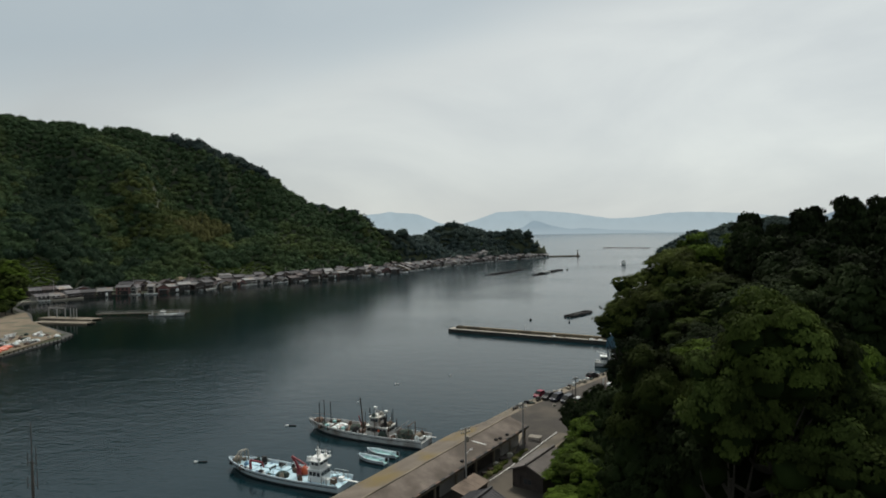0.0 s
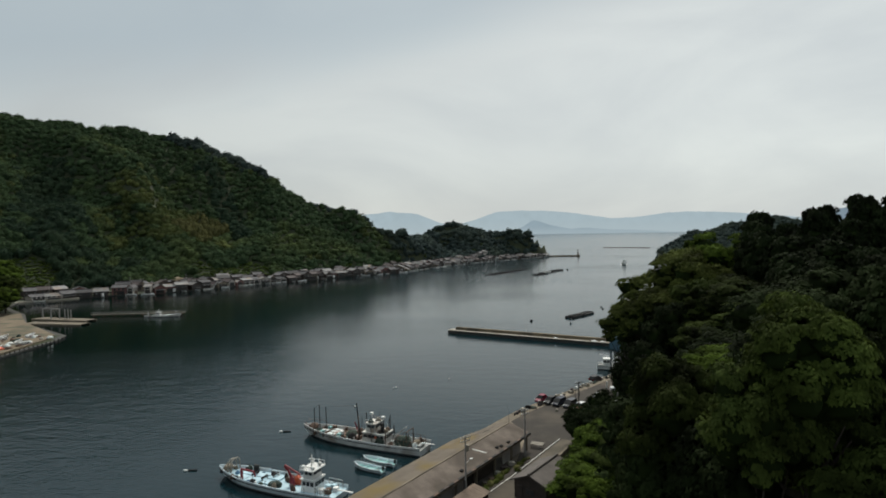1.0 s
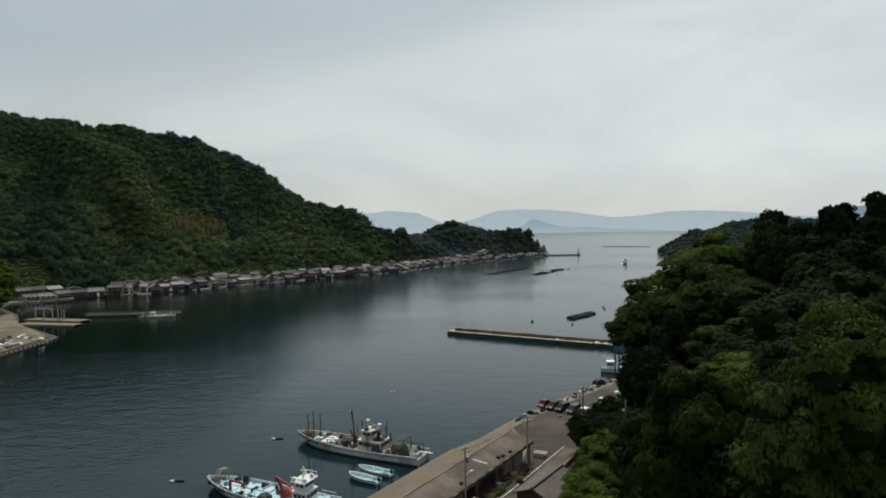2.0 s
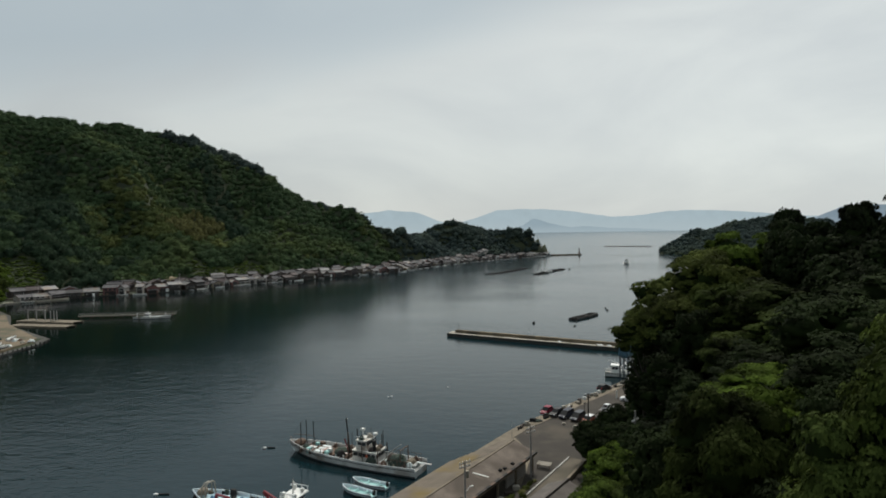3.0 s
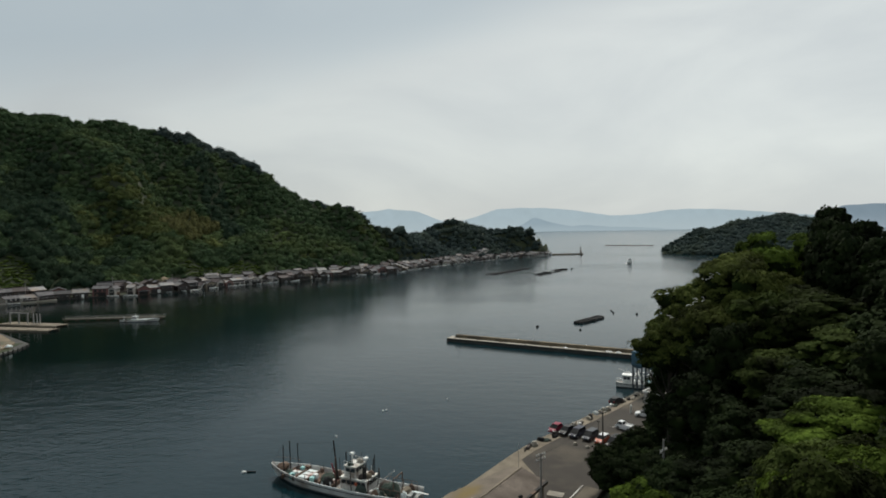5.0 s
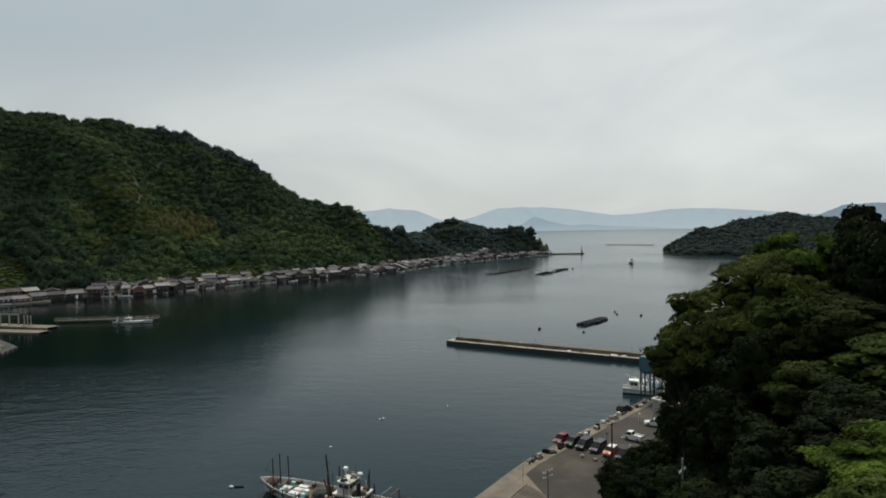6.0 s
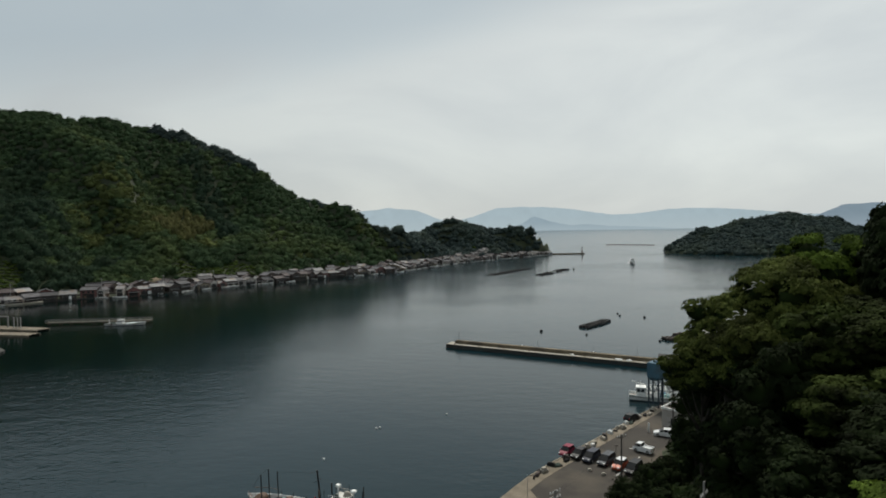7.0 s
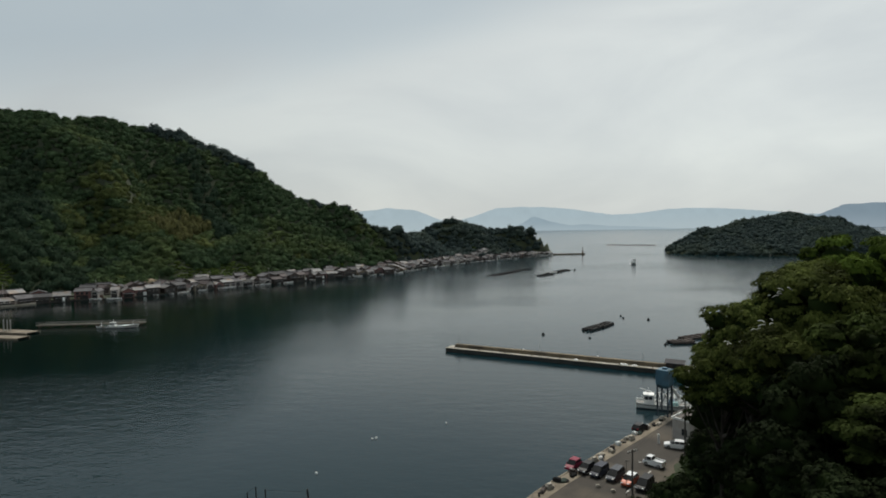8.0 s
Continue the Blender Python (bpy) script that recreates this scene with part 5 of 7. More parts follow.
def leaf_crown(seed, lobes, pads, leaves, leaf, flat=0.78, column=False, core=0.6):
    """A crown of radius 1 about its own centre: boughs that carry flat pads of leaves, over cores coloured dark as
    inner shade. Also the boughs' places.
    """
    rng = np.random.RandomState(seed)
    i = np.arange(lobes) + 0.5
    turn = i * 2.39996 + rng.uniform(-0.5, 0.5, lobes)
    if column:
        up = 0.9 - 1.7 * i / lobes
        wide = np.clip(1 - np.abs(up) ** 3, 0.05, 1) ** 0.6 * np.where(up > 0, 1 - 0.3 * up, 1.0)
        pos = np.stack([wide * np.cos(turn), wide * np.sin(turn), up], 1) * (0.62, 0.62, 1)
        pos[:, :2] *= rng.uniform(0.7, 1.2, (lobes, 1))
        size, squash = rng.uniform(0.3, 0.5, lobes), 0.42
    else:
        up = 1 - 1.5 * i / lobes
        wide = np.sqrt(np.clip(1 - up * up, 0, 1))
        pos = np.stack([wide * np.cos(turn), wide * np.sin(turn), up], 1)
        lump = np.array([1 + 0.45 * noise.noise(Vector(p) * 1.6 + Vector((seed, 0, 0))) for p in pos])
        pos = pos * (lump * rng.uniform(0.6, 0.86, lobes))[:, None] * (1, 1, flat)
        size, squash = rng.uniform(0.24, 0.5, lobes), 0.68
    verts, cores, faces, k = [], [], [], 0
    iv, jf = icosphere(2)
    for c, r in zip(pos, size):
        m = max(int(pads * (r / 0.32) ** 1.6), 3)
        d = unit(rng.normal(size=(m, 3)))
        d[:, 2] = np.where(d[:, 2] < -0.15, -d[:, 2], d[:, 2])
        out = unit(c[None] * (1, 1, 0.6) + 1e-4)
        d = unit(d + out * 0.45)
        middle = c + d * r * rng.uniform(0.7, 1.02, (m, 1)) * (1, 1, squash)
        spread = r * rng.uniform(0.22, 0.5, m)
        pick = rng.randint(0, m, int(leaves * m))
        e = rng.normal(size=(len(pick), 3))
        e = unit(e) * rng.uniform(0.3, 1.0, (len(pick), 1)) ** 0.5
        e[:, 2] = np.abs(e[:, 2]) - 0.35 * (e[:, 0] ** 2 + e[:, 1] ** 2)
        p = middle[pick] + e * spread[pick][:, None] * (1, 1, 0.5)
        nrm = unit(e * (0.7, 0.7, 0.5) + d[pick] * 0.6 + rng.normal(size=p.shape) * 0.25 + (0, 0, 0.3))
        a = unit(np.cross(nrm, rng.normal(size=p.shape)))
        b = np.cross(nrm, a)
        s = leaf * rng.uniform(0.55, 1.35, (len(p), 1))
        verts.append(np.stack([p + a * s, p - a * s * 0.55 + b * s * 0.62, p - a * s * 0.55 - b * s * 0.62], 1).reshape(-1, 3))
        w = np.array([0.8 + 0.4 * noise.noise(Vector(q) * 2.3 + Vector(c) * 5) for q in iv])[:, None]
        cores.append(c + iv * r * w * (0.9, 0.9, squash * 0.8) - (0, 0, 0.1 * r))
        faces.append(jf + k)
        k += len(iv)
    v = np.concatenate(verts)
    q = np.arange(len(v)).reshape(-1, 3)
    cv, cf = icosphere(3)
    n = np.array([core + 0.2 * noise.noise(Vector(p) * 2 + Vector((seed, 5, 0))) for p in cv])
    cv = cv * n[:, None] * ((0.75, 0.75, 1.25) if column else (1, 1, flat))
    return np.concatenate([v] + cores + [cv]), q, np.concatenate(faces + [cf + k]) + len(v), pos


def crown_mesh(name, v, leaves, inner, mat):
    """Leaves, and under them the solid cores, whose dark colour stands for shade inside the crown."""
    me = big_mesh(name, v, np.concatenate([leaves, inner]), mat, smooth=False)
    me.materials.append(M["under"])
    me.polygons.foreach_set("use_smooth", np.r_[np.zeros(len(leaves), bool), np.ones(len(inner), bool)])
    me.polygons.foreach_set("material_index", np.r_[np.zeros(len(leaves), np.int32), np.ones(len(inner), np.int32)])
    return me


def trunk_geo(radius, pos, reach, centre, seed):
    """A tapered leaning trunk with limbs that reach into the crown."""
    rng = random.Random(seed)
    g = Geo()
    a, r = Vector((0, 0, -1.0)), radius
    top = Vector((rng.uniform(-0.4, 0.4), rng.uniform(-0.4, 0.4), centre))
    for i in range(1, 5):
        b = Vector((0, 0, -1.0)).lerp(top, i / 4) + Vector((rng.uniform(-0.15, 0.15), rng.uniform(-0.15, 0.15), 0))
        g.tube(a, b, r, r * 0.85, 8)
        a, r = b, r * 0.85
    for c in pos[::3]:
        end = Vector((c[0] * reach[0], c[1] * reach[0], centre + c[2] * reach[1]))
        start = Vector((0, 0, -1.0)).lerp(top, rng.uniform(0.55, 0.95))
        mid = start.lerp(end, 0.5) + Vector((0, 0, -0.3))
        g.tube(start, mid, radius * 0.4, radius * 0.28, 5)
        g.tube(mid, end, radius * 0.28, radius * 0.1, 5)
    return g


def tree_kind(seed, mat, label, group, R, tall, boughs, pads, leaves, leaf, flat, cone=False, hf=None, core=0.6):
    """One tree as a pattern, crown radius R, total height tall."""
    v, q, inner, pos = leaf_crown(seed, boughs, pads, leaves, leaf / R, flat, cone, core)
    reach_z = hf or R
    centre = tall - reach_z * flat
    o = thing("tree", pose(0, 0, 0), label, "tree", group)
    part("trunk", trunk_geo(0.035 * tall, pos, (R, reach_z), centre, seed), "bark", o)
    v = v * (R, R, reach_z) + (0, 0, centre)
    c = new("crown", crown_mesh("crown", v, q, inner, M[mat]))
    c.parent = o
    return o


DARK = "dark green broadleaf tree with a dense crown on the hillside"
FRESH = "fresh green broadleaf tree with sunlight put into its leaf colour"
OLIVE = "olive-green evergreen tree with a broad layered crown full of gaps"
MID = "mid-green broadleaf tree with a billowing crown on the near slope"
SHADE = "hillside tree with shade put into its very dark leaf colour"
CEDAR = "tall very dark cedar with a narrow rounded crown on the hilltop"
WOOD = "hillside trees"
KINDS = {
    "broad": [tree_kind(s, "leaf", DARK, WOOD, 5, 11, 28, 13, 34, 0.28, 0.85) for s in (1, 2, 3)],
    # broad crowns darkened by colour for the hillside's shade
    "shade": [tree_kind(s, "needle_shade", SHADE, WOOD, 5, 11, 32, 9, 22, 0.3, 0.85) for s in (21, 22, 23)],
    "olive": [tree_kind(s, "leaf_olive", OLIVE, WOOD, 5, 11, 38, 15, 56, 0.17, 0.85, core=0.55) for s in (9, 10)],
    "fresh": [tree_kind(s, "leaf_fresh", FRESH, WOOD, 5, 11, 28, 13, 34, 0.27, 0.75) for s in (4, 5)],
    "broad_near": [tree_kind(s, "leaf", DARK, WOOD, 5, 11, 30, 16, 66, 0.2, 0.85) for s in (11, 12)],
    "mid_near": [tree_kind(s, "leaf_mid", MID, WOOD, 5, 11, 30, 16, 66, 0.2, 0.8) for s in (18,)],
    "fresh_near": [tree_kind(s, "leaf_fresh", FRESH, WOOD, 5, 11, 30, 16, 66, 0.2, 0.75) for s in (14, 15)],
    "shade_near": [tree_kind(s, "needle_shade", SHADE, WOOD, 5, 11, 28, 12, 40, 0.2, 0.85) for s in (16, 17)],
    "cedar": [tree_kind(s, "needle_shade", CEDAR, "hilltop cedars", 3.4, 19, 46, 7, 20, 0.28, 1.0, True, 8.0) for s in (6, 7, 8)],
}
SIZE = {k: (3.4, 19) if k == "cedar" else (5, 11) for k in KINDS}
used = {k: 0 for k in KINDS}


def plant(kind, x, y, top, R):
    """A tree of that kind whose crown ends at the height top; on steep ground the trunk is longer, not the crown."""
    z = float(height(np.array([float(x)]), np.array([float(y)]))[0])
    i = used[kind]
    used[kind] += 1
    ob = KINDS[kind][i % len(KINDS[kind])]
    r0, h0 = SIZE[kind]
    k = R / r0
    grow = max(top - z, 2.5) / (k * h0)
    crown = grow if kind == "cedar" else min(grow, 1.25 if kind == "olive" else 1.6)
    m = pose(x, y, z - 0.1, 0, 0, (i * 137) % 360) @ Matrix.Diagonal((k, k, k, 1))
    if i < len(KINDS[kind]):
        ob.matrix_basis = m
    else:
        base = ob.matrix_basis.copy()
        ob.scale = (1, 1, 1)
        src, ob = ob, copy_thing(ob, m)
        src.matrix_basis = base
    for ch in ob.children:
        if ch.name.startswith("crown"):
            ch.matrix_basis = pose(0, 0, h0 * (grow - crown)) @ Matrix.Diagonal((1, 1, crown, 1))
        else:
            ch.matrix_basis = Matrix.Diagonal((1, 1, grow, 1))
    return ob


TREES = [("olive", 31.0, 112.5, 32.4, 6.0), ("olive", 26.9, 110.5, 27.4, 4.2), ("olive", 31.2, 105, 31, 5.3), ("olive", 35.8, 110.5, 37.4, 6.4), ("fresh", 42.5, 115, 38, 4.8), ("fresh", 46, 122, 36.5, 5),
         ("broad", 36.5, 100, 32.5, 5), ("shade", 31, 99, 28.5, 4.5), ("broad", 43, 104, 33.5, 5.5), ("broad", 34, 92, 27, 5), ("shade", 27, 86, 22.5, 4.3), ("shade", 27, 95, 22.5, 4),
         ("shade", 27.5, 104, 19, 3.8), ("shade", 28.5, 117, 15.0, 3.2), ("shade", 33.5, 124, 14.0, 3.0), ("shade", 22.5, 97, 13.5, 2.8), ("fresh", 17.3, 90.5, 12.0, 3.2), ("shade", 20.5, 93, 12.5, 2.8),
         ("fresh", 12.3, 72, 12.8, 3.9), ("fresh", 14.4, 79, 12.3, 3.6), ("fresh", 17.2, 84.5, 13.5, 3.4), ("shade", 21.5, 88.5, 16, 3.4), ("broad", 40.5, 95, 33, 5.5), ("shade", 18.6, 112, 8.3, 2.9), ("shade", 22.6, 116, 9.2, 2.6), ("shade", 17.8, 107, 8.5, 2.4),
         ("broad", 38.5, 87, 31, 5), ("shade", 33, 83, 27, 5), ("shade", 30.5, 76, 27.5, 5), ("fresh", 27.6, 69, 28.0, 4.8), ("fresh", 20.5, 55, 29.5, 4.2), ("broad", 16, 50, 30.2, 3.8),
         ("mid", 20.0, 38.5, 36.6, 3.3), ("broad", 17.6, 39.5, 33.0, 3.2), ("broad", 23.2, 40.5, 34.5, 3.4), ("fresh", 25.5, 45, 33, 3.6), ("broad", 25, 38, 30, 3.6), ("shade", 14.5, 49, 25, 3.8), ("shade", 17.5, 61, 25.5, 4.5), ("broad", 22.5, 62.5, 27, 4.5),
         ("broad", 17, 68, 18.5, 3.6), ("shade", 29, 58, 33, 5.5), ("shade", 34, 66, 35, 5.5), ("shade", 39, 76, 35, 5.5), ("fresh", 29, 47.5, 32, 3.6), ("broad", 23.5, 42, 27.5, 3.2), ("fresh", 13, 59, 17, 3), ("fresh", 10.5, 65.5, 11.8, 3.2),
         ("shade", 21, 78, 19, 3.8), ("shade", 24.5, 78.5, 21, 4), ("fresh", 52, 120, 38, 5), ("broad", 40, 123, 32, 5), ("shade", 34, 118, 29, 5), ("shade", 33, 127, 20, 4), ("broad", 39, 132, 22, 4.5),
         ("shade", 22.4, 111, 11.2, 2.6), ("shade", 20.5, 104, 10, 2.4), ("broad", 32.5, 131.5, 8.0, 2.0), ("broad", 36.5, 137, 8, 2.2), ("broad", 44, 146, 11, 3.0), ("broad", 47, 150, 14, 4),
         ("broad", 54, 152, 16, 4.5), ("broad", 48, 138, 25, 5), ("broad", 56, 132, 32, 5.5), ("broad", 62, 146, 22, 5)]
CEDARS = [(47.5, 104, 40, 3.9), (48.8, 98.5, 39.5, 3.9), (46, 92, 37, 3.8), (44, 86, 35.5, 3.8), (51, 91.5, 39, 3.9), (49, 110, 41.5, 3.9), (42, 78, 35.5, 3.6), (51, 113, 43.5, 3.4), (55.5, 104, 43.3, 3.2), (60, 109, 44.3, 3.3), (65, 107, 46, 3.4), (70.5, 107, 45.5, 3.3), (76, 104, 46.3, 3.4), (47.5, 107, 40.5, 3.2), (58, 98, 41.5, 3.3), (66, 97, 43, 3.4),
          (52, 97, 39.5, 3.2), (62, 88, 41, 3.4), (54, 88, 38, 3.2), (48, 90, 36.5, 3.2), (44, 82, 36, 3.2), (50, 80, 38, 3.3), (57, 79, 40, 3.4), (46, 72, 37.5, 3.2), (52, 70, 40, 3.4), (41, 66, 37, 3.2),
          (81, 110, 45, 3.4), (72, 115, 44, 3.4), (58, 117, 41.5, 3.2), (45, 60, 39, 3.3), (37, 57, 37, 3.2)]
TREES += [("shade", 35.5, 138, 7.5, 2.0), ("shade", 41.5, 143.5, 9, 2.6), ("shade", 18, 44, 28, 4.4), ("shade", 22.4, 49, 32, 3.4), ("shade", 27.5, 51, 30, 4.5), ("broad", 22.5, 34, 29, 4.4), ("shade", 17.5, 54.5, 24, 3.8), ("broad", 28, 40, 30, 4.5), ("shade", 24, 72, 23, 4), ("broad", 14, 53, 18, 3),
         ("fresh", -243, 289, 14, 6.0), ("broad", -250, 297, 20, 7.0), ("fresh", -258, 307, 25, 7.5), ("broad", -262, 300, 22, 7.5), ("broad", -272, 320, 27, 8), ("broad", -240, 281, 9, 4.5), ("fresh", -238, 274, 7, 3.6), ("broad", -283, 332, 26, 8)]
BARE_WOOD = [(24.4, 110.4, 25.1), (27.4, 107.4, 28.3), (28.8, 104.6, 31.1), (31.6, 107.0, 34.3)]
for kind, x, y, top, R in TREES:
    plant(kind + "_near" if 0 < y < 72 else kind, x, y, top, R)
for row in CEDARS:
    plant("cedar", *row)
# pale bare limbs that show in the gaps of the layered tree at the hill's edge
host = KINDS["olive"][0]
rng = random.Random(77)
for bx, by, bz in BARE_WOOD:
    back = (Vector((0, 30, 41.6)) - Vector((bx, by, bz))).normalized()
    root = Vector((bx, by, bz)) + back * 0.3
    for k in range(7):
        a = root + Vector((rng.uniform(-1.3, 1.3), rng.uniform(-0.4, 0.4), rng.uniform(-0.6, 0.5)))
        d = Vector((rng.uniform(-0.8, 0.8), rng.uniform(-0.3, 0.3), rng.uniform(0.0, 0.35)))
        pts = [a, a + d * 0.5 + Vector((0, 0, 0.08)), a + d + Vector((rng.uniform(-0.1, 0.1), 0, -0.05))]
        g = Geo()
        g.path([host.matrix_basis.inverted() @ p for p in pts], 0.04, 5)
        part("bare_limb", g, "pale_bark", host, "pale bare limb")
# low growth that hides the hill's soil, its colour darkened for shade
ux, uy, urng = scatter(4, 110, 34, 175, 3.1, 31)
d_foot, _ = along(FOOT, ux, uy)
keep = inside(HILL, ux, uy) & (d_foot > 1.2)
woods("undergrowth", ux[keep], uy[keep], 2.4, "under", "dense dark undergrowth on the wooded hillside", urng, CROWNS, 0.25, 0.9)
rx, ry, rrng = scatter(80, 420, 120, 400, 7.5, 33)
d_foot, _ = along(FOOT, rx, ry)
keep = inside(HILL, rx, ry) & (d_foot > 2) & (ry < 130 + 0.72 * rx)
woods("forest_east", rx[keep], ry[keep], 4.6, "forest", "dark forest on the hill behind the quay", rrng, CROWNS)


# ---- breakwater ----
bd = Vector((0.902, -0.431))
bn = Vector((0.431, 0.902))            # seaward


def bwp(s, w, z):
    p = Vector((-13.1, 236.4)) + bd * s + bn * w
    return p.x, p.y, z


bw = thing("breakwater", pose(0, 0, 0), "long weathered concrete breakwater with a brown parapet", "breakwater")
BL = 100.0
g = Geo()
g.loft([[bwp(s, w, z) for w, z in ((0, -4), (4.4, -4), (4.2, 1.35), (0.15, 1.25))] for s in (0, BL)])
part("deck", g, "concrete", bw, "pale worn concrete walkway")
g = Geo()
g.loft([[bwp(s, w, z) for w, z in ((-0.06, -2), (-0.02, -2), (0.13, 1.2), (0.03, 1.2))] for s in (-0.06, BL)])
part("tide_band", g, "concrete_wet", bw, "dark wet band above the water")
n = 14
for i in range(n):
    a, b = 2.4 + i * (BL - 2.4) / n, 2.4 + (i + 1) * (BL - 2.4) / n - 0.06
    g = Geo()
    g.loft([[bwp(s, w, z) for w, z in ((2.0, 1.25), (3.9, 1.25), (3.8, 2.3), (2.3, 2.3))] for s in (a, b)])
    part("parapet_block", g, "parapet", bw)
for s in range(3, 96, 9):
    g = Geo()
    c = Vector(bwp(s, 0.7, 1.22))
    g.tube(c, c + Vector((0, 0, 0.35)), 0.14, 0.16, 8)
    part("bollard", g, "rust", bw)
g = Geo()
c = Vector(bwp(3.4, 3.0, 2.25))
g.tube(c, c + Vector((0, 0, 2.6)), 0.07, 0.06, 6)
g.ball(c + Vector((0, 0, 2.7)), 0.16)
part("beacon_post", g, "black", bw)
for s in (32, 63):
    g = Geo()
    c = Vector(bwp(s, 3.0, 2.25))
    g.tube(c, c + Vector((0, 0, 2.4)), 0.06, 0.05, 6)
    part("marker_post", g, "pole", bw)
for s, k in ((58, 1.0), (61, 0.7), (44, 0.6)):
    c = bwp(s, 1.2, 1.2)
    g = Geo()
    g.heap((0, 0, 0), 1.3 * k, 0.5, 0.4, s)
    ob = tagged(new("folded_net", g.mesh("folded_net", M["paint_white"], True)), "pale heap of nets on the breakwater's walkway", "fishing net", "net heaps")
    ob.matrix_world = heading(c[0], c[1], bd.x, bd.y, 1.26)


# ---- boats ----
def hull_station(B, s, free, rise, bow_fine=3.2, stern=0.84):
    """Half breadth and sheer at s, 0 at the stern and 1 at the bow."""
    half = B / 2 * (stern + (1 - stern) * min(s / 0.35, 1)) * (1 - max(s - 0.45, 0) ** bow_fine / 0.55 ** bow_fine * 0.97)
    sheer = free + rise * max(s - 0.3, 0) ** 2 / 0.49 + 0.12 * free * max(0.25 - s, 0) / 0.25
    return half, sheer


def boat_hull(o, L, B, free, rise, deck_z, hull_mat, deck_mat, band_mat="antifoul", steps=18, rail_mat=None):
    """Hull, deck, boot band and gunwale of a boat whose bow points along local +x."""
    g, dk, cap, boot = Geo(), [], [[], []], [[], []]
    rings = []
    for i in range(steps + 1):
        s = i / steps
        half, sheer = hull_station(B, s, free, rise)
        xt = -L / 2 + L * s                                 # at the gunwale
        xw = -L / 2 + L * s - 0.07 * L * max(s - 0.55, 0) ** 1.5 / 0.3      # raked stem at the water
        wl = half * (0.9 - 0.25 * max(s - 0.5, 0))
        dz = deck_z + (sheer - free) * 0.6
        ins = max(half - 0.14, 0.01)
        rings.append([(xt, half, sheer), (xw, wl, 0.15), (xw, wl * 0.55, -0.8), (xw, -wl * 0.55, -0.8), (xw, -wl, 0.15), (xt, -half, sheer), (xt, -ins, sheer), (xt - 0.02, -ins * 0.97, dz), (xt - 0.02, ins * 0.97, dz), (xt, ins, sheer)])
        dk.append([(xt - 0.02, -ins * 0.96, dz + 0.02), (xt - 0.02, ins * 0.96, dz + 0.02)])
        for k, sg in enumerate((-1, 1)):
            cap[k].append((xt, sg * half, sheer + 0.02))
            boot[k].append([(xw, sg * (wl * 0.97 + 0.02), -0.2), (xw + (xt - xw) * 0.12, sg * (wl + (half - wl) * 0.12 + 0.025), 0.15 + (sheer - 0.15) * 0.1)])
    g.loft(rings)
    h = part("hull", g, hull_mat, o)
    g = Geo()
    g.loft(dk, closed=False)
    part("deck", g, deck_mat, o)
    for k in (0, 1):
        g = Geo()
        g.path(cap[k], 0.09, 6)
        part("gunwale", g, rail_mat or hull_mat, h)
        g = Geo()
        g.path([(x, y * 1.01, z - (z - 0.15) * 0.28) for x, y, z in cap[k]], 0.05, 5)
        part("rubbing_strake", g, "rubber", h)
        g = Geo()
        g.loft(boot[k], closed=False)
        part("boot_band", g, band_mat, h)
    return h


def cabin(o, name, x0, x1, w, z0, z1, mat, windows=True, rake=0.15, roof_over=0.15):
    g = Geo()
    g.loft([[(x0, -w / 2, z0), (x1, -w / 2, z0), (x1, w / 2, z0), (x0, w / 2, z0)], [(x0 + rake * 0.4, -w / 2 + 0.08, z1), (x1 - rake, -w / 2 + 0.08, z1), (x1 - rake, w / 2 - 0.08, z1), (x0 + rake * 0.4, w / 2 - 0.08, z1)]])
    c = part(name, g, mat, o)
    g = Geo()
    g.box(x0 - roof_over + 0.05, -w / 2 - roof_over + 0.05, z1, x1 + roof_over - rake * 0.6, w / 2 + roof_over - 0.05, z1 + 0.1, 0.04)
    part("cabin_roof", g, mat, c)
    if windows:
        zz0, zz1 = z0 + (z1 - z0) * 0.52, z0 + (z1 - z0) * 0.86
        n = max(int((x1 - x0) / 0.85), 1)
        for i in range(n):
            a = x0 + 0.2 + i * (x1 - x0 - 0.4) / n
            b = a + (x1 - x0 - 0.4) / n - 0.16
            for sg in (-1, 1):
                g = Geo()
                y = sg * (w / 2 - 0.03)
                g.box(a, min(y, y + sg * 0.03), zz0, b, max(y, y + sg * 0.03), zz1)
                part("window", g, "glass", c)
        m = max(int(w / 0.8), 2)
        for i in range(m):
            a = -w / 2 + 0.15 + i * (w - 0.3) / m
            for xx in (x1 - rake * 0.7, x0 + rake * 0.2 - 0.03):
                g = Geo()
                g.box(xx, a, zz0, xx + 0.05, a + (w - 0.3) / m - 0.12, zz1)
                part("window", g, "glass", c)
    return c


def pole_part(o, name, pts, r, mat, n=6):
    g = Geo()
    g.path([Vector(p) for p in pts], r, n)
    return part(name, g, mat, o)


def box_part(o, name, b, mat, c=0.03, label=""):
    g = Geo()
    g.box(*b, c)
    return part(name, g, mat, o, label)


def heap_part(o, name, c, r, mat, seed):
    g = Geo()
    g.heap(c, *r, seed)
    return part(name, g, mat, o, smooth=True)


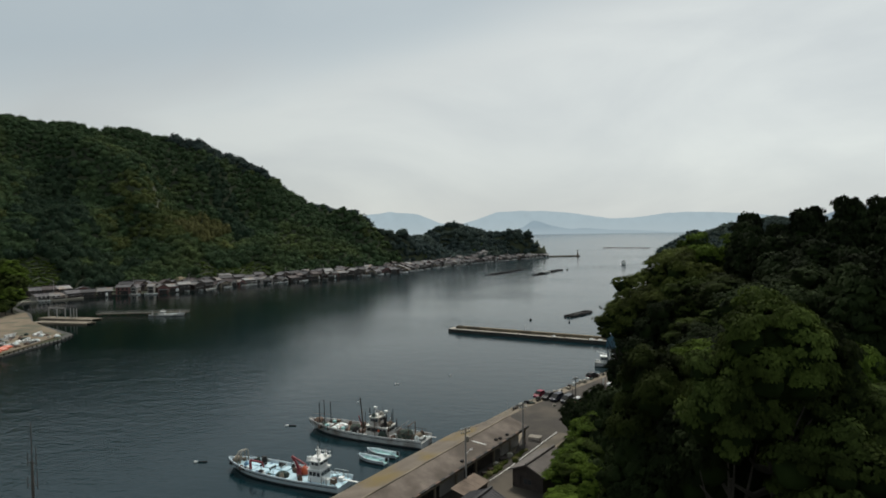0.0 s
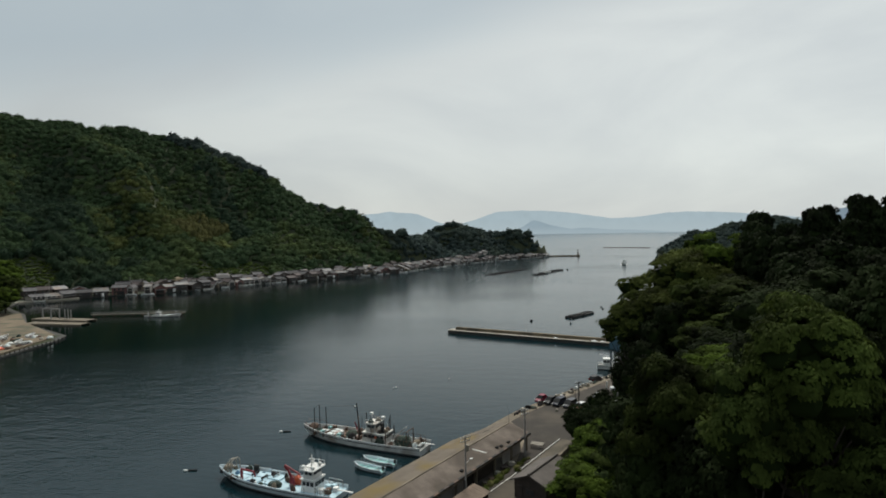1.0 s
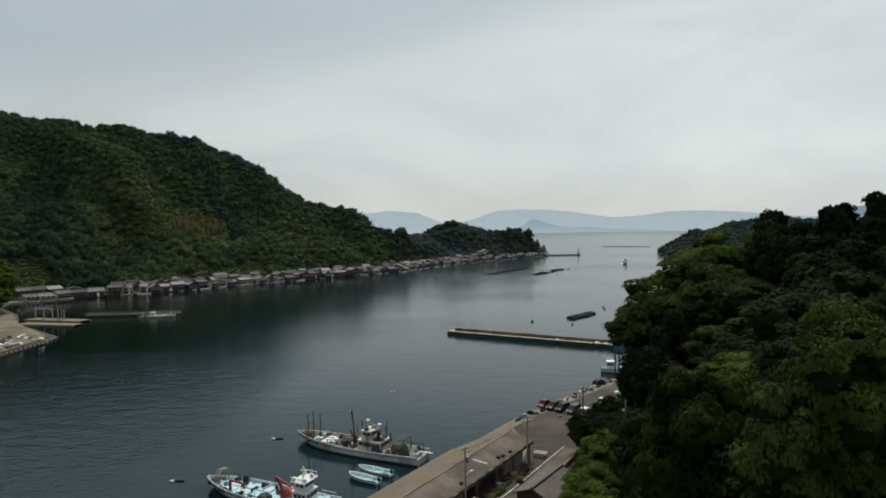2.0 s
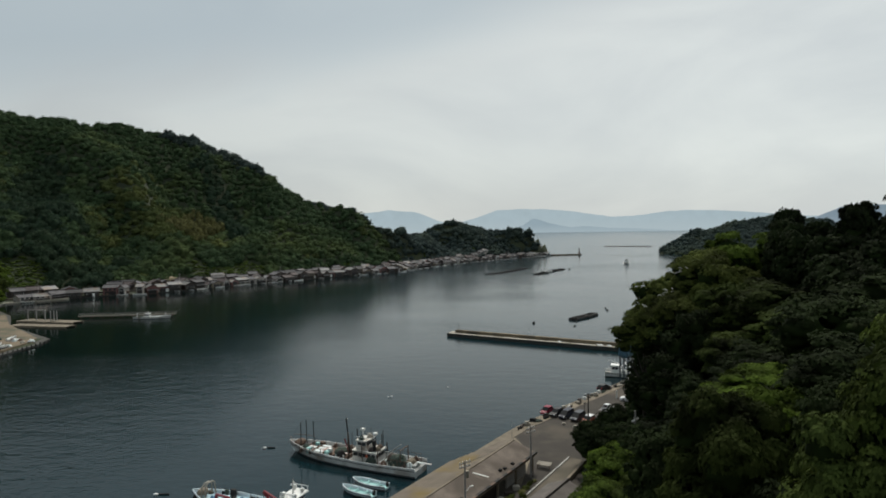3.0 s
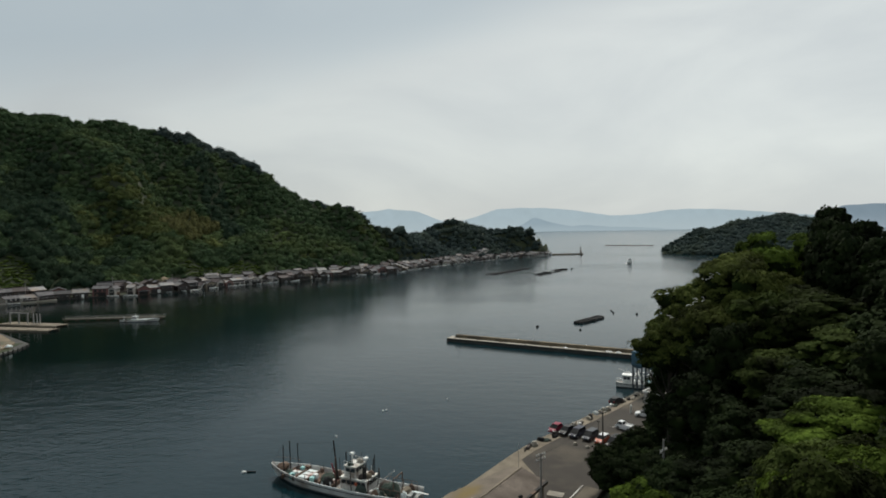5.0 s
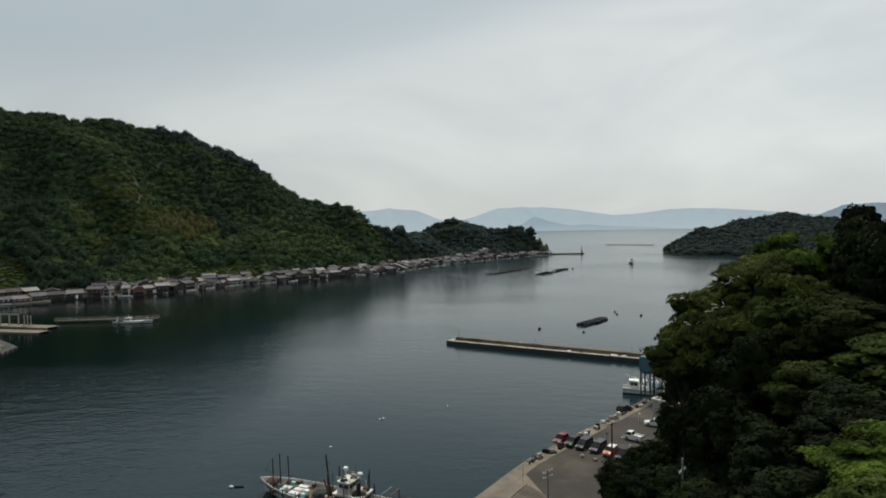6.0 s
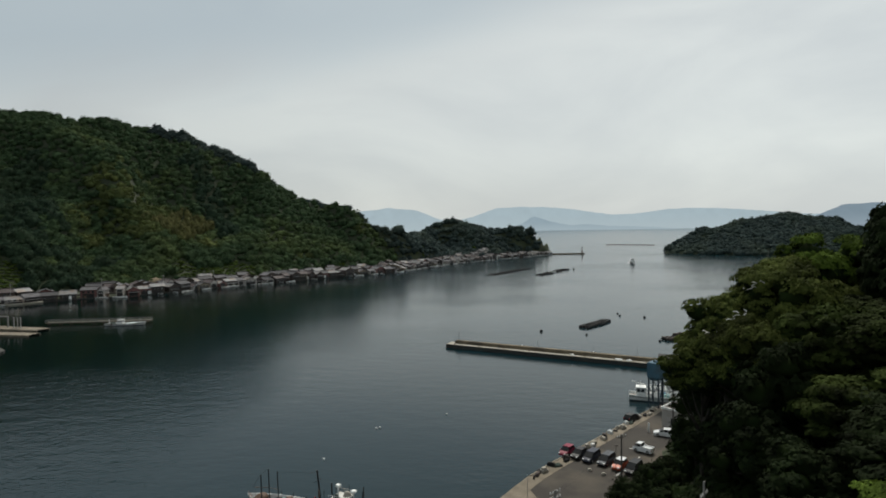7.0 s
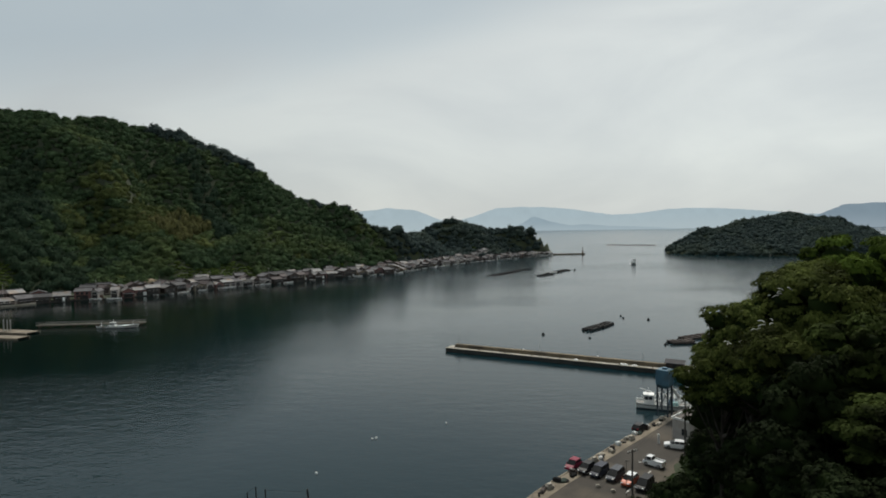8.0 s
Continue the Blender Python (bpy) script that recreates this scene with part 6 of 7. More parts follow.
# the older fishing boat, moored stern to the quay
b1 = thing("fishing_boat", heading(-23.0, 115.2, -0.933, 0.359), "large worn white fishing boat with tall masts and a cluttered deck", "fishing boat", "moored fishing boats")
LB = 27.6
boat_hull(b1, LB, 5.8, 1.45, 0.6, 0.95, "hull_white", "deck_grey")
for i, (x, m) in enumerate(((8.6, "hatch"), (6.2, "hatch"), (3.8, "rust"), (1.6, "hatch"))):
    box_part(b1, "hatch_cover", (x - 0.95, -1.6, 1.0, x + 0.95, 1.6, 1.45 + 0.03 * i), m, 0.06)
    for y in (-0.6, 0.6):
        box_part(b1, "hatch_batten", (x - 0.95, y - 0.06, 1.46, x + 0.95, y + 0.06, 1.54), "rust", 0)
for x in (-0.1, 2.6, 5.0, 7.4, 9.6):
    box_part(b1, "deck_beam", (x - 0.12, -2.5, 1.0, x + 0.12, 2.5, 1.62), "rust", 0.02)
    for y in (-2.45, 2.45):
        pole_part(b1, "stanchion", [(x, y, 1.0), (x, y, 2.25)], 0.06, "black")
# bow: windlass, twin posts, rail
for x, y, h in ((10.5, -0.85, 5.2), (10.5, 0.85, 5.0), (9.2, -1.3, 4.9)):
    pole_part(b1, "mast", [(x, y, 1.2), (x + 0.1, y * 0.95, h + 0.8)], 0.085, "black", 8)
pole_part(b1, "mast_wire", [(10.5, -0.85, 6.2), (10.5, 0.85, 5.9)], 0.025, "black", 4)
pole_part(b1, "mast_wire", [(10.5, 0.85, 6.1), (12.9, 0.1, 3.1)], 0.02, "black", 4)
pole_part(b1, "mast_wire", [(9.3, -1.24, 5.6), (1.05, 0, 7.3)], 0.015, "black", 4)
heap_part(b1, "windlass", (11.4, 0, 1.6), (0.9, 1.2, 0.9), "rust", 2)
heap_part(b1, "coiled_rope", (9.2, 0.9, 1.3), (0.8, 0.7, 0.7), "net", 3)
heap_part(b1, "coiled_rope", (9.0, -1.2, 1.3), (0.7, 0.6, 0.6), "timber", 4)
for s in (-1, 1):
    pole_part(b1, "bow_rail", [(9.5, s * 2.1, 2.5), (11.5, s * 1.7, 2.75), (13.2, s * 0.6, 2.9)], 0.04, "rust")
# main mast and derricks before the wheelhouse
pole_part(b1, "main_mast", [(0.3, 0, 1.0), (1.1, 0, 7.7)], 0.12, "black", 8)
pole_part(b1, "mast_spreader", [(0.95, -0.8, 6.3), (0.95, 0.8, 6.3)], 0.04, "black", 5)
pole_part(b1, "derrick", [(0.3, 0.4, 1.6), (0.9, 0.9, 4.3)], 0.12, "red", 8)
pole_part(b1, "derrick", [(-0.2, -1.6, 1.4), (-0.1, -1.7, 5.4)], 0.1, "black", 8)
pole_part(b1, "derrick", [(-0.4, 1.7, 1.4), (-0.4, 1.7, 5.8)], 0.1, "rust", 8)
heap_part(b1, "winch", (0.9, -1.0, 1.0), (0.8, 0.9, 1.5), "rust", 6)
heap_part(b1, "winch", (1.4, 1.2, 1.0), (0.9, 0.7, 1.3), "black", 7)
heap_part(b1, "folded_net", (2.2, 0.2, 1.45), (1.2, 1.5, 0.8), "net", 8)
# wheelhouse
wh = cabin(b1, "deckhouse", -6.0, -1.2, 3.4, 1.0, 2.8, "boat_rust")
cabin(b1, "wheelhouse", -3.9, -1.7, 2.6, 2.85, 4.5, "boat_rust")
for s in (-1, 1):
    pole_part(b1, "roof_rail", [(-1.6, s * 1.25, 5.2), (-4.0, s * 1.25, 5.2)], 0.03, "hull_white")
    for x in (-1.7, -2.4, -3.2, -3.9):
        pole_part(b1, "rail_post", [(x, s * 1.25, 4.55), (x, s * 1.25, 5.2)], 0.03, "hull_white", 5)
pole_part(b1, "radar_mast", [(-2.4, 0, 4.5), (-2.4, 0, 6.2)], 0.1, "hull_white", 8)
box_part(b1, "radar", (-2.75, -0.32, 6.0, -2.05, 0.32, 6.3), "paint_white", 0.1)
pole_part(b1, "funnel", [(-5.2, 0.9, 2.8), (-5.2, 0.9, 4.8)], 0.3, "black", 10)
pole_part(b1, "radar_mast", [(-4.6, -0.5, 2.8), (-4.6, -0.5, 5.3)], 0.09, "hull_white", 8)
g = Geo()
g.ball((-4.6, -0.5, 5.45), 0.45, 0.45, 0.26, 12)
part("radar_dome", g, "paint_white", b1, "white radar dome", True)
for x, y, z, r in ((-2.7, 0.9, 6.9, 0.03), (-3.4, -1.2, 6.2, 0.03), (-5.6, -1.5, 5.9, 0.07), (-5.9, 1.5, 5.7, 0.07), (-0.9, 1.2, 5.6, 0.05)):
    pole_part(b1, "aerial", [(x, y, 2.6), (x, y, z)], r, "black", 5)
for x in (-5.4, -4.2, -3.0, -1.8):
    for y in (-1.83, 1.8):
        g = Geo()
        g.tube((x, y, 2.2), (x, y + (0.03 if y > 0 else -0.03), 2.2), 0.28, n=12)
        part("life_ring" if x == -4.2 else "porthole", g, "orange" if x == -4.2 else "dark", wh)
for i, y in enumerate((-1.95, -2.1, 1.9)):
    heap_part(b1, "deck_gear", (-2.2 - i * 1.5, y, 1.0), (1.1, 0.4, 1.3), ("rust", "timber", "net")[i], 12 + i)
for k, (x, y) in enumerate(((-0.5, 1.9), (-1.2, -2.2), (-3.6, 2.2), (-4.8, -2.2), (-6.4, 1.9), (-6.6, -1.6), (-7.2, 0.4))):
    pole_part(b1, "spar", [(x, y, 1.0), (x + 0.25 * (k % 3 - 1), y * 0.92, 3.4 + 0.5 * (k % 4))], 0.08, ("black", "rust", "timber")[k % 3], 6)
for k, (x, y, z) in enumerate(((-5.3, -0.9, 2.85), (-5.6, 0.3, 2.85), (-4.7, 1.0, 2.85), (-2.6, 0.8, 4.55), (-3.4, -0.7, 4.55))):
    heap_part(b1, "deck_gear", (x, y, z), (0.55, 0.5, 0.7), ("rust", "concrete_old", "timber", "net", "concrete")[k], 50 + k)
for k, (x, y) in enumerate(((-7.4, 1.6), (-8.7, -0.2), (-9.0, 1.9), (-11.0, 1.2), (-12.0, 0.6), (-11.9, -1.8))):
    heap_part(b1, "deck_gear", (x, y, 0.98), (0.6, 0.5, 0.8 + 0.15 * (k % 3)), ("rust", "concrete", "net", "timber", "hatch", "rust")[k], 60 + k)
# aft: net drum and heaps
heap_part(b1, "folded_net", (-9.8, 0.6, 1.0), (1.7, 1.4, 1.9), "net", 21)
heap_part(b1, "folded_net", (-7.8, -1.1, 1.0), (1.1, 0.9, 1.2), "timber", 22)
heap_part(b1, "folded_net", (-11.6, -0.9, 1.0), (0.9, 1.1, 0.9), "concrete_old", 23)
for y in (-1.4, 1.4):
    pole_part(b1, "gantry_post", [(-10.6, y, 1.0), (-10.6, y, 3.9)], 0.09, "rust", 8)
pole_part(b1, "gantry_beam", [(-10.6, -1.4, 3.9), (-10.6, 1.4, 3.9)], 0.09, "rust", 8)
pole_part(b1, "boom", [(-7.0, 0.2, 2.0), (-9.4, -1.2, 4.0)], 0.08, "hull_white", 6)
pole_part(b1, "boom", [(-7.0, -0.6, 2.0), (-8.6, 1.2, 3.6)], 0.07, "hull_white", 6)
for x in (-8.0, -9.2, -10.4, -11.8, -12.8):
    for y in (-2.1, 2.1):
        pole_part(b1, "stanchion", [(x, y, 1.0), (x, y, 2.5)], 0.05, "rust", 5)
for y in (-2.1, 2.1):
    pole_part(b1, "stern_rail", [(-8.0, y, 2.5), (-12.8, y, 2.5)], 0.04, "rust", 5)
box_part(b1, "stern_box", (-13.2, -0.9, 1.0, -12.5, 0.9, 1.55), "deck_grey", 0.06)
box_part(b1, "gangplank", (-15.6, -0.5, 1.72, -12.9, -0.15, 1.8), "hatch", 0.02)
# white fish boxes, floats and hoses about the deck
rng = random.Random(91)
for k in range(16):
    x, y = rng.uniform(-12.2, -6.6) if k % 2 else rng.uniform(1.0, 9.6), rng.uniform(-2.0, 2.0)
    w, h = rng.uniform(0.2, 0.45), rng.uniform(0.3, 0.75)
    box_part(b1, "fish_box", (x - w, y - w * 0.8, 1.0, x + w, y + w * 0.8, 1.0 + h + (0.45 if x > 0 else 0)), ("paint_white", "hatch", "teal", "concrete", "rust", "black")[k % 6], 0.04)
for k in range(7):
    x = -0.8 - 0.8 * k
    pole_part(b1, "deckhouse_pipe", [(x, -1.76, 1.0), (x, -1.8, 2.9 + 0.5 * (k % 3))], 0.05, ("black", "rust", "paint_white")[k % 3], 5)

# the newer boat with the pale blue deck
b2 = thing("fishing_boat", heading(-32.8, 95.1, -0.939, 0.344), "white fishing boat with a pale blue deck and red crane", "fishing boat", "moored fishing boats")
boat_hull(b2, 24.2, 5.6, 1.2, 0.55, 0.85, "hull_pale", "deck_blue")
for x in (6.4, 3.6, 0.8):
    for y in (-0.9, 0.9):
        box_part(b2, "hatch_cover", (x - 1.1, y - 0.75, 0.88, x + 1.1, y + 0.75, 1.14), "deck_blue", 0.05)
for x, h in ((9.3, 2.9), (8.6, 3.1)):
    pole_part(b2, "bow_arch", [(x, -1.1, 1.4), (x, -0.9, h), (x, -0.4, h + 0.4), (x, 0.4, h + 0.4), (x, 0.9, h), (x, 1.1, 1.4)], 0.13, "concrete", 8)
heap_part(b2, "windlass", (10.2, 0, 1.5), (0.8, 0.9, 0.8), "concrete_old", 31)
pole_part(b2, "crane_post", [(5.8, 1.6, 0.9), (5.8, 1.6, 2.7)], 0.22, "red", 10)
pole_part(b2, "crane_jib", [(5.8, 1.6, 2.7), (3.0, 1.9, 2.8)], 0.18, "red", 8)
pole_part(b2, "crane_jib", [(3.0, 1.9, 2.8), (2.7, 1.9, 2.0)], 0.12, "red", 8)
box_part(b2, "net_hauler", (5.0, -1.7, 0.9, 5.9, -1.2, 2.3), "black", 0.06)
for x, y in ((4.6, -0.2), (2.2, 0.3), (1.2, -1.2)):
    pole_part(b2, "roller", [(x, y - 0.7, 1.5), (x, y + 0.7, 1.5)], 0.16, "black", 8)
    pole_part(b2, "roller_leg", [(x, y - 0.6, 0.9), (x, y - 0.6, 1.5)], 0.07, "black", 6)
    pole_part(b2, "roller_leg", [(x, y + 0.6, 0.9), (x, y + 0.6, 1.5)], 0.07, "black", 6)
for k, (x, y) in enumerate(((10.9, 0.6), (9.6, -1.2), (7.6, 1.9), (7.2, -1.9), (4.0, 2.1), (-0.4, -2.0), (-1.2, 2.0), (-4.6, 1.8), (-4.9, -1.7), (8.0, 0.2))):
    heap_part(b2, "deck_gear", (x, y, 0.92), (0.45, 0.4, 0.5 + 0.15 * (k % 4)), ("black", "concrete_old", "rust", "net", "blue")[k % 5], 80 + k)
# big hauling crane amidships
g = Geo()
g.tube((-3.3, 0.3, 0.9), (-3.3, 0.3, 2.3), 0.42, 0.38, 12)
part("crane_post", g, "red", b2)
pole_part(b2, "crane_jib", [(-3.3, 0.3, 2.2), (-2.1, 0.5, 4.1)], 0.24, "red", 8)
pole_part(b2, "crane_jib", [(-2.1, 0.5, 4.1), (-4.8, 0.2, 2.9)], 0.17, "red", 8)
pole_part(b2, "crane_ram", [(-3.0, 0.6, 2.3), (-2.6, 0.7, 3.4)], 0.08, "paint_white", 6)
heap_part(b2, "hauling_gear", (-3.7, -0.8, 0.9), (0.8, 0.6, 1.2), "orange", 33)
heap_part(b2, "hauling_gear", (-2.0, -1.2, 0.9), (1.1, 0.8, 0.9), "rust", 34)
heap_part(b2, "folded_net", (-0.8, 1.4, 0.9), (1.2, 0.9, 0.8), "net", 35)
cabin(b2, "deckhouse", -8.4, -5.8, 2.8, 0.9, 2.8, "paint_white")
cabin(b2, "wheelhouse", -8.0, -6.1, 2.4, 2.85, 4.2, "paint_white")
box_part(b2, "bridge_wing", (-8.4, -1.7, 4.25, -5.8, 1.7, 4.42), "paint_white", 0.05)
for s in (-1, 1):
    pole_part(b2, "bridge_rail", [(-8.3, s * 1.6, 5.0), (-5.9, s * 1.6, 5.0)], 0.05, "paint_white")
    for x in (-8.2, -7.1, -6.0):
        pole_part(b2, "rail_post", [(x, s * 1.6, 4.4), (x, s * 1.6, 5.0)], 0.05, "paint_white", 5)
for x, y in ((-6.2, -1.2), (-6.2, 1.2), (-7.8, -0.9), (-7.9, 1.0)):
    g = Geo()
    g.ball((x, y, 4.7), 0.34, 0.34, 0.3)
    part("searchlight", g, "paint_white", b2, smooth=True)
pole_part(b2, "radar_mast", [(-7.0, 0, 4.4), (-7.0, 0, 6.2)], 0.09, "paint_white", 8)
box_part(b2, "radar", (-7.5, -0.12, 5.5, -6.5, 0.12, 5.7), "paint_white", 0.04)
for x, y, z in ((-7.3, 0.6, 6.6), (-6.4, -0.7, 6.2), (-8.0, -0.6, 5.9)):
    pole_part(b2, "aerial", [(x, y, 4.4), (x, y, z)], 0.035, "concrete_old", 5)
for x in (-8.9, -9.8, -10.6, -11.4):
    for y in (-1.9, 1.9):
        pole_part(b2, "stanchion", [(x, y, 0.9), (x, y, 2.2)], 0.06, "concrete_old", 5)
for y in (-1.9, 1.9):
    pole_part(b2, "stern_rail", [(-8.9, y, 2.2), (-11.4, y, 2.2)], 0.05, "paint_white", 5)
for i, (x, y) in enumerate(((-9.3, 0.8), (-9.6, -0.7), (-10.4, 0.6), (-11.0, -0.6), (-10.3, -1.2))):
    box_part(b2, "deck_box", (x - 0.4, y - 0.4, 0.88, x + 0.4, y + 0.4, 1.6 + 0.1 * (i % 3)), ("paint_white", "deck_blue", "rust")[i % 3], 0.05)
box_part(b2, "gangplank", (-14.4, -0.3, 1.45, -11.6, 0.05, 1.53), "paint_white", 0.02)
rng = random.Random(92)
for k in range(14):
    x, y = rng.uniform(-1.6, 9.8), rng.choice((-1, 1)) * rng.uniform(1.5, 2.1)
    w, h = rng.uniform(0.15, 0.4), rng.uniform(0.25, 0.8)
    box_part(b2, "fish_box", (x - w, y - w * 0.7, 0.9, x + w, y + w * 0.7, 0.9 + h), ("black", "blue", "paint_white", "net", "rubber")[k % 5], 0.04)
for k in range(9):
    x = 10.4 - 2.5 * k
    for y in (-1.95, 1.95):
        pole_part(b2, "rail_post", [(x, y * (0.72 if x > 8 else 1.18), 1.2), (x, y * (0.72 if x > 8 else 1.18), 1.95)], 0.045, "black", 5)


def skiff(m, L, B, hull_mat, deck_mat, label, group, extras=True, free=0.6):
    """A small open boat."""
    o = thing("small_boat", m, label, "boat", group)
    boat_hull(o, L, B, free, 0.35, 0.2, hull_mat, deck_mat, steps=10)
    for x in (-L * 0.22, L * 0.08, L * 0.28):
        box_part(o, "thwart", (x - 0.14, -B * 0.42, 0.45, x + 0.14, B * 0.42, 0.52), deck_mat, 0.01)
    if extras:
        box_part(o, "outboard_motor", (-L / 2 - 0.25, -0.2, 0.5, -L / 2 + 0.15, 0.2, 1.15), "black", 0.06)
        heap_part(o, "coiled_rope", (-L * 0.34, 0.2, 0.22), (0.4, 0.35, 0.3), "net", int(L * 10))
    return o


skiff(heading(-19.2, 102.4, -0.904, 0.428), 6.0, 1.9, "hull_pale", "teal", "small pale turquoise open boat moored by the quay", "turquoise dinghies")
skiff(heading(-17.9, 105.3, -0.935, 0.355), 6.4, 2.0, "hull_pale", "teal", "small pale turquoise open boat moored by the fishing boat", "turquoise dinghies")

# white work boat beyond the ice tower
b3 = thing("work_boat", heading(42.0, 175.6, 0.97, -0.24), "white work boat with pipe gantries and a low wheelhouse", "boat")
boat_hull(b3, 16.0, 4.6, 1.2, 0.7, 0.8, "paint_white", "deck_grey")
cabin(b3, "wheelhouse", -6.4, -4.2, 2.4, 0.85, 3.0, "paint_white")
pole_part(b3, "mast", [(-5.4, 0, 3.1), (-5.4, 0, 4.6)], 0.06, "paint_white")
for x in (4.0, 1.2, -1.8):
    pole_part(b3, "gantry", [(x, -2.0, 0.9), (x - 0.6, -1.6, 3.4), (x - 0.8, -0.9, 3.8), (x - 0.8, 0.9, 3.8), (x - 0.6, 1.6, 3.4), (x, 2.0, 0.9)], 0.13, "paint_white", 8)
    pole_part(b3, "derrick", [(x - 0.7, 0.8, 3.7), (x - 2.2, 1.2, 2.0), (x - 2.4, 1.2, 1.0)], 0.12, "paint_white", 8)
for s in (-1, 1):
    pole_part(b3, "hand_rail", [(7.0, s * 1.0, 2.4), (2.0, s * 2.1, 1.9), (-7.0, s * 1.9, 1.8)], 0.05, "paint_white")
for i, (x, y) in enumerate(((-0.4, 0.5), (-3.0, -0.6), (-5.8, 0.4), (0.4, -1.0))):
    box_part(b3, "deck_box", (x - 0.6, y - 0.5, 0.85, x + 0.6, y + 0.5, 1.8), ("blue", "paint_white", "rust", "teal")[i], 0.05)
for x in (0.2, -3.1):
    pole_part(b3, "awning_frame", [(x, -2.0, 1.0), (x, -2.0, 3.0), (x, 2.0, 3.0), (x, 2.0, 1.0)], 0.09, "paint_white", 6)
pole_part(b3, "boom", [(-1.6, 0, 3.6), (2.2, 0.4, 4.9)], 0.1, "paint_white", 8)
pole_part(b3, "boom", [(-4.6, 0, 3.6), (-7.4, -0.6, 4.4)], 0.1, "paint_white", 8)
skiff(heading(46.0, 180.6, -0.9, 0.4), 10.0, 2.8, "paint_white", "deck_grey", "white open boat lying alongside the work boat", "boats by the slipway", free=1.0)
skiff(heading(50.0, 181.0, -0.8, 0.6), 8.0, 2.2, "paint_white", "deck_grey", "white open boat moored behind the work boat", "boats by the slipway")
skiff(heading(56.0, 186.0, -0.8, 0.6), 8.0, 2.2, "paint_white", "deck_blue", "white open boat with a pale blue deck near the slipway", "boats by the slipway")
sl = thing("net_shed", heading(*bwp(71.8, 1.9, 0)[:2], bd.x, bd.y, 1.25), "small dark shed standing on the breakwater's walkway", "shed")
box_part(sl, "wall", (-2.3, -1.5, 0, 2.3, 1.5, 2.0), "timber", 0)
box_part(sl, "door", (-0.5, -1.56, 0, 0.5, -1.49, 1.8), "dark", 0)
part("roof", gable_roof(3.0, 4.6, 2.0, 0.7, 0.3, 0.12), "tile", sl).matrix_local = pose(0, 0, 0, 0, 0, 90)
g = Geo()
g.box(-6, -5, -3, 16, 6, 1.2)
ob = tagged(new("breakwater_root", g.mesh("breakwater_root", M["concrete_old"])), "concrete platform where the breakwater meets the shore", "platform", kind="structure")
ob.matrix_world = heading(60, 193, 0.9, -0.43, 0)

# passenger boat under way far out
fb = thing("passenger_boat", heading(155, 657, -0.12, -0.99), "small white passenger boat with a dark cabin on the bay", "boat")
boat_hull(fb, 14, 4.8, 1.4, 0.8, 1.0, "paint_white", "deck_grey")
cabin(fb, "deckhouse", -4.5, 3.6, 3.8, 1.0, 3.2, "paint_white", False)
cabin(fb, "wheelhouse", 0.6, 3.2, 3.0, 3.25, 5.2, "paint_white")
pole_part(fb, "mast", [(0, 0, 5.2), (0, 0, 7.0)], 0.08, "black")
for sx in (-1, 1):
    g = Geo()
    pts = [(-7, sx * 1.6, 0.03), (-15, sx * 3.4, 0.03), (-15, sx * 4.0, 0.03), (3, sx * 2.5, 0.03)]
    g.add(pts, [(0, 1, 2, 3) if sx < 0 else (3, 2, 1, 0)])
    part("bow_wave", g, "paint_white", fb, "white foam of the wake")


# ---- rafts, buoys, far structures on the water ----
def raft(x0, y0, x1, y1, width, label, bays, mat="black", group="fish farm rafts"):
    """A floating frame of beams on floats with nets."""
    a, b = Vector((x0, y0)), Vector((x1, y1))
    d = (b - a)
    o = thing("raft", heading(*((a + b) / 2), d.x, d.y), label, "raft", group)
    L, w = d.length / 2, width / 2
    for y in (-w, 0, w):
        g = Geo()
        g.box(-L, y - 0.3, 0.1, L, y + 0.3, 0.8)
        part("beam", g, mat, o)
    for i in range(bays + 1):
        x = -L + 2 * L * i / bays
        g = Geo()
        g.box(x - 0.25, -w, 0.8, x + 0.25, w, 1.0)
        part("crossbeam", g, mat, o)
        for y in (-w * 0.9, w * 0.9):
            g = Geo()
            g.tube((x, y - 0.5, 0.0), (x, y + 0.5, 0.0), 0.4, n=8)
            part("float", g, "black", o)
    g = Geo()
    g.add([(-L, -w, 0.2), (L, -w, 0.2), (L, w, 0.2), (-L, w, 0.2)], [(0, 1, 2, 3)])
    part("net", g, "rubber", o, "black net cover")
    return o


raft(40.2, 274.8, 46.6, 283.2, 3.6, "dark floating fish farm raft covered with nets", 5)
raft(46.4, 282.0, 52.2, 290.8, 3.6, "dark floating fish farm raft beside its twin", 5)
for i, (a, b) in enumerate((((8.0, 531), (19, 552)), ((18, 552), (31, 574)), ((30, 576), (42.5, 598)))):
    raft(*a, *b, 5.5, "long dark fish farm raft far out on the bay", 6)
for i, (a, b) in enumerate((((47, 525), (57, 541)), ((55, 544), (67, 564)), ((66, 567), (77, 584)))):
    raft(*a, *b, 5.5, "long dark fish farm raft far out on the bay", 6)
raft(64.5, 249.5, 72, 251.5, 4.0, "dark timber raft close to the shore", 4, "timber")
raft(71, 256, 82, 263, 4.0, "dark timber raft close to the shore", 4, "timber")
skiff(heading(60.5, 548, 0.7, 0.7), 9.0, 2.8, "paint_white", "deck_grey", "small white boat lying beside the fish farm raft", "boats by the rafts", free=1.2)
raft(246, 1219, 326, 1176, 4.0, "very long low brown floating barrier far out at sea", 16, "rust", "sea barriers")


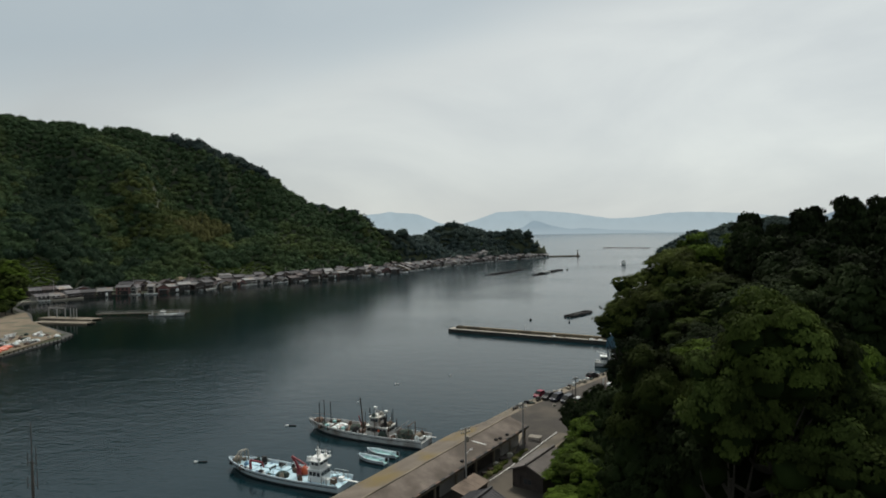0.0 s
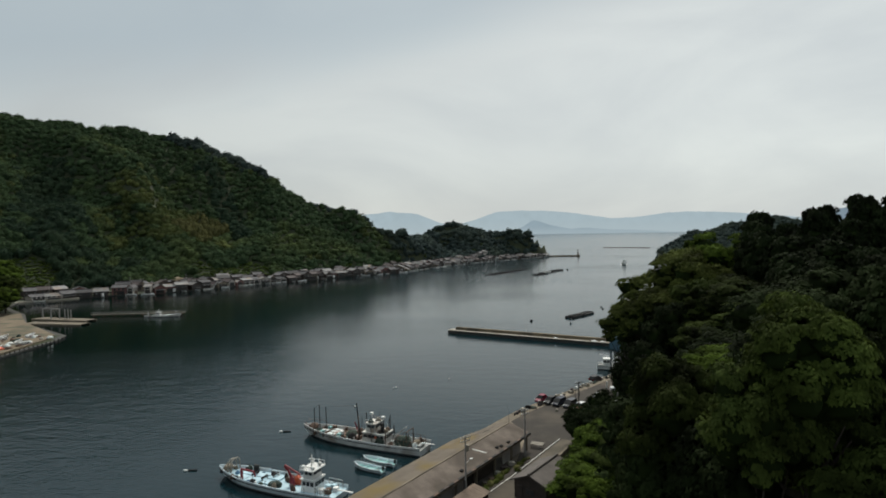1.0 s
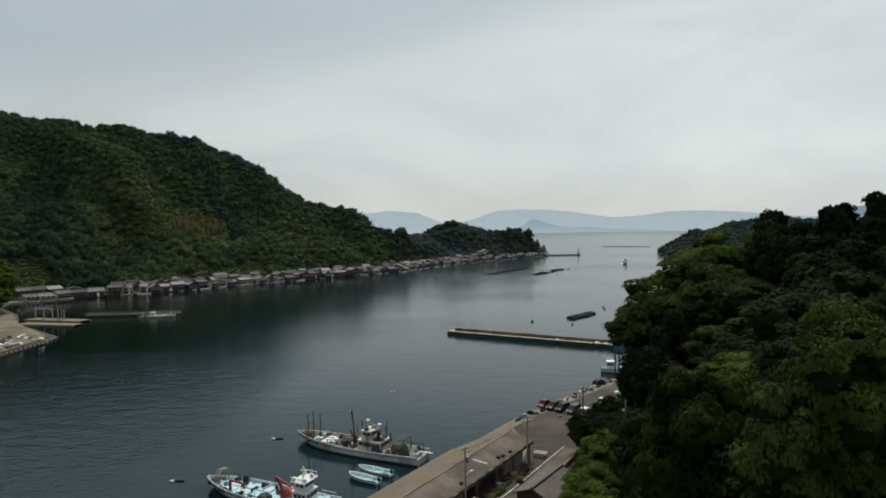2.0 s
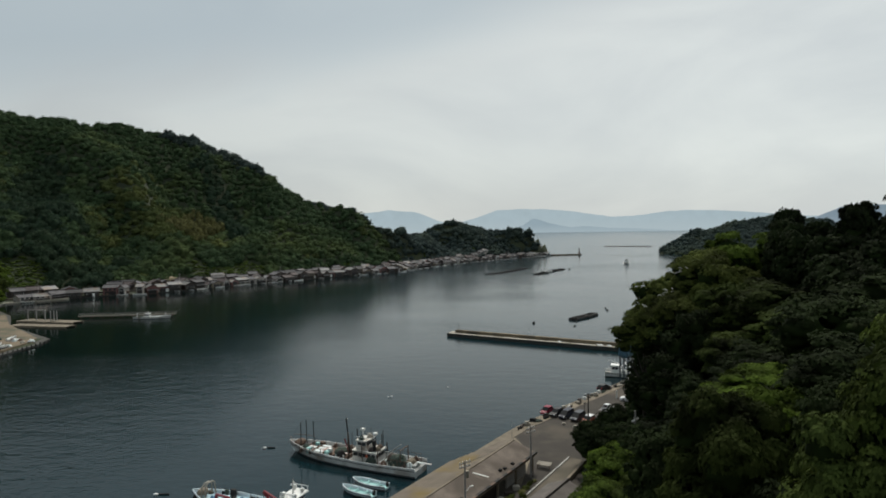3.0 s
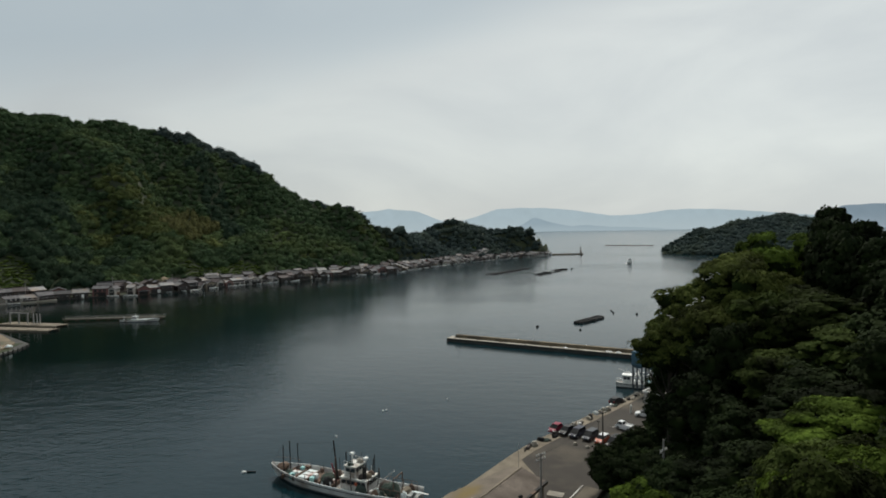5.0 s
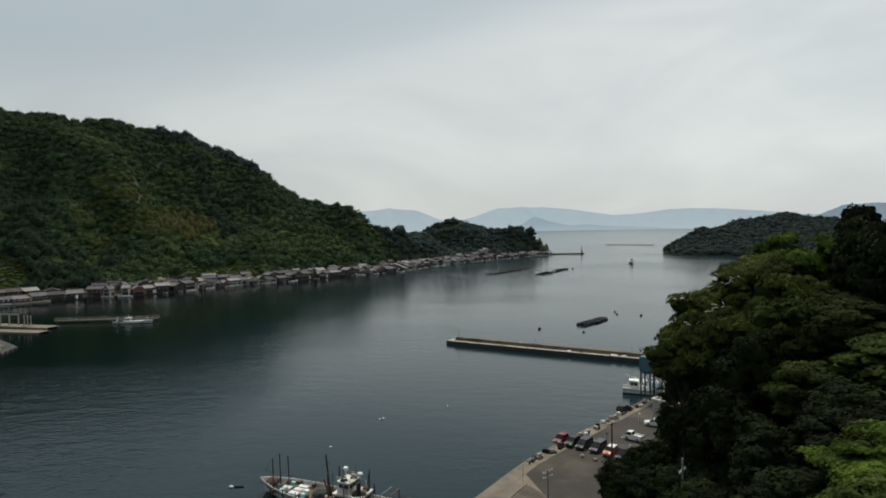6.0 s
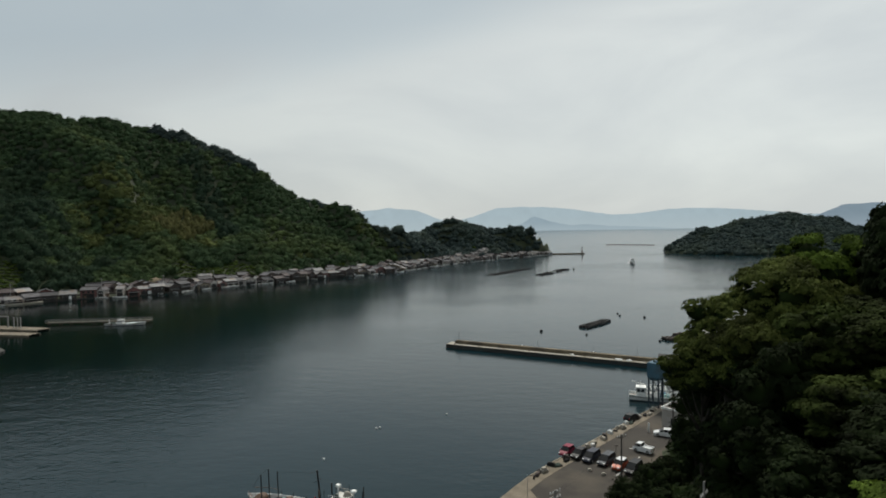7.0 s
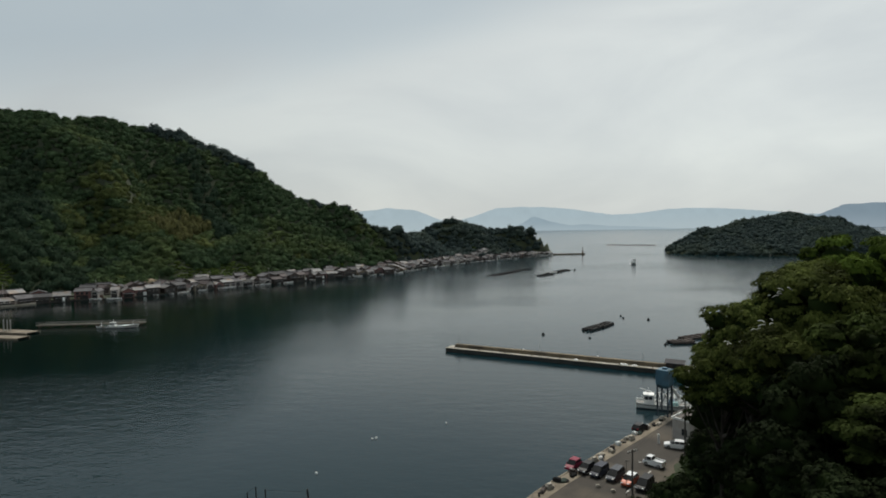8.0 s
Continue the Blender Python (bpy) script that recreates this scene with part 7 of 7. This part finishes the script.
def buoy(x, y, r, mat, label, stick=False):
    o = thing("buoy", pose(x, y, 0), label, "buoy", "buoys")
    g = Geo()
    g.ball((0, 0, r * 0.35), r, r, r * 0.85, 12, 7)
    part("float", g, mat, o, smooth=True)
    g = Geo()
    g.tube((0, 0, r * 0.9), (0, 0, r * (1.7 if not stick else 6.5)), r * 0.14, n=6)
    part("stem", g, "black", o)
    return o


for x, y, r in ((22.3, 266.5, 0.62), (38.5, 259.2, 0.45), (61.4, 305.2, 0.5), (61.9, 312, 0.45), (71, 300.3, 0.6), (61.9, 246.8, 0.5)):
    buoy(x, y, r, "black", "round black mooring buoy floating on the bay")
for x, y, r in ((-22.1, 155.3, 0.26), (-29.4, 138.5, 0.22), (-8.7, 164.5, 0.2)):
    buoy(x, y, r, "paint_white", "small round white buoy floating near the boats")
for x, y in ((-22.8, 154.9), (35.5, 229), (13, 239.5)):
    buoy(x, y, 0.24, "paint_white", "small white marker float on the water", x > 0)
for x, y in ((-40.6, 121.0), (-50.6, 101.0)):
    o = thing("mooring_float", heading(x, y, 0.9, 0.2), "small white mooring float, its dark reflection added as a bar", "buoy", "mooring floats")
    g = Geo()
    g.ball((-0.5, 0, 0.1), 0.42, 0.26, 0.22)
    part("float", g, "paint_white", o, smooth=True)
    # the float's dark reflection, shaped as a black bar on the water
    g = Geo()
    g.tube((0.0, 0, 0.12), (1.5, -0.2, 0.1), 0.12)
    part("spar", g, "black", o)
for i, (x, y) in enumerate(((4.0, 528), (84, 586))):
    buoy(x, y, 0.9, "black", "dark buoy at the end of the fish farm rafts")

# jetty and light at the headland's tip
g = Geo()
strip([(92, 860), (142, 868.3)], -1.6, 1.6, 1.7, 4.0, g)
solid("jetty", g, "concrete_old", "low dark stone jetty running out from the headland", "jetty", kind="structure")
o = thing("lighthouse", pose(139, 867.8, 1.7), "small dark red lighthouse at the jetty's end", "lighthouse")
g = Geo()
g.tube((0, 0, 0), (0, 0, 4.6), 1.2, 0.8, 12)
part("tower", g, "rust", o)
g = Geo()
g.tube((0, 0, 6.0), (0, 0, 6.3), 1.4, 1.4, 12)
part("gallery", g, "rust", o)
g = Geo()
g.tube((0, 0, 6.3), (0, 0, 7.6), 0.7, 0.7, 10)
g.ball((0, 0, 7.7), 0.75, 0.75, 0.5)
part("lantern", g, "black", o)


# white marker posts on the island's shore
for x, y in ((322.5, 792.0), (346.5, 777.5)):
    o = thing("marker_post", pose(x, y, 0.4), "white painted marker post on the island's shore", "post", "island markers")
    g = Geo()
    g.box(-1.1, -1.1, -1.0, 1.1, 1.1, 1.0, 0.1)
    part("base", g, "concrete", o)
    g = Geo()
    g.tube((0, 0, 1.0), (0, 0, 4.2), 0.7, 0.5, 10)
    part("shaft", g, "paint_white", o)


# ---- village on the far shore ----
def shore_point(s):
    """A place s metres along the west coast from its bend by the fields, and the way inland."""
    pts = [Vector(p[:2]) for p in COAST[10:25]]
    for a, b in zip(pts, pts[1:]):
        n = (b - a).length
        if s <= n:
            d = (b - a) / n
            return a + d * s, Vector((-d.y, d.x)), d
        s -= n
    return None


def boathouse(p, inland, w, d, h, rise, wall_mat, roof_mat, label, z=1.1, bay=True, storeys=2, across=False, group="boathouses"):
    """A waterside house, its gable towards the water (or its eaves, if across)."""
    ang = math.degrees(math.atan2(inland.y, inland.x)) - 90
    o = thing("boathouse" if bay else "house", pose(p.x, p.y, z, 0, 0, ang), label, "house", group)
    ww, dd = (d, w) if across else (w, d)
    body = Geo()
    body.add([(-ww / 2, -dd / 2, -2.0), (ww / 2, -dd / 2, -2.0), (ww / 2, dd / 2, -2.0), (-ww / 2, dd / 2, -2.0), (-ww / 2, -dd / 2, h), (ww / 2, -dd / 2, h), (ww / 2, dd / 2, h),
              (-ww / 2, dd / 2, h), (0, -dd / 2, h + rise), (0, dd / 2, h + rise)],
             [(0, 1, 5, 8, 4), (1, 2, 6, 5), (2, 3, 7, 9, 6), (3, 0, 4, 7), (5, 6, 9, 8), (4, 8, 9, 7)])
    turn = pose(0, 0, 0, 0, 0, 90) if across else Matrix()
    wall = part("wall", body, wall_mat, o)
    roof = part("roof", gable_roof(ww, dd, h + 0.02, rise, 0.55, 0.2), roof_mat, o)
    g = Geo()
    g.box(-0.22, -dd / 2 - 0.6, h + rise + 0.12, 0.22, dd / 2 + 0.6, h + rise + 0.5)
    ridge = part("ridge", g, roof_mat, roof)
    wall.matrix_local = roof.matrix_local = turn
    front = -d / 2 if not across else -d / 2
    fw = w
    if bay:
        # a closed box: the shade inside the bay is its dark colour
        g = Geo()
        g.box(-fw * 0.36, front - 0.05, -1.0, fw * 0.36, front + 0.3, h * 0.46)
        part("boat_bay", g, "dark", o, "boat bay as a closed box, inner shade in its colour")
        for x in (-fw * 0.37, 0, fw * 0.37):
            g = Geo()
            g.box(x - 0.12, front - 0.1, -1.2, x + 0.12, front + 0.1, h * 0.48)
            part("post", g, "timber", o)
    k = 2 if fw < 7.5 else 3
    for i in range(k):
        x = (i - (k - 1) / 2) * fw * 0.3
        zz = h * 0.58 if storeys > 1 else h * 0.35
        g = Geo()
        g.box(x - 0.75, front - 0.06, zz, x + 0.75, front + 0.02, zz + 1.15)
        win = part("window", g, "glass", o)
        g = Geo()
        g.box(x - 0.85, front - 0.1, zz - 0.1, x + 0.85, front + 0.0, zz)
        g.box(x - 0.04, front - 0.09, zz, x + 0.04, front - 0.02, zz + 1.15)
        part("sill", g, "timber" if wall_mat != "timber" else "plaster", win)
    if bay and random.random() < 0.5:
        g = Geo()
        g.add([(-fw / 2 - 0.2, front - 1.5, h * 0.47), (fw / 2 + 0.2, front - 1.5, h * 0.47), (fw / 2 + 0.2, front + 0.02, h * 0.56), (-fw / 2 - 0.2, front + 0.02, h * 0.56),
               (-fw / 2 - 0.2, front - 1.5, h * 0.47 - 0.12), (fw / 2 + 0.2, front - 1.5, h * 0.47 - 0.12), (fw / 2 + 0.2, front + 0.02, h * 0.56 - 0.12), (-fw / 2 - 0.2, front + 0.02, h * 0.56 - 0.12)],
              [(0, 1, 2, 3), (7, 6, 5, 4), (0, 4, 5, 1), (1, 5, 6, 2), (3, 7, 4, 0)])
        part("lean_to_roof", g, roof_mat, o)
    return o


random.seed(42)
WALL_SET = ["timber"] * 10 + ["plaster"] * 4 + ["concrete_old"] * 3 + ["plaster_red"]
WALL_FAR = ["timber"] * 4 + ["plaster"] * 4 + ["paint_white"]
ROOF_SET = ["tile"] * 6 + ["tile_brown"] * 3 + ["roof_light"] * 3
s, i = 6.0, 0
LABELS = {"timber": "dark weathered timber", "plaster": "pale plastered", "concrete_old": "brown-grey rendered", "plaster_red": "faded red clad", "paint_white": "white painted"}
ROOFS = {"tile": "grey tiled roof", "tile_brown": "brownish tiled roof", "paint_white": "pale sheet roof", "roof_light": "pale sheet roof"}
moored = 0
while True:
    w = random.choice((4.6, 5.4, 6.2, 7.0, 8.0, 9.4)) * random.uniform(0.92, 1.08)
    got = shore_point(s + w / 2)
    if got is None:
        break
    p, inland, along_shore = got
    wall_m, roof_m = random.choice(WALL_SET if s < 430 else WALL_FAR), random.choice(ROOF_SET)
    if i == 17:
        wall_m = "plaster_red"
    if i == 0:
        wall_m = "plaster"
    if i in (14, 39):
        wall_m, w = "paint_white", 5.2
    d = random.uniform(8, 11)
    h = random.choice((2.0, 2.4, 2.9, 3.6, 4.4)) * random.uniform(0.92, 1.08)
    if 1 < i < 5:
        h, w, d = 2.6, 9.0, 8.0
    if i == 7:
        wall_m, roof_m, w, h = "plaster", "roof_light", 5.5, 4.4
    if i in (9, 10, 11, 12):
        roof_m, w, h = "roof_light", random.uniform(7, 9), random.uniform(3.0, 4.2)
    tilt = inland.copy()
    tilt.rotate(Matrix.Rotation(radians(random.uniform(-12, 12)), 2))
    if random.random() > 0.06 or i in (14, 17, 39):
        boathouse(p + inland * (d / 2 + random.uniform(-2.5, 0.3)), tilt, w - 0.7, d, h, random.uniform(1.3, 2.0), wall_m, roof_m,
                  f"{LABELS[wall_m]} boathouse with {ROOFS[roof_m]} on the water", across=(1 < i < 5) or random.random() < 0.5, storeys=1 if h < 3.4 else 2)
    if random.random() < 0.6:
        c = p - inland * random.uniform(2.5, 6.0)
        L = random.uniform(5, 8.5)
        dv = along_shore * random.choice((-1, 1)) if random.random() < 0.6 else -inland
        skiff(heading(c.x, c.y, dv.x, dv.y), L, L * 0.29, "hull_white", random.choice(["deck_grey", "deck_blue", "paint_white"]), "small white fishing boat moored before the boathouses", "village boats", free=0.75)
        moored += 1
    if random.random() < 0.45:
        c = p + inland * random.uniform(-1.5, 1.0) + along_shore * random.uniform(-3, 3)
        g = Geo()
        kx, kz = random.uniform(0.5, 1.4), random.uniform(0.8, 2.2)
        g.box(-kx, -0.5, -1.2, kx, 0.5, kz, 0.05)
        ob = tagged(new("net_locker", g.mesh("net_locker", M[random.choice(["paint_white", "hull_white", "teal", "concrete", "rust"])])), "small weathered locker at the water's edge", "locker", "shore lockers")
        ob.matrix_world = heading(c.x, c.y, along_shore.x, along_shore.y, 0.8)
    if random.random() < 0.92:                               # the row behind the lane
        wall_m, roof_m = random.choice(WALL_SET if s < 430 else WALL_FAR), random.choice(ROOF_SET)
        q = p + inland * random.uniform(18, 22)
        zz = float(height(np.array([q.x]), np.array([q.y]))[0]) if s < 520 else 1.6
        boathouse(q, tilt, random.uniform(7, 10), random.uniform(7, 9), random.uniform(3.0, 4.6), random.uniform(1.4, 2.1), wall_m, roof_m,
                  f"{LABELS[wall_m]} village house with {ROOFS[roof_m]} behind the lane", z=zz, bay=False, across=random.random() < 0.6, group="village houses")
    if random.random() < 0.5 and s < 360:
        wall_m, roof_m = random.choice(WALL_SET), random.choice(ROOF_SET)
        q = p + inland * random.uniform(29, 35)
        zz = float(height(np.array([q.x]), np.array([q.y]))[0])
        boathouse(q, tilt, random.uniform(6, 9), random.uniform(6, 8), random.uniform(3.2, 5.0), random.uniform(1.3, 1.9), wall_m, roof_m,
                  f"{LABELS[wall_m]} village house with {ROOFS[roof_m]} below the forest", z=zz, bay=False, across=random.random() < 0.5, group="village houses")
    s += w + random.uniform(-0.4, 0.7)
    i += 1
q = Vector((-212, 473))
boathouse(q, shore_point(165)[1], 9.5, 7.0, 3.0, 1.5, "plaster", "roof_light", "pale house with a light sheet roof among the gardens", z=float(height(np.array([q.x]), np.array([q.y]))[0]), bay=False,
          storeys=1, across=True, group="village houses")
solid("shore_wall", strip([(x, y) for x, y, _ in COAST[4:25]], 1.2, -2.0, 0.6, 3.5), "concrete_wet", "low weathered stone sea wall along the village shore", "sea wall", kind="structure")
solid("village_lane", strip([(x, y) for x, y, _ in COAST[9:24]], -15.5, -12.0, 2.0, 1.0), "asphalt", "narrow grey lane behind the boathouses", "road", kind="structure")
g = Geo()
g.heap((0, 0, -1), 9, 4, 5.5, 3, 24, 9)
ob = tagged(new("earth_bank", g.mesh("earth_bank", material("bare_earth", (0.17, 0.13, 0.085), (0.26, 0.2, 0.135), 0.95, scale=6, fine=20), True)), "bare tan earth bank cut into the slope", "earth bank", kind="structure")
ob.matrix_world = pose(-232, 437, 3.0, 0, 0, 50)
solid("shore_ramp", strip([(-281.5, 341), (-272, 352), (-259, 366)], -1.0, 2.2, 0.9, 2.0), "concrete", "pale concrete landing ramp before the first boathouses", "ramp", kind="structure")
# village lamp posts
for k in range(14):
    got = shore_point(20 + k * 42)
    if got:
        c = got[0] + got[1] * 12.2
        o = thing("utility_pole", pose(c.x, c.y, 1.6), "slim grey utility pole along the village lane", "utility pole", "village poles")
        g = Geo()
        g.tube((0, 0, 0), (0, 0, 10.0), 0.17, 0.11, 6)
        part("shaft", g, "pole", o)
        g = Geo()
        g.box(-0.9, -0.06, 9.2, 0.9, 0.06, 9.35)
        part("crossarm", g, "pole", o)


# ---- west quay and pontoons ----
g = Geo()
poly = [(-161.5, 184), (-166.5, 217), (-171, 228), (-209, 260), (-236, 290), (-262, 290), (-245, 250), (-215, 215), (-190, 180)]
g.add([(x, y, 1.35) for x, y in poly] + [(x, y, -3) for x, y in poly], [tuple(range(len(poly)))] + [((i + 1) % len(poly), i, i + len(poly), (i + 1) % len(poly) + len(poly)) for i in range(len(poly))])
solid("west_quay", g, "landing", "pale concrete landing ground on the western shore", "quay", kind="structure")
solid("west_road", strip([(-186, 176), (-212, 214), (-238, 252), (-250, 285), (-285, 315)], -2.2, 2.2, 1.6, 0.6), "asphalt", "grey road along the western landing ground", "road", kind="structure")


def pontoon(a, b, w, label):
    a, b = Vector(a), Vector(b)
    d = b - a
    o = thing("pontoon", heading(*((a + b) / 2), d.x, d.y), label, "pontoon", "pontoons")
    n = max(int(d.length / 1.2), 2)
    for k in range(n):
        x = -d.length / 2 + (k + 0.5) * d.length / n
        g = Geo()
        g.box(x - d.length / n / 2 + 0.03, -w / 2, 0.62, x + d.length / n / 2 - 0.03, w / 2, 0.72)
        part("plank", g, "apron", o)
    for y in (-w / 2 + 0.25, w / 2 - 0.25):
        g = Geo()
        g.box(-d.length / 2, y - 0.25, -0.3, d.length / 2, y + 0.25, 0.62)
        part("float", g, "concrete_old", o)
    return o


pontoon((-210, 263.5), (-180, 259.5), 6.0, "long pale floating pontoon with plank decking")
pontoon((-217, 277.5), (-185, 271), 6.5, "long pale floating pontoon beside the landing")
for (x, y), w, h in (((-211, 276), 5.0, 4.6), ((-206, 275), 5.0, 4.6)):
    o = thing("lifting_frame", pose(x, y, 0.7, 0, 0, -10), "tall pale steel lifting frame on the pontoon", "frame", "lifting frames")
    for k in (-w / 2, w / 2):
        g = Geo()
        g.box(k - 0.22, -0.22, 0, k + 0.22, 0.22, h)
        part("post", g, "pole", o)
    g = Geo()
    g.box(-w / 2 - 0.3, -0.25, h, w / 2 + 0.3, 0.25, h + 0.4)
    part("beam", g, "pole", o)
for x, y in ((-200, 273.5), (-198, 273), (-196.3, 272.6)):
    o = thing("mooring_post", pose(x, y, 0.6), "tall pale mooring post standing beside the pontoon", "post", "mooring posts")
    g = Geo()
    g.tube((0, 0, -2), (0, 0, 4.9), 0.28, 0.25, 10)
    part("post", g, "pole", o)
pier = thing("pier", heading(-176, 288.8, 0.986, 0.165), "long narrow brown concrete pier with slim side rails", "pier")
box_part(pier, "deck", (-19, -1.1, 0.75, 26, 1.1, 1.05), "concrete_old", 0)
for y in (-1.1, 0.95):
    box_part(pier, "kerb", (-19, y, 1.05, 26, y + 0.15, 1.25), "concrete", 0)
for y in (-1.0, 1.0):
    for z in (1.75, 2.2):
        pole_part(pier, "rail", [(-19, y, z), (26, y, z)], 0.045, "pole", 6)
    for k in range(16):
        pole_part(pier, "rail_post", [(-19 + k * 3, y, 1.2), (-19 + k * 3, y, 2.25)], 0.05, "pole", 6)
for k in range(10):
    for y in (-0.8, 0.8):
        pole_part(pier, "pile", [(-18 + k * 4.7, y, -2), (-18 + k * 4.7, y, 0.75)], 0.2, "rust", 8)
b5 = thing("fishing_boat", heading(-157.2, 284.6, 0.99, 0.06), "white fishing boat with a small wheelhouse moored at the pier", "fishing boat")
boat_hull(b5, 17.5, 4.0, 0.9, 0.6, 0.7, "hull_white", "deck_grey")
cabin(b5, "wheelhouse", -3.4, -1.2, 2.0, 0.7, 2.4, "paint_white")
for x, z in ((-2.2, 3.8), (6.2, 3.0), (-7.5, 2.8)):
    pole_part(b5, "mast", [(x, 0, 0.7), (x, 0, z)], 0.09, "paint_white")
heap_part(b5, "folded_net", (-6.0, 0, 0.7), (1.3, 1.0, 0.8), "net", 3)
box_part(b5, "hatch_cover", (1.0, -1.0, 0.72, 4.4, 1.0, 1.1), "hatch")

# boats and gear drawn up on the landing
random.seed(17)
for k in range(46):
    t = random.random()
    x, y = -168 - 20 * t + random.uniform(-3, 3), 197 + 27 * random.random()
    kind = k % 5
    if kind < 1:
        skiff(pose(x, y, 1.75, 0, 0, random.uniform(0, 360)), random.uniform(4.0, 5.5), 1.6, "hull_white", random.choice(["deck_grey", "paint_white"]), "small white boat drawn up on the landing ground", "boats on the landing", extras=False)
    else:
        g = Geo()
        g.heap((0, 0, 0), random.uniform(0.6, 1.7), random.uniform(0.5, 1.1), random.uniform(0.5, 1.1), k)
        ob = tagged(new("fishing_gear", g.mesh("fishing_gear", M[random.choice(["net", "concrete", "hull_white", "rust", "hatch"])], True)), "heap of fishing gear on the landing ground", "fishing gear", "gear heaps")
        ob.matrix_world = pose(x, y, 1.33, 0, 0, random.uniform(0, 180))
for k, (x, y) in enumerate(((-167, 193), (-168.5, 197), (-171, 194.5), (-165.5, 189))):
    g = Geo()
    g.heap((0, 0, 0), 2.6, 1.3, 1.1, 40 + k)
    ob = tagged(new("tarpaulin", g.mesh("tarpaulin", M["orange"], True)), "orange tarpaulin over gear on the landing ground", "tarpaulin", "orange tarpaulins")
    ob.matrix_world = pose(x, y, 1.33, 0, 0, 75 + 9 * k)
g = Geo()
for k in range(18):
    x = -162.2 - 0.06 * k
    g.tube((x + 0.5, 186 + 2.2 * k, -1), (x + 0.5, 186 + 2.2 * k, 1.3), 0.18, n=6)
tagged(new("quay_fender", g.mesh("quay_fender", M["rubber"])), "row of dark timber fender piles along the landing", "fender", kind="stuff")
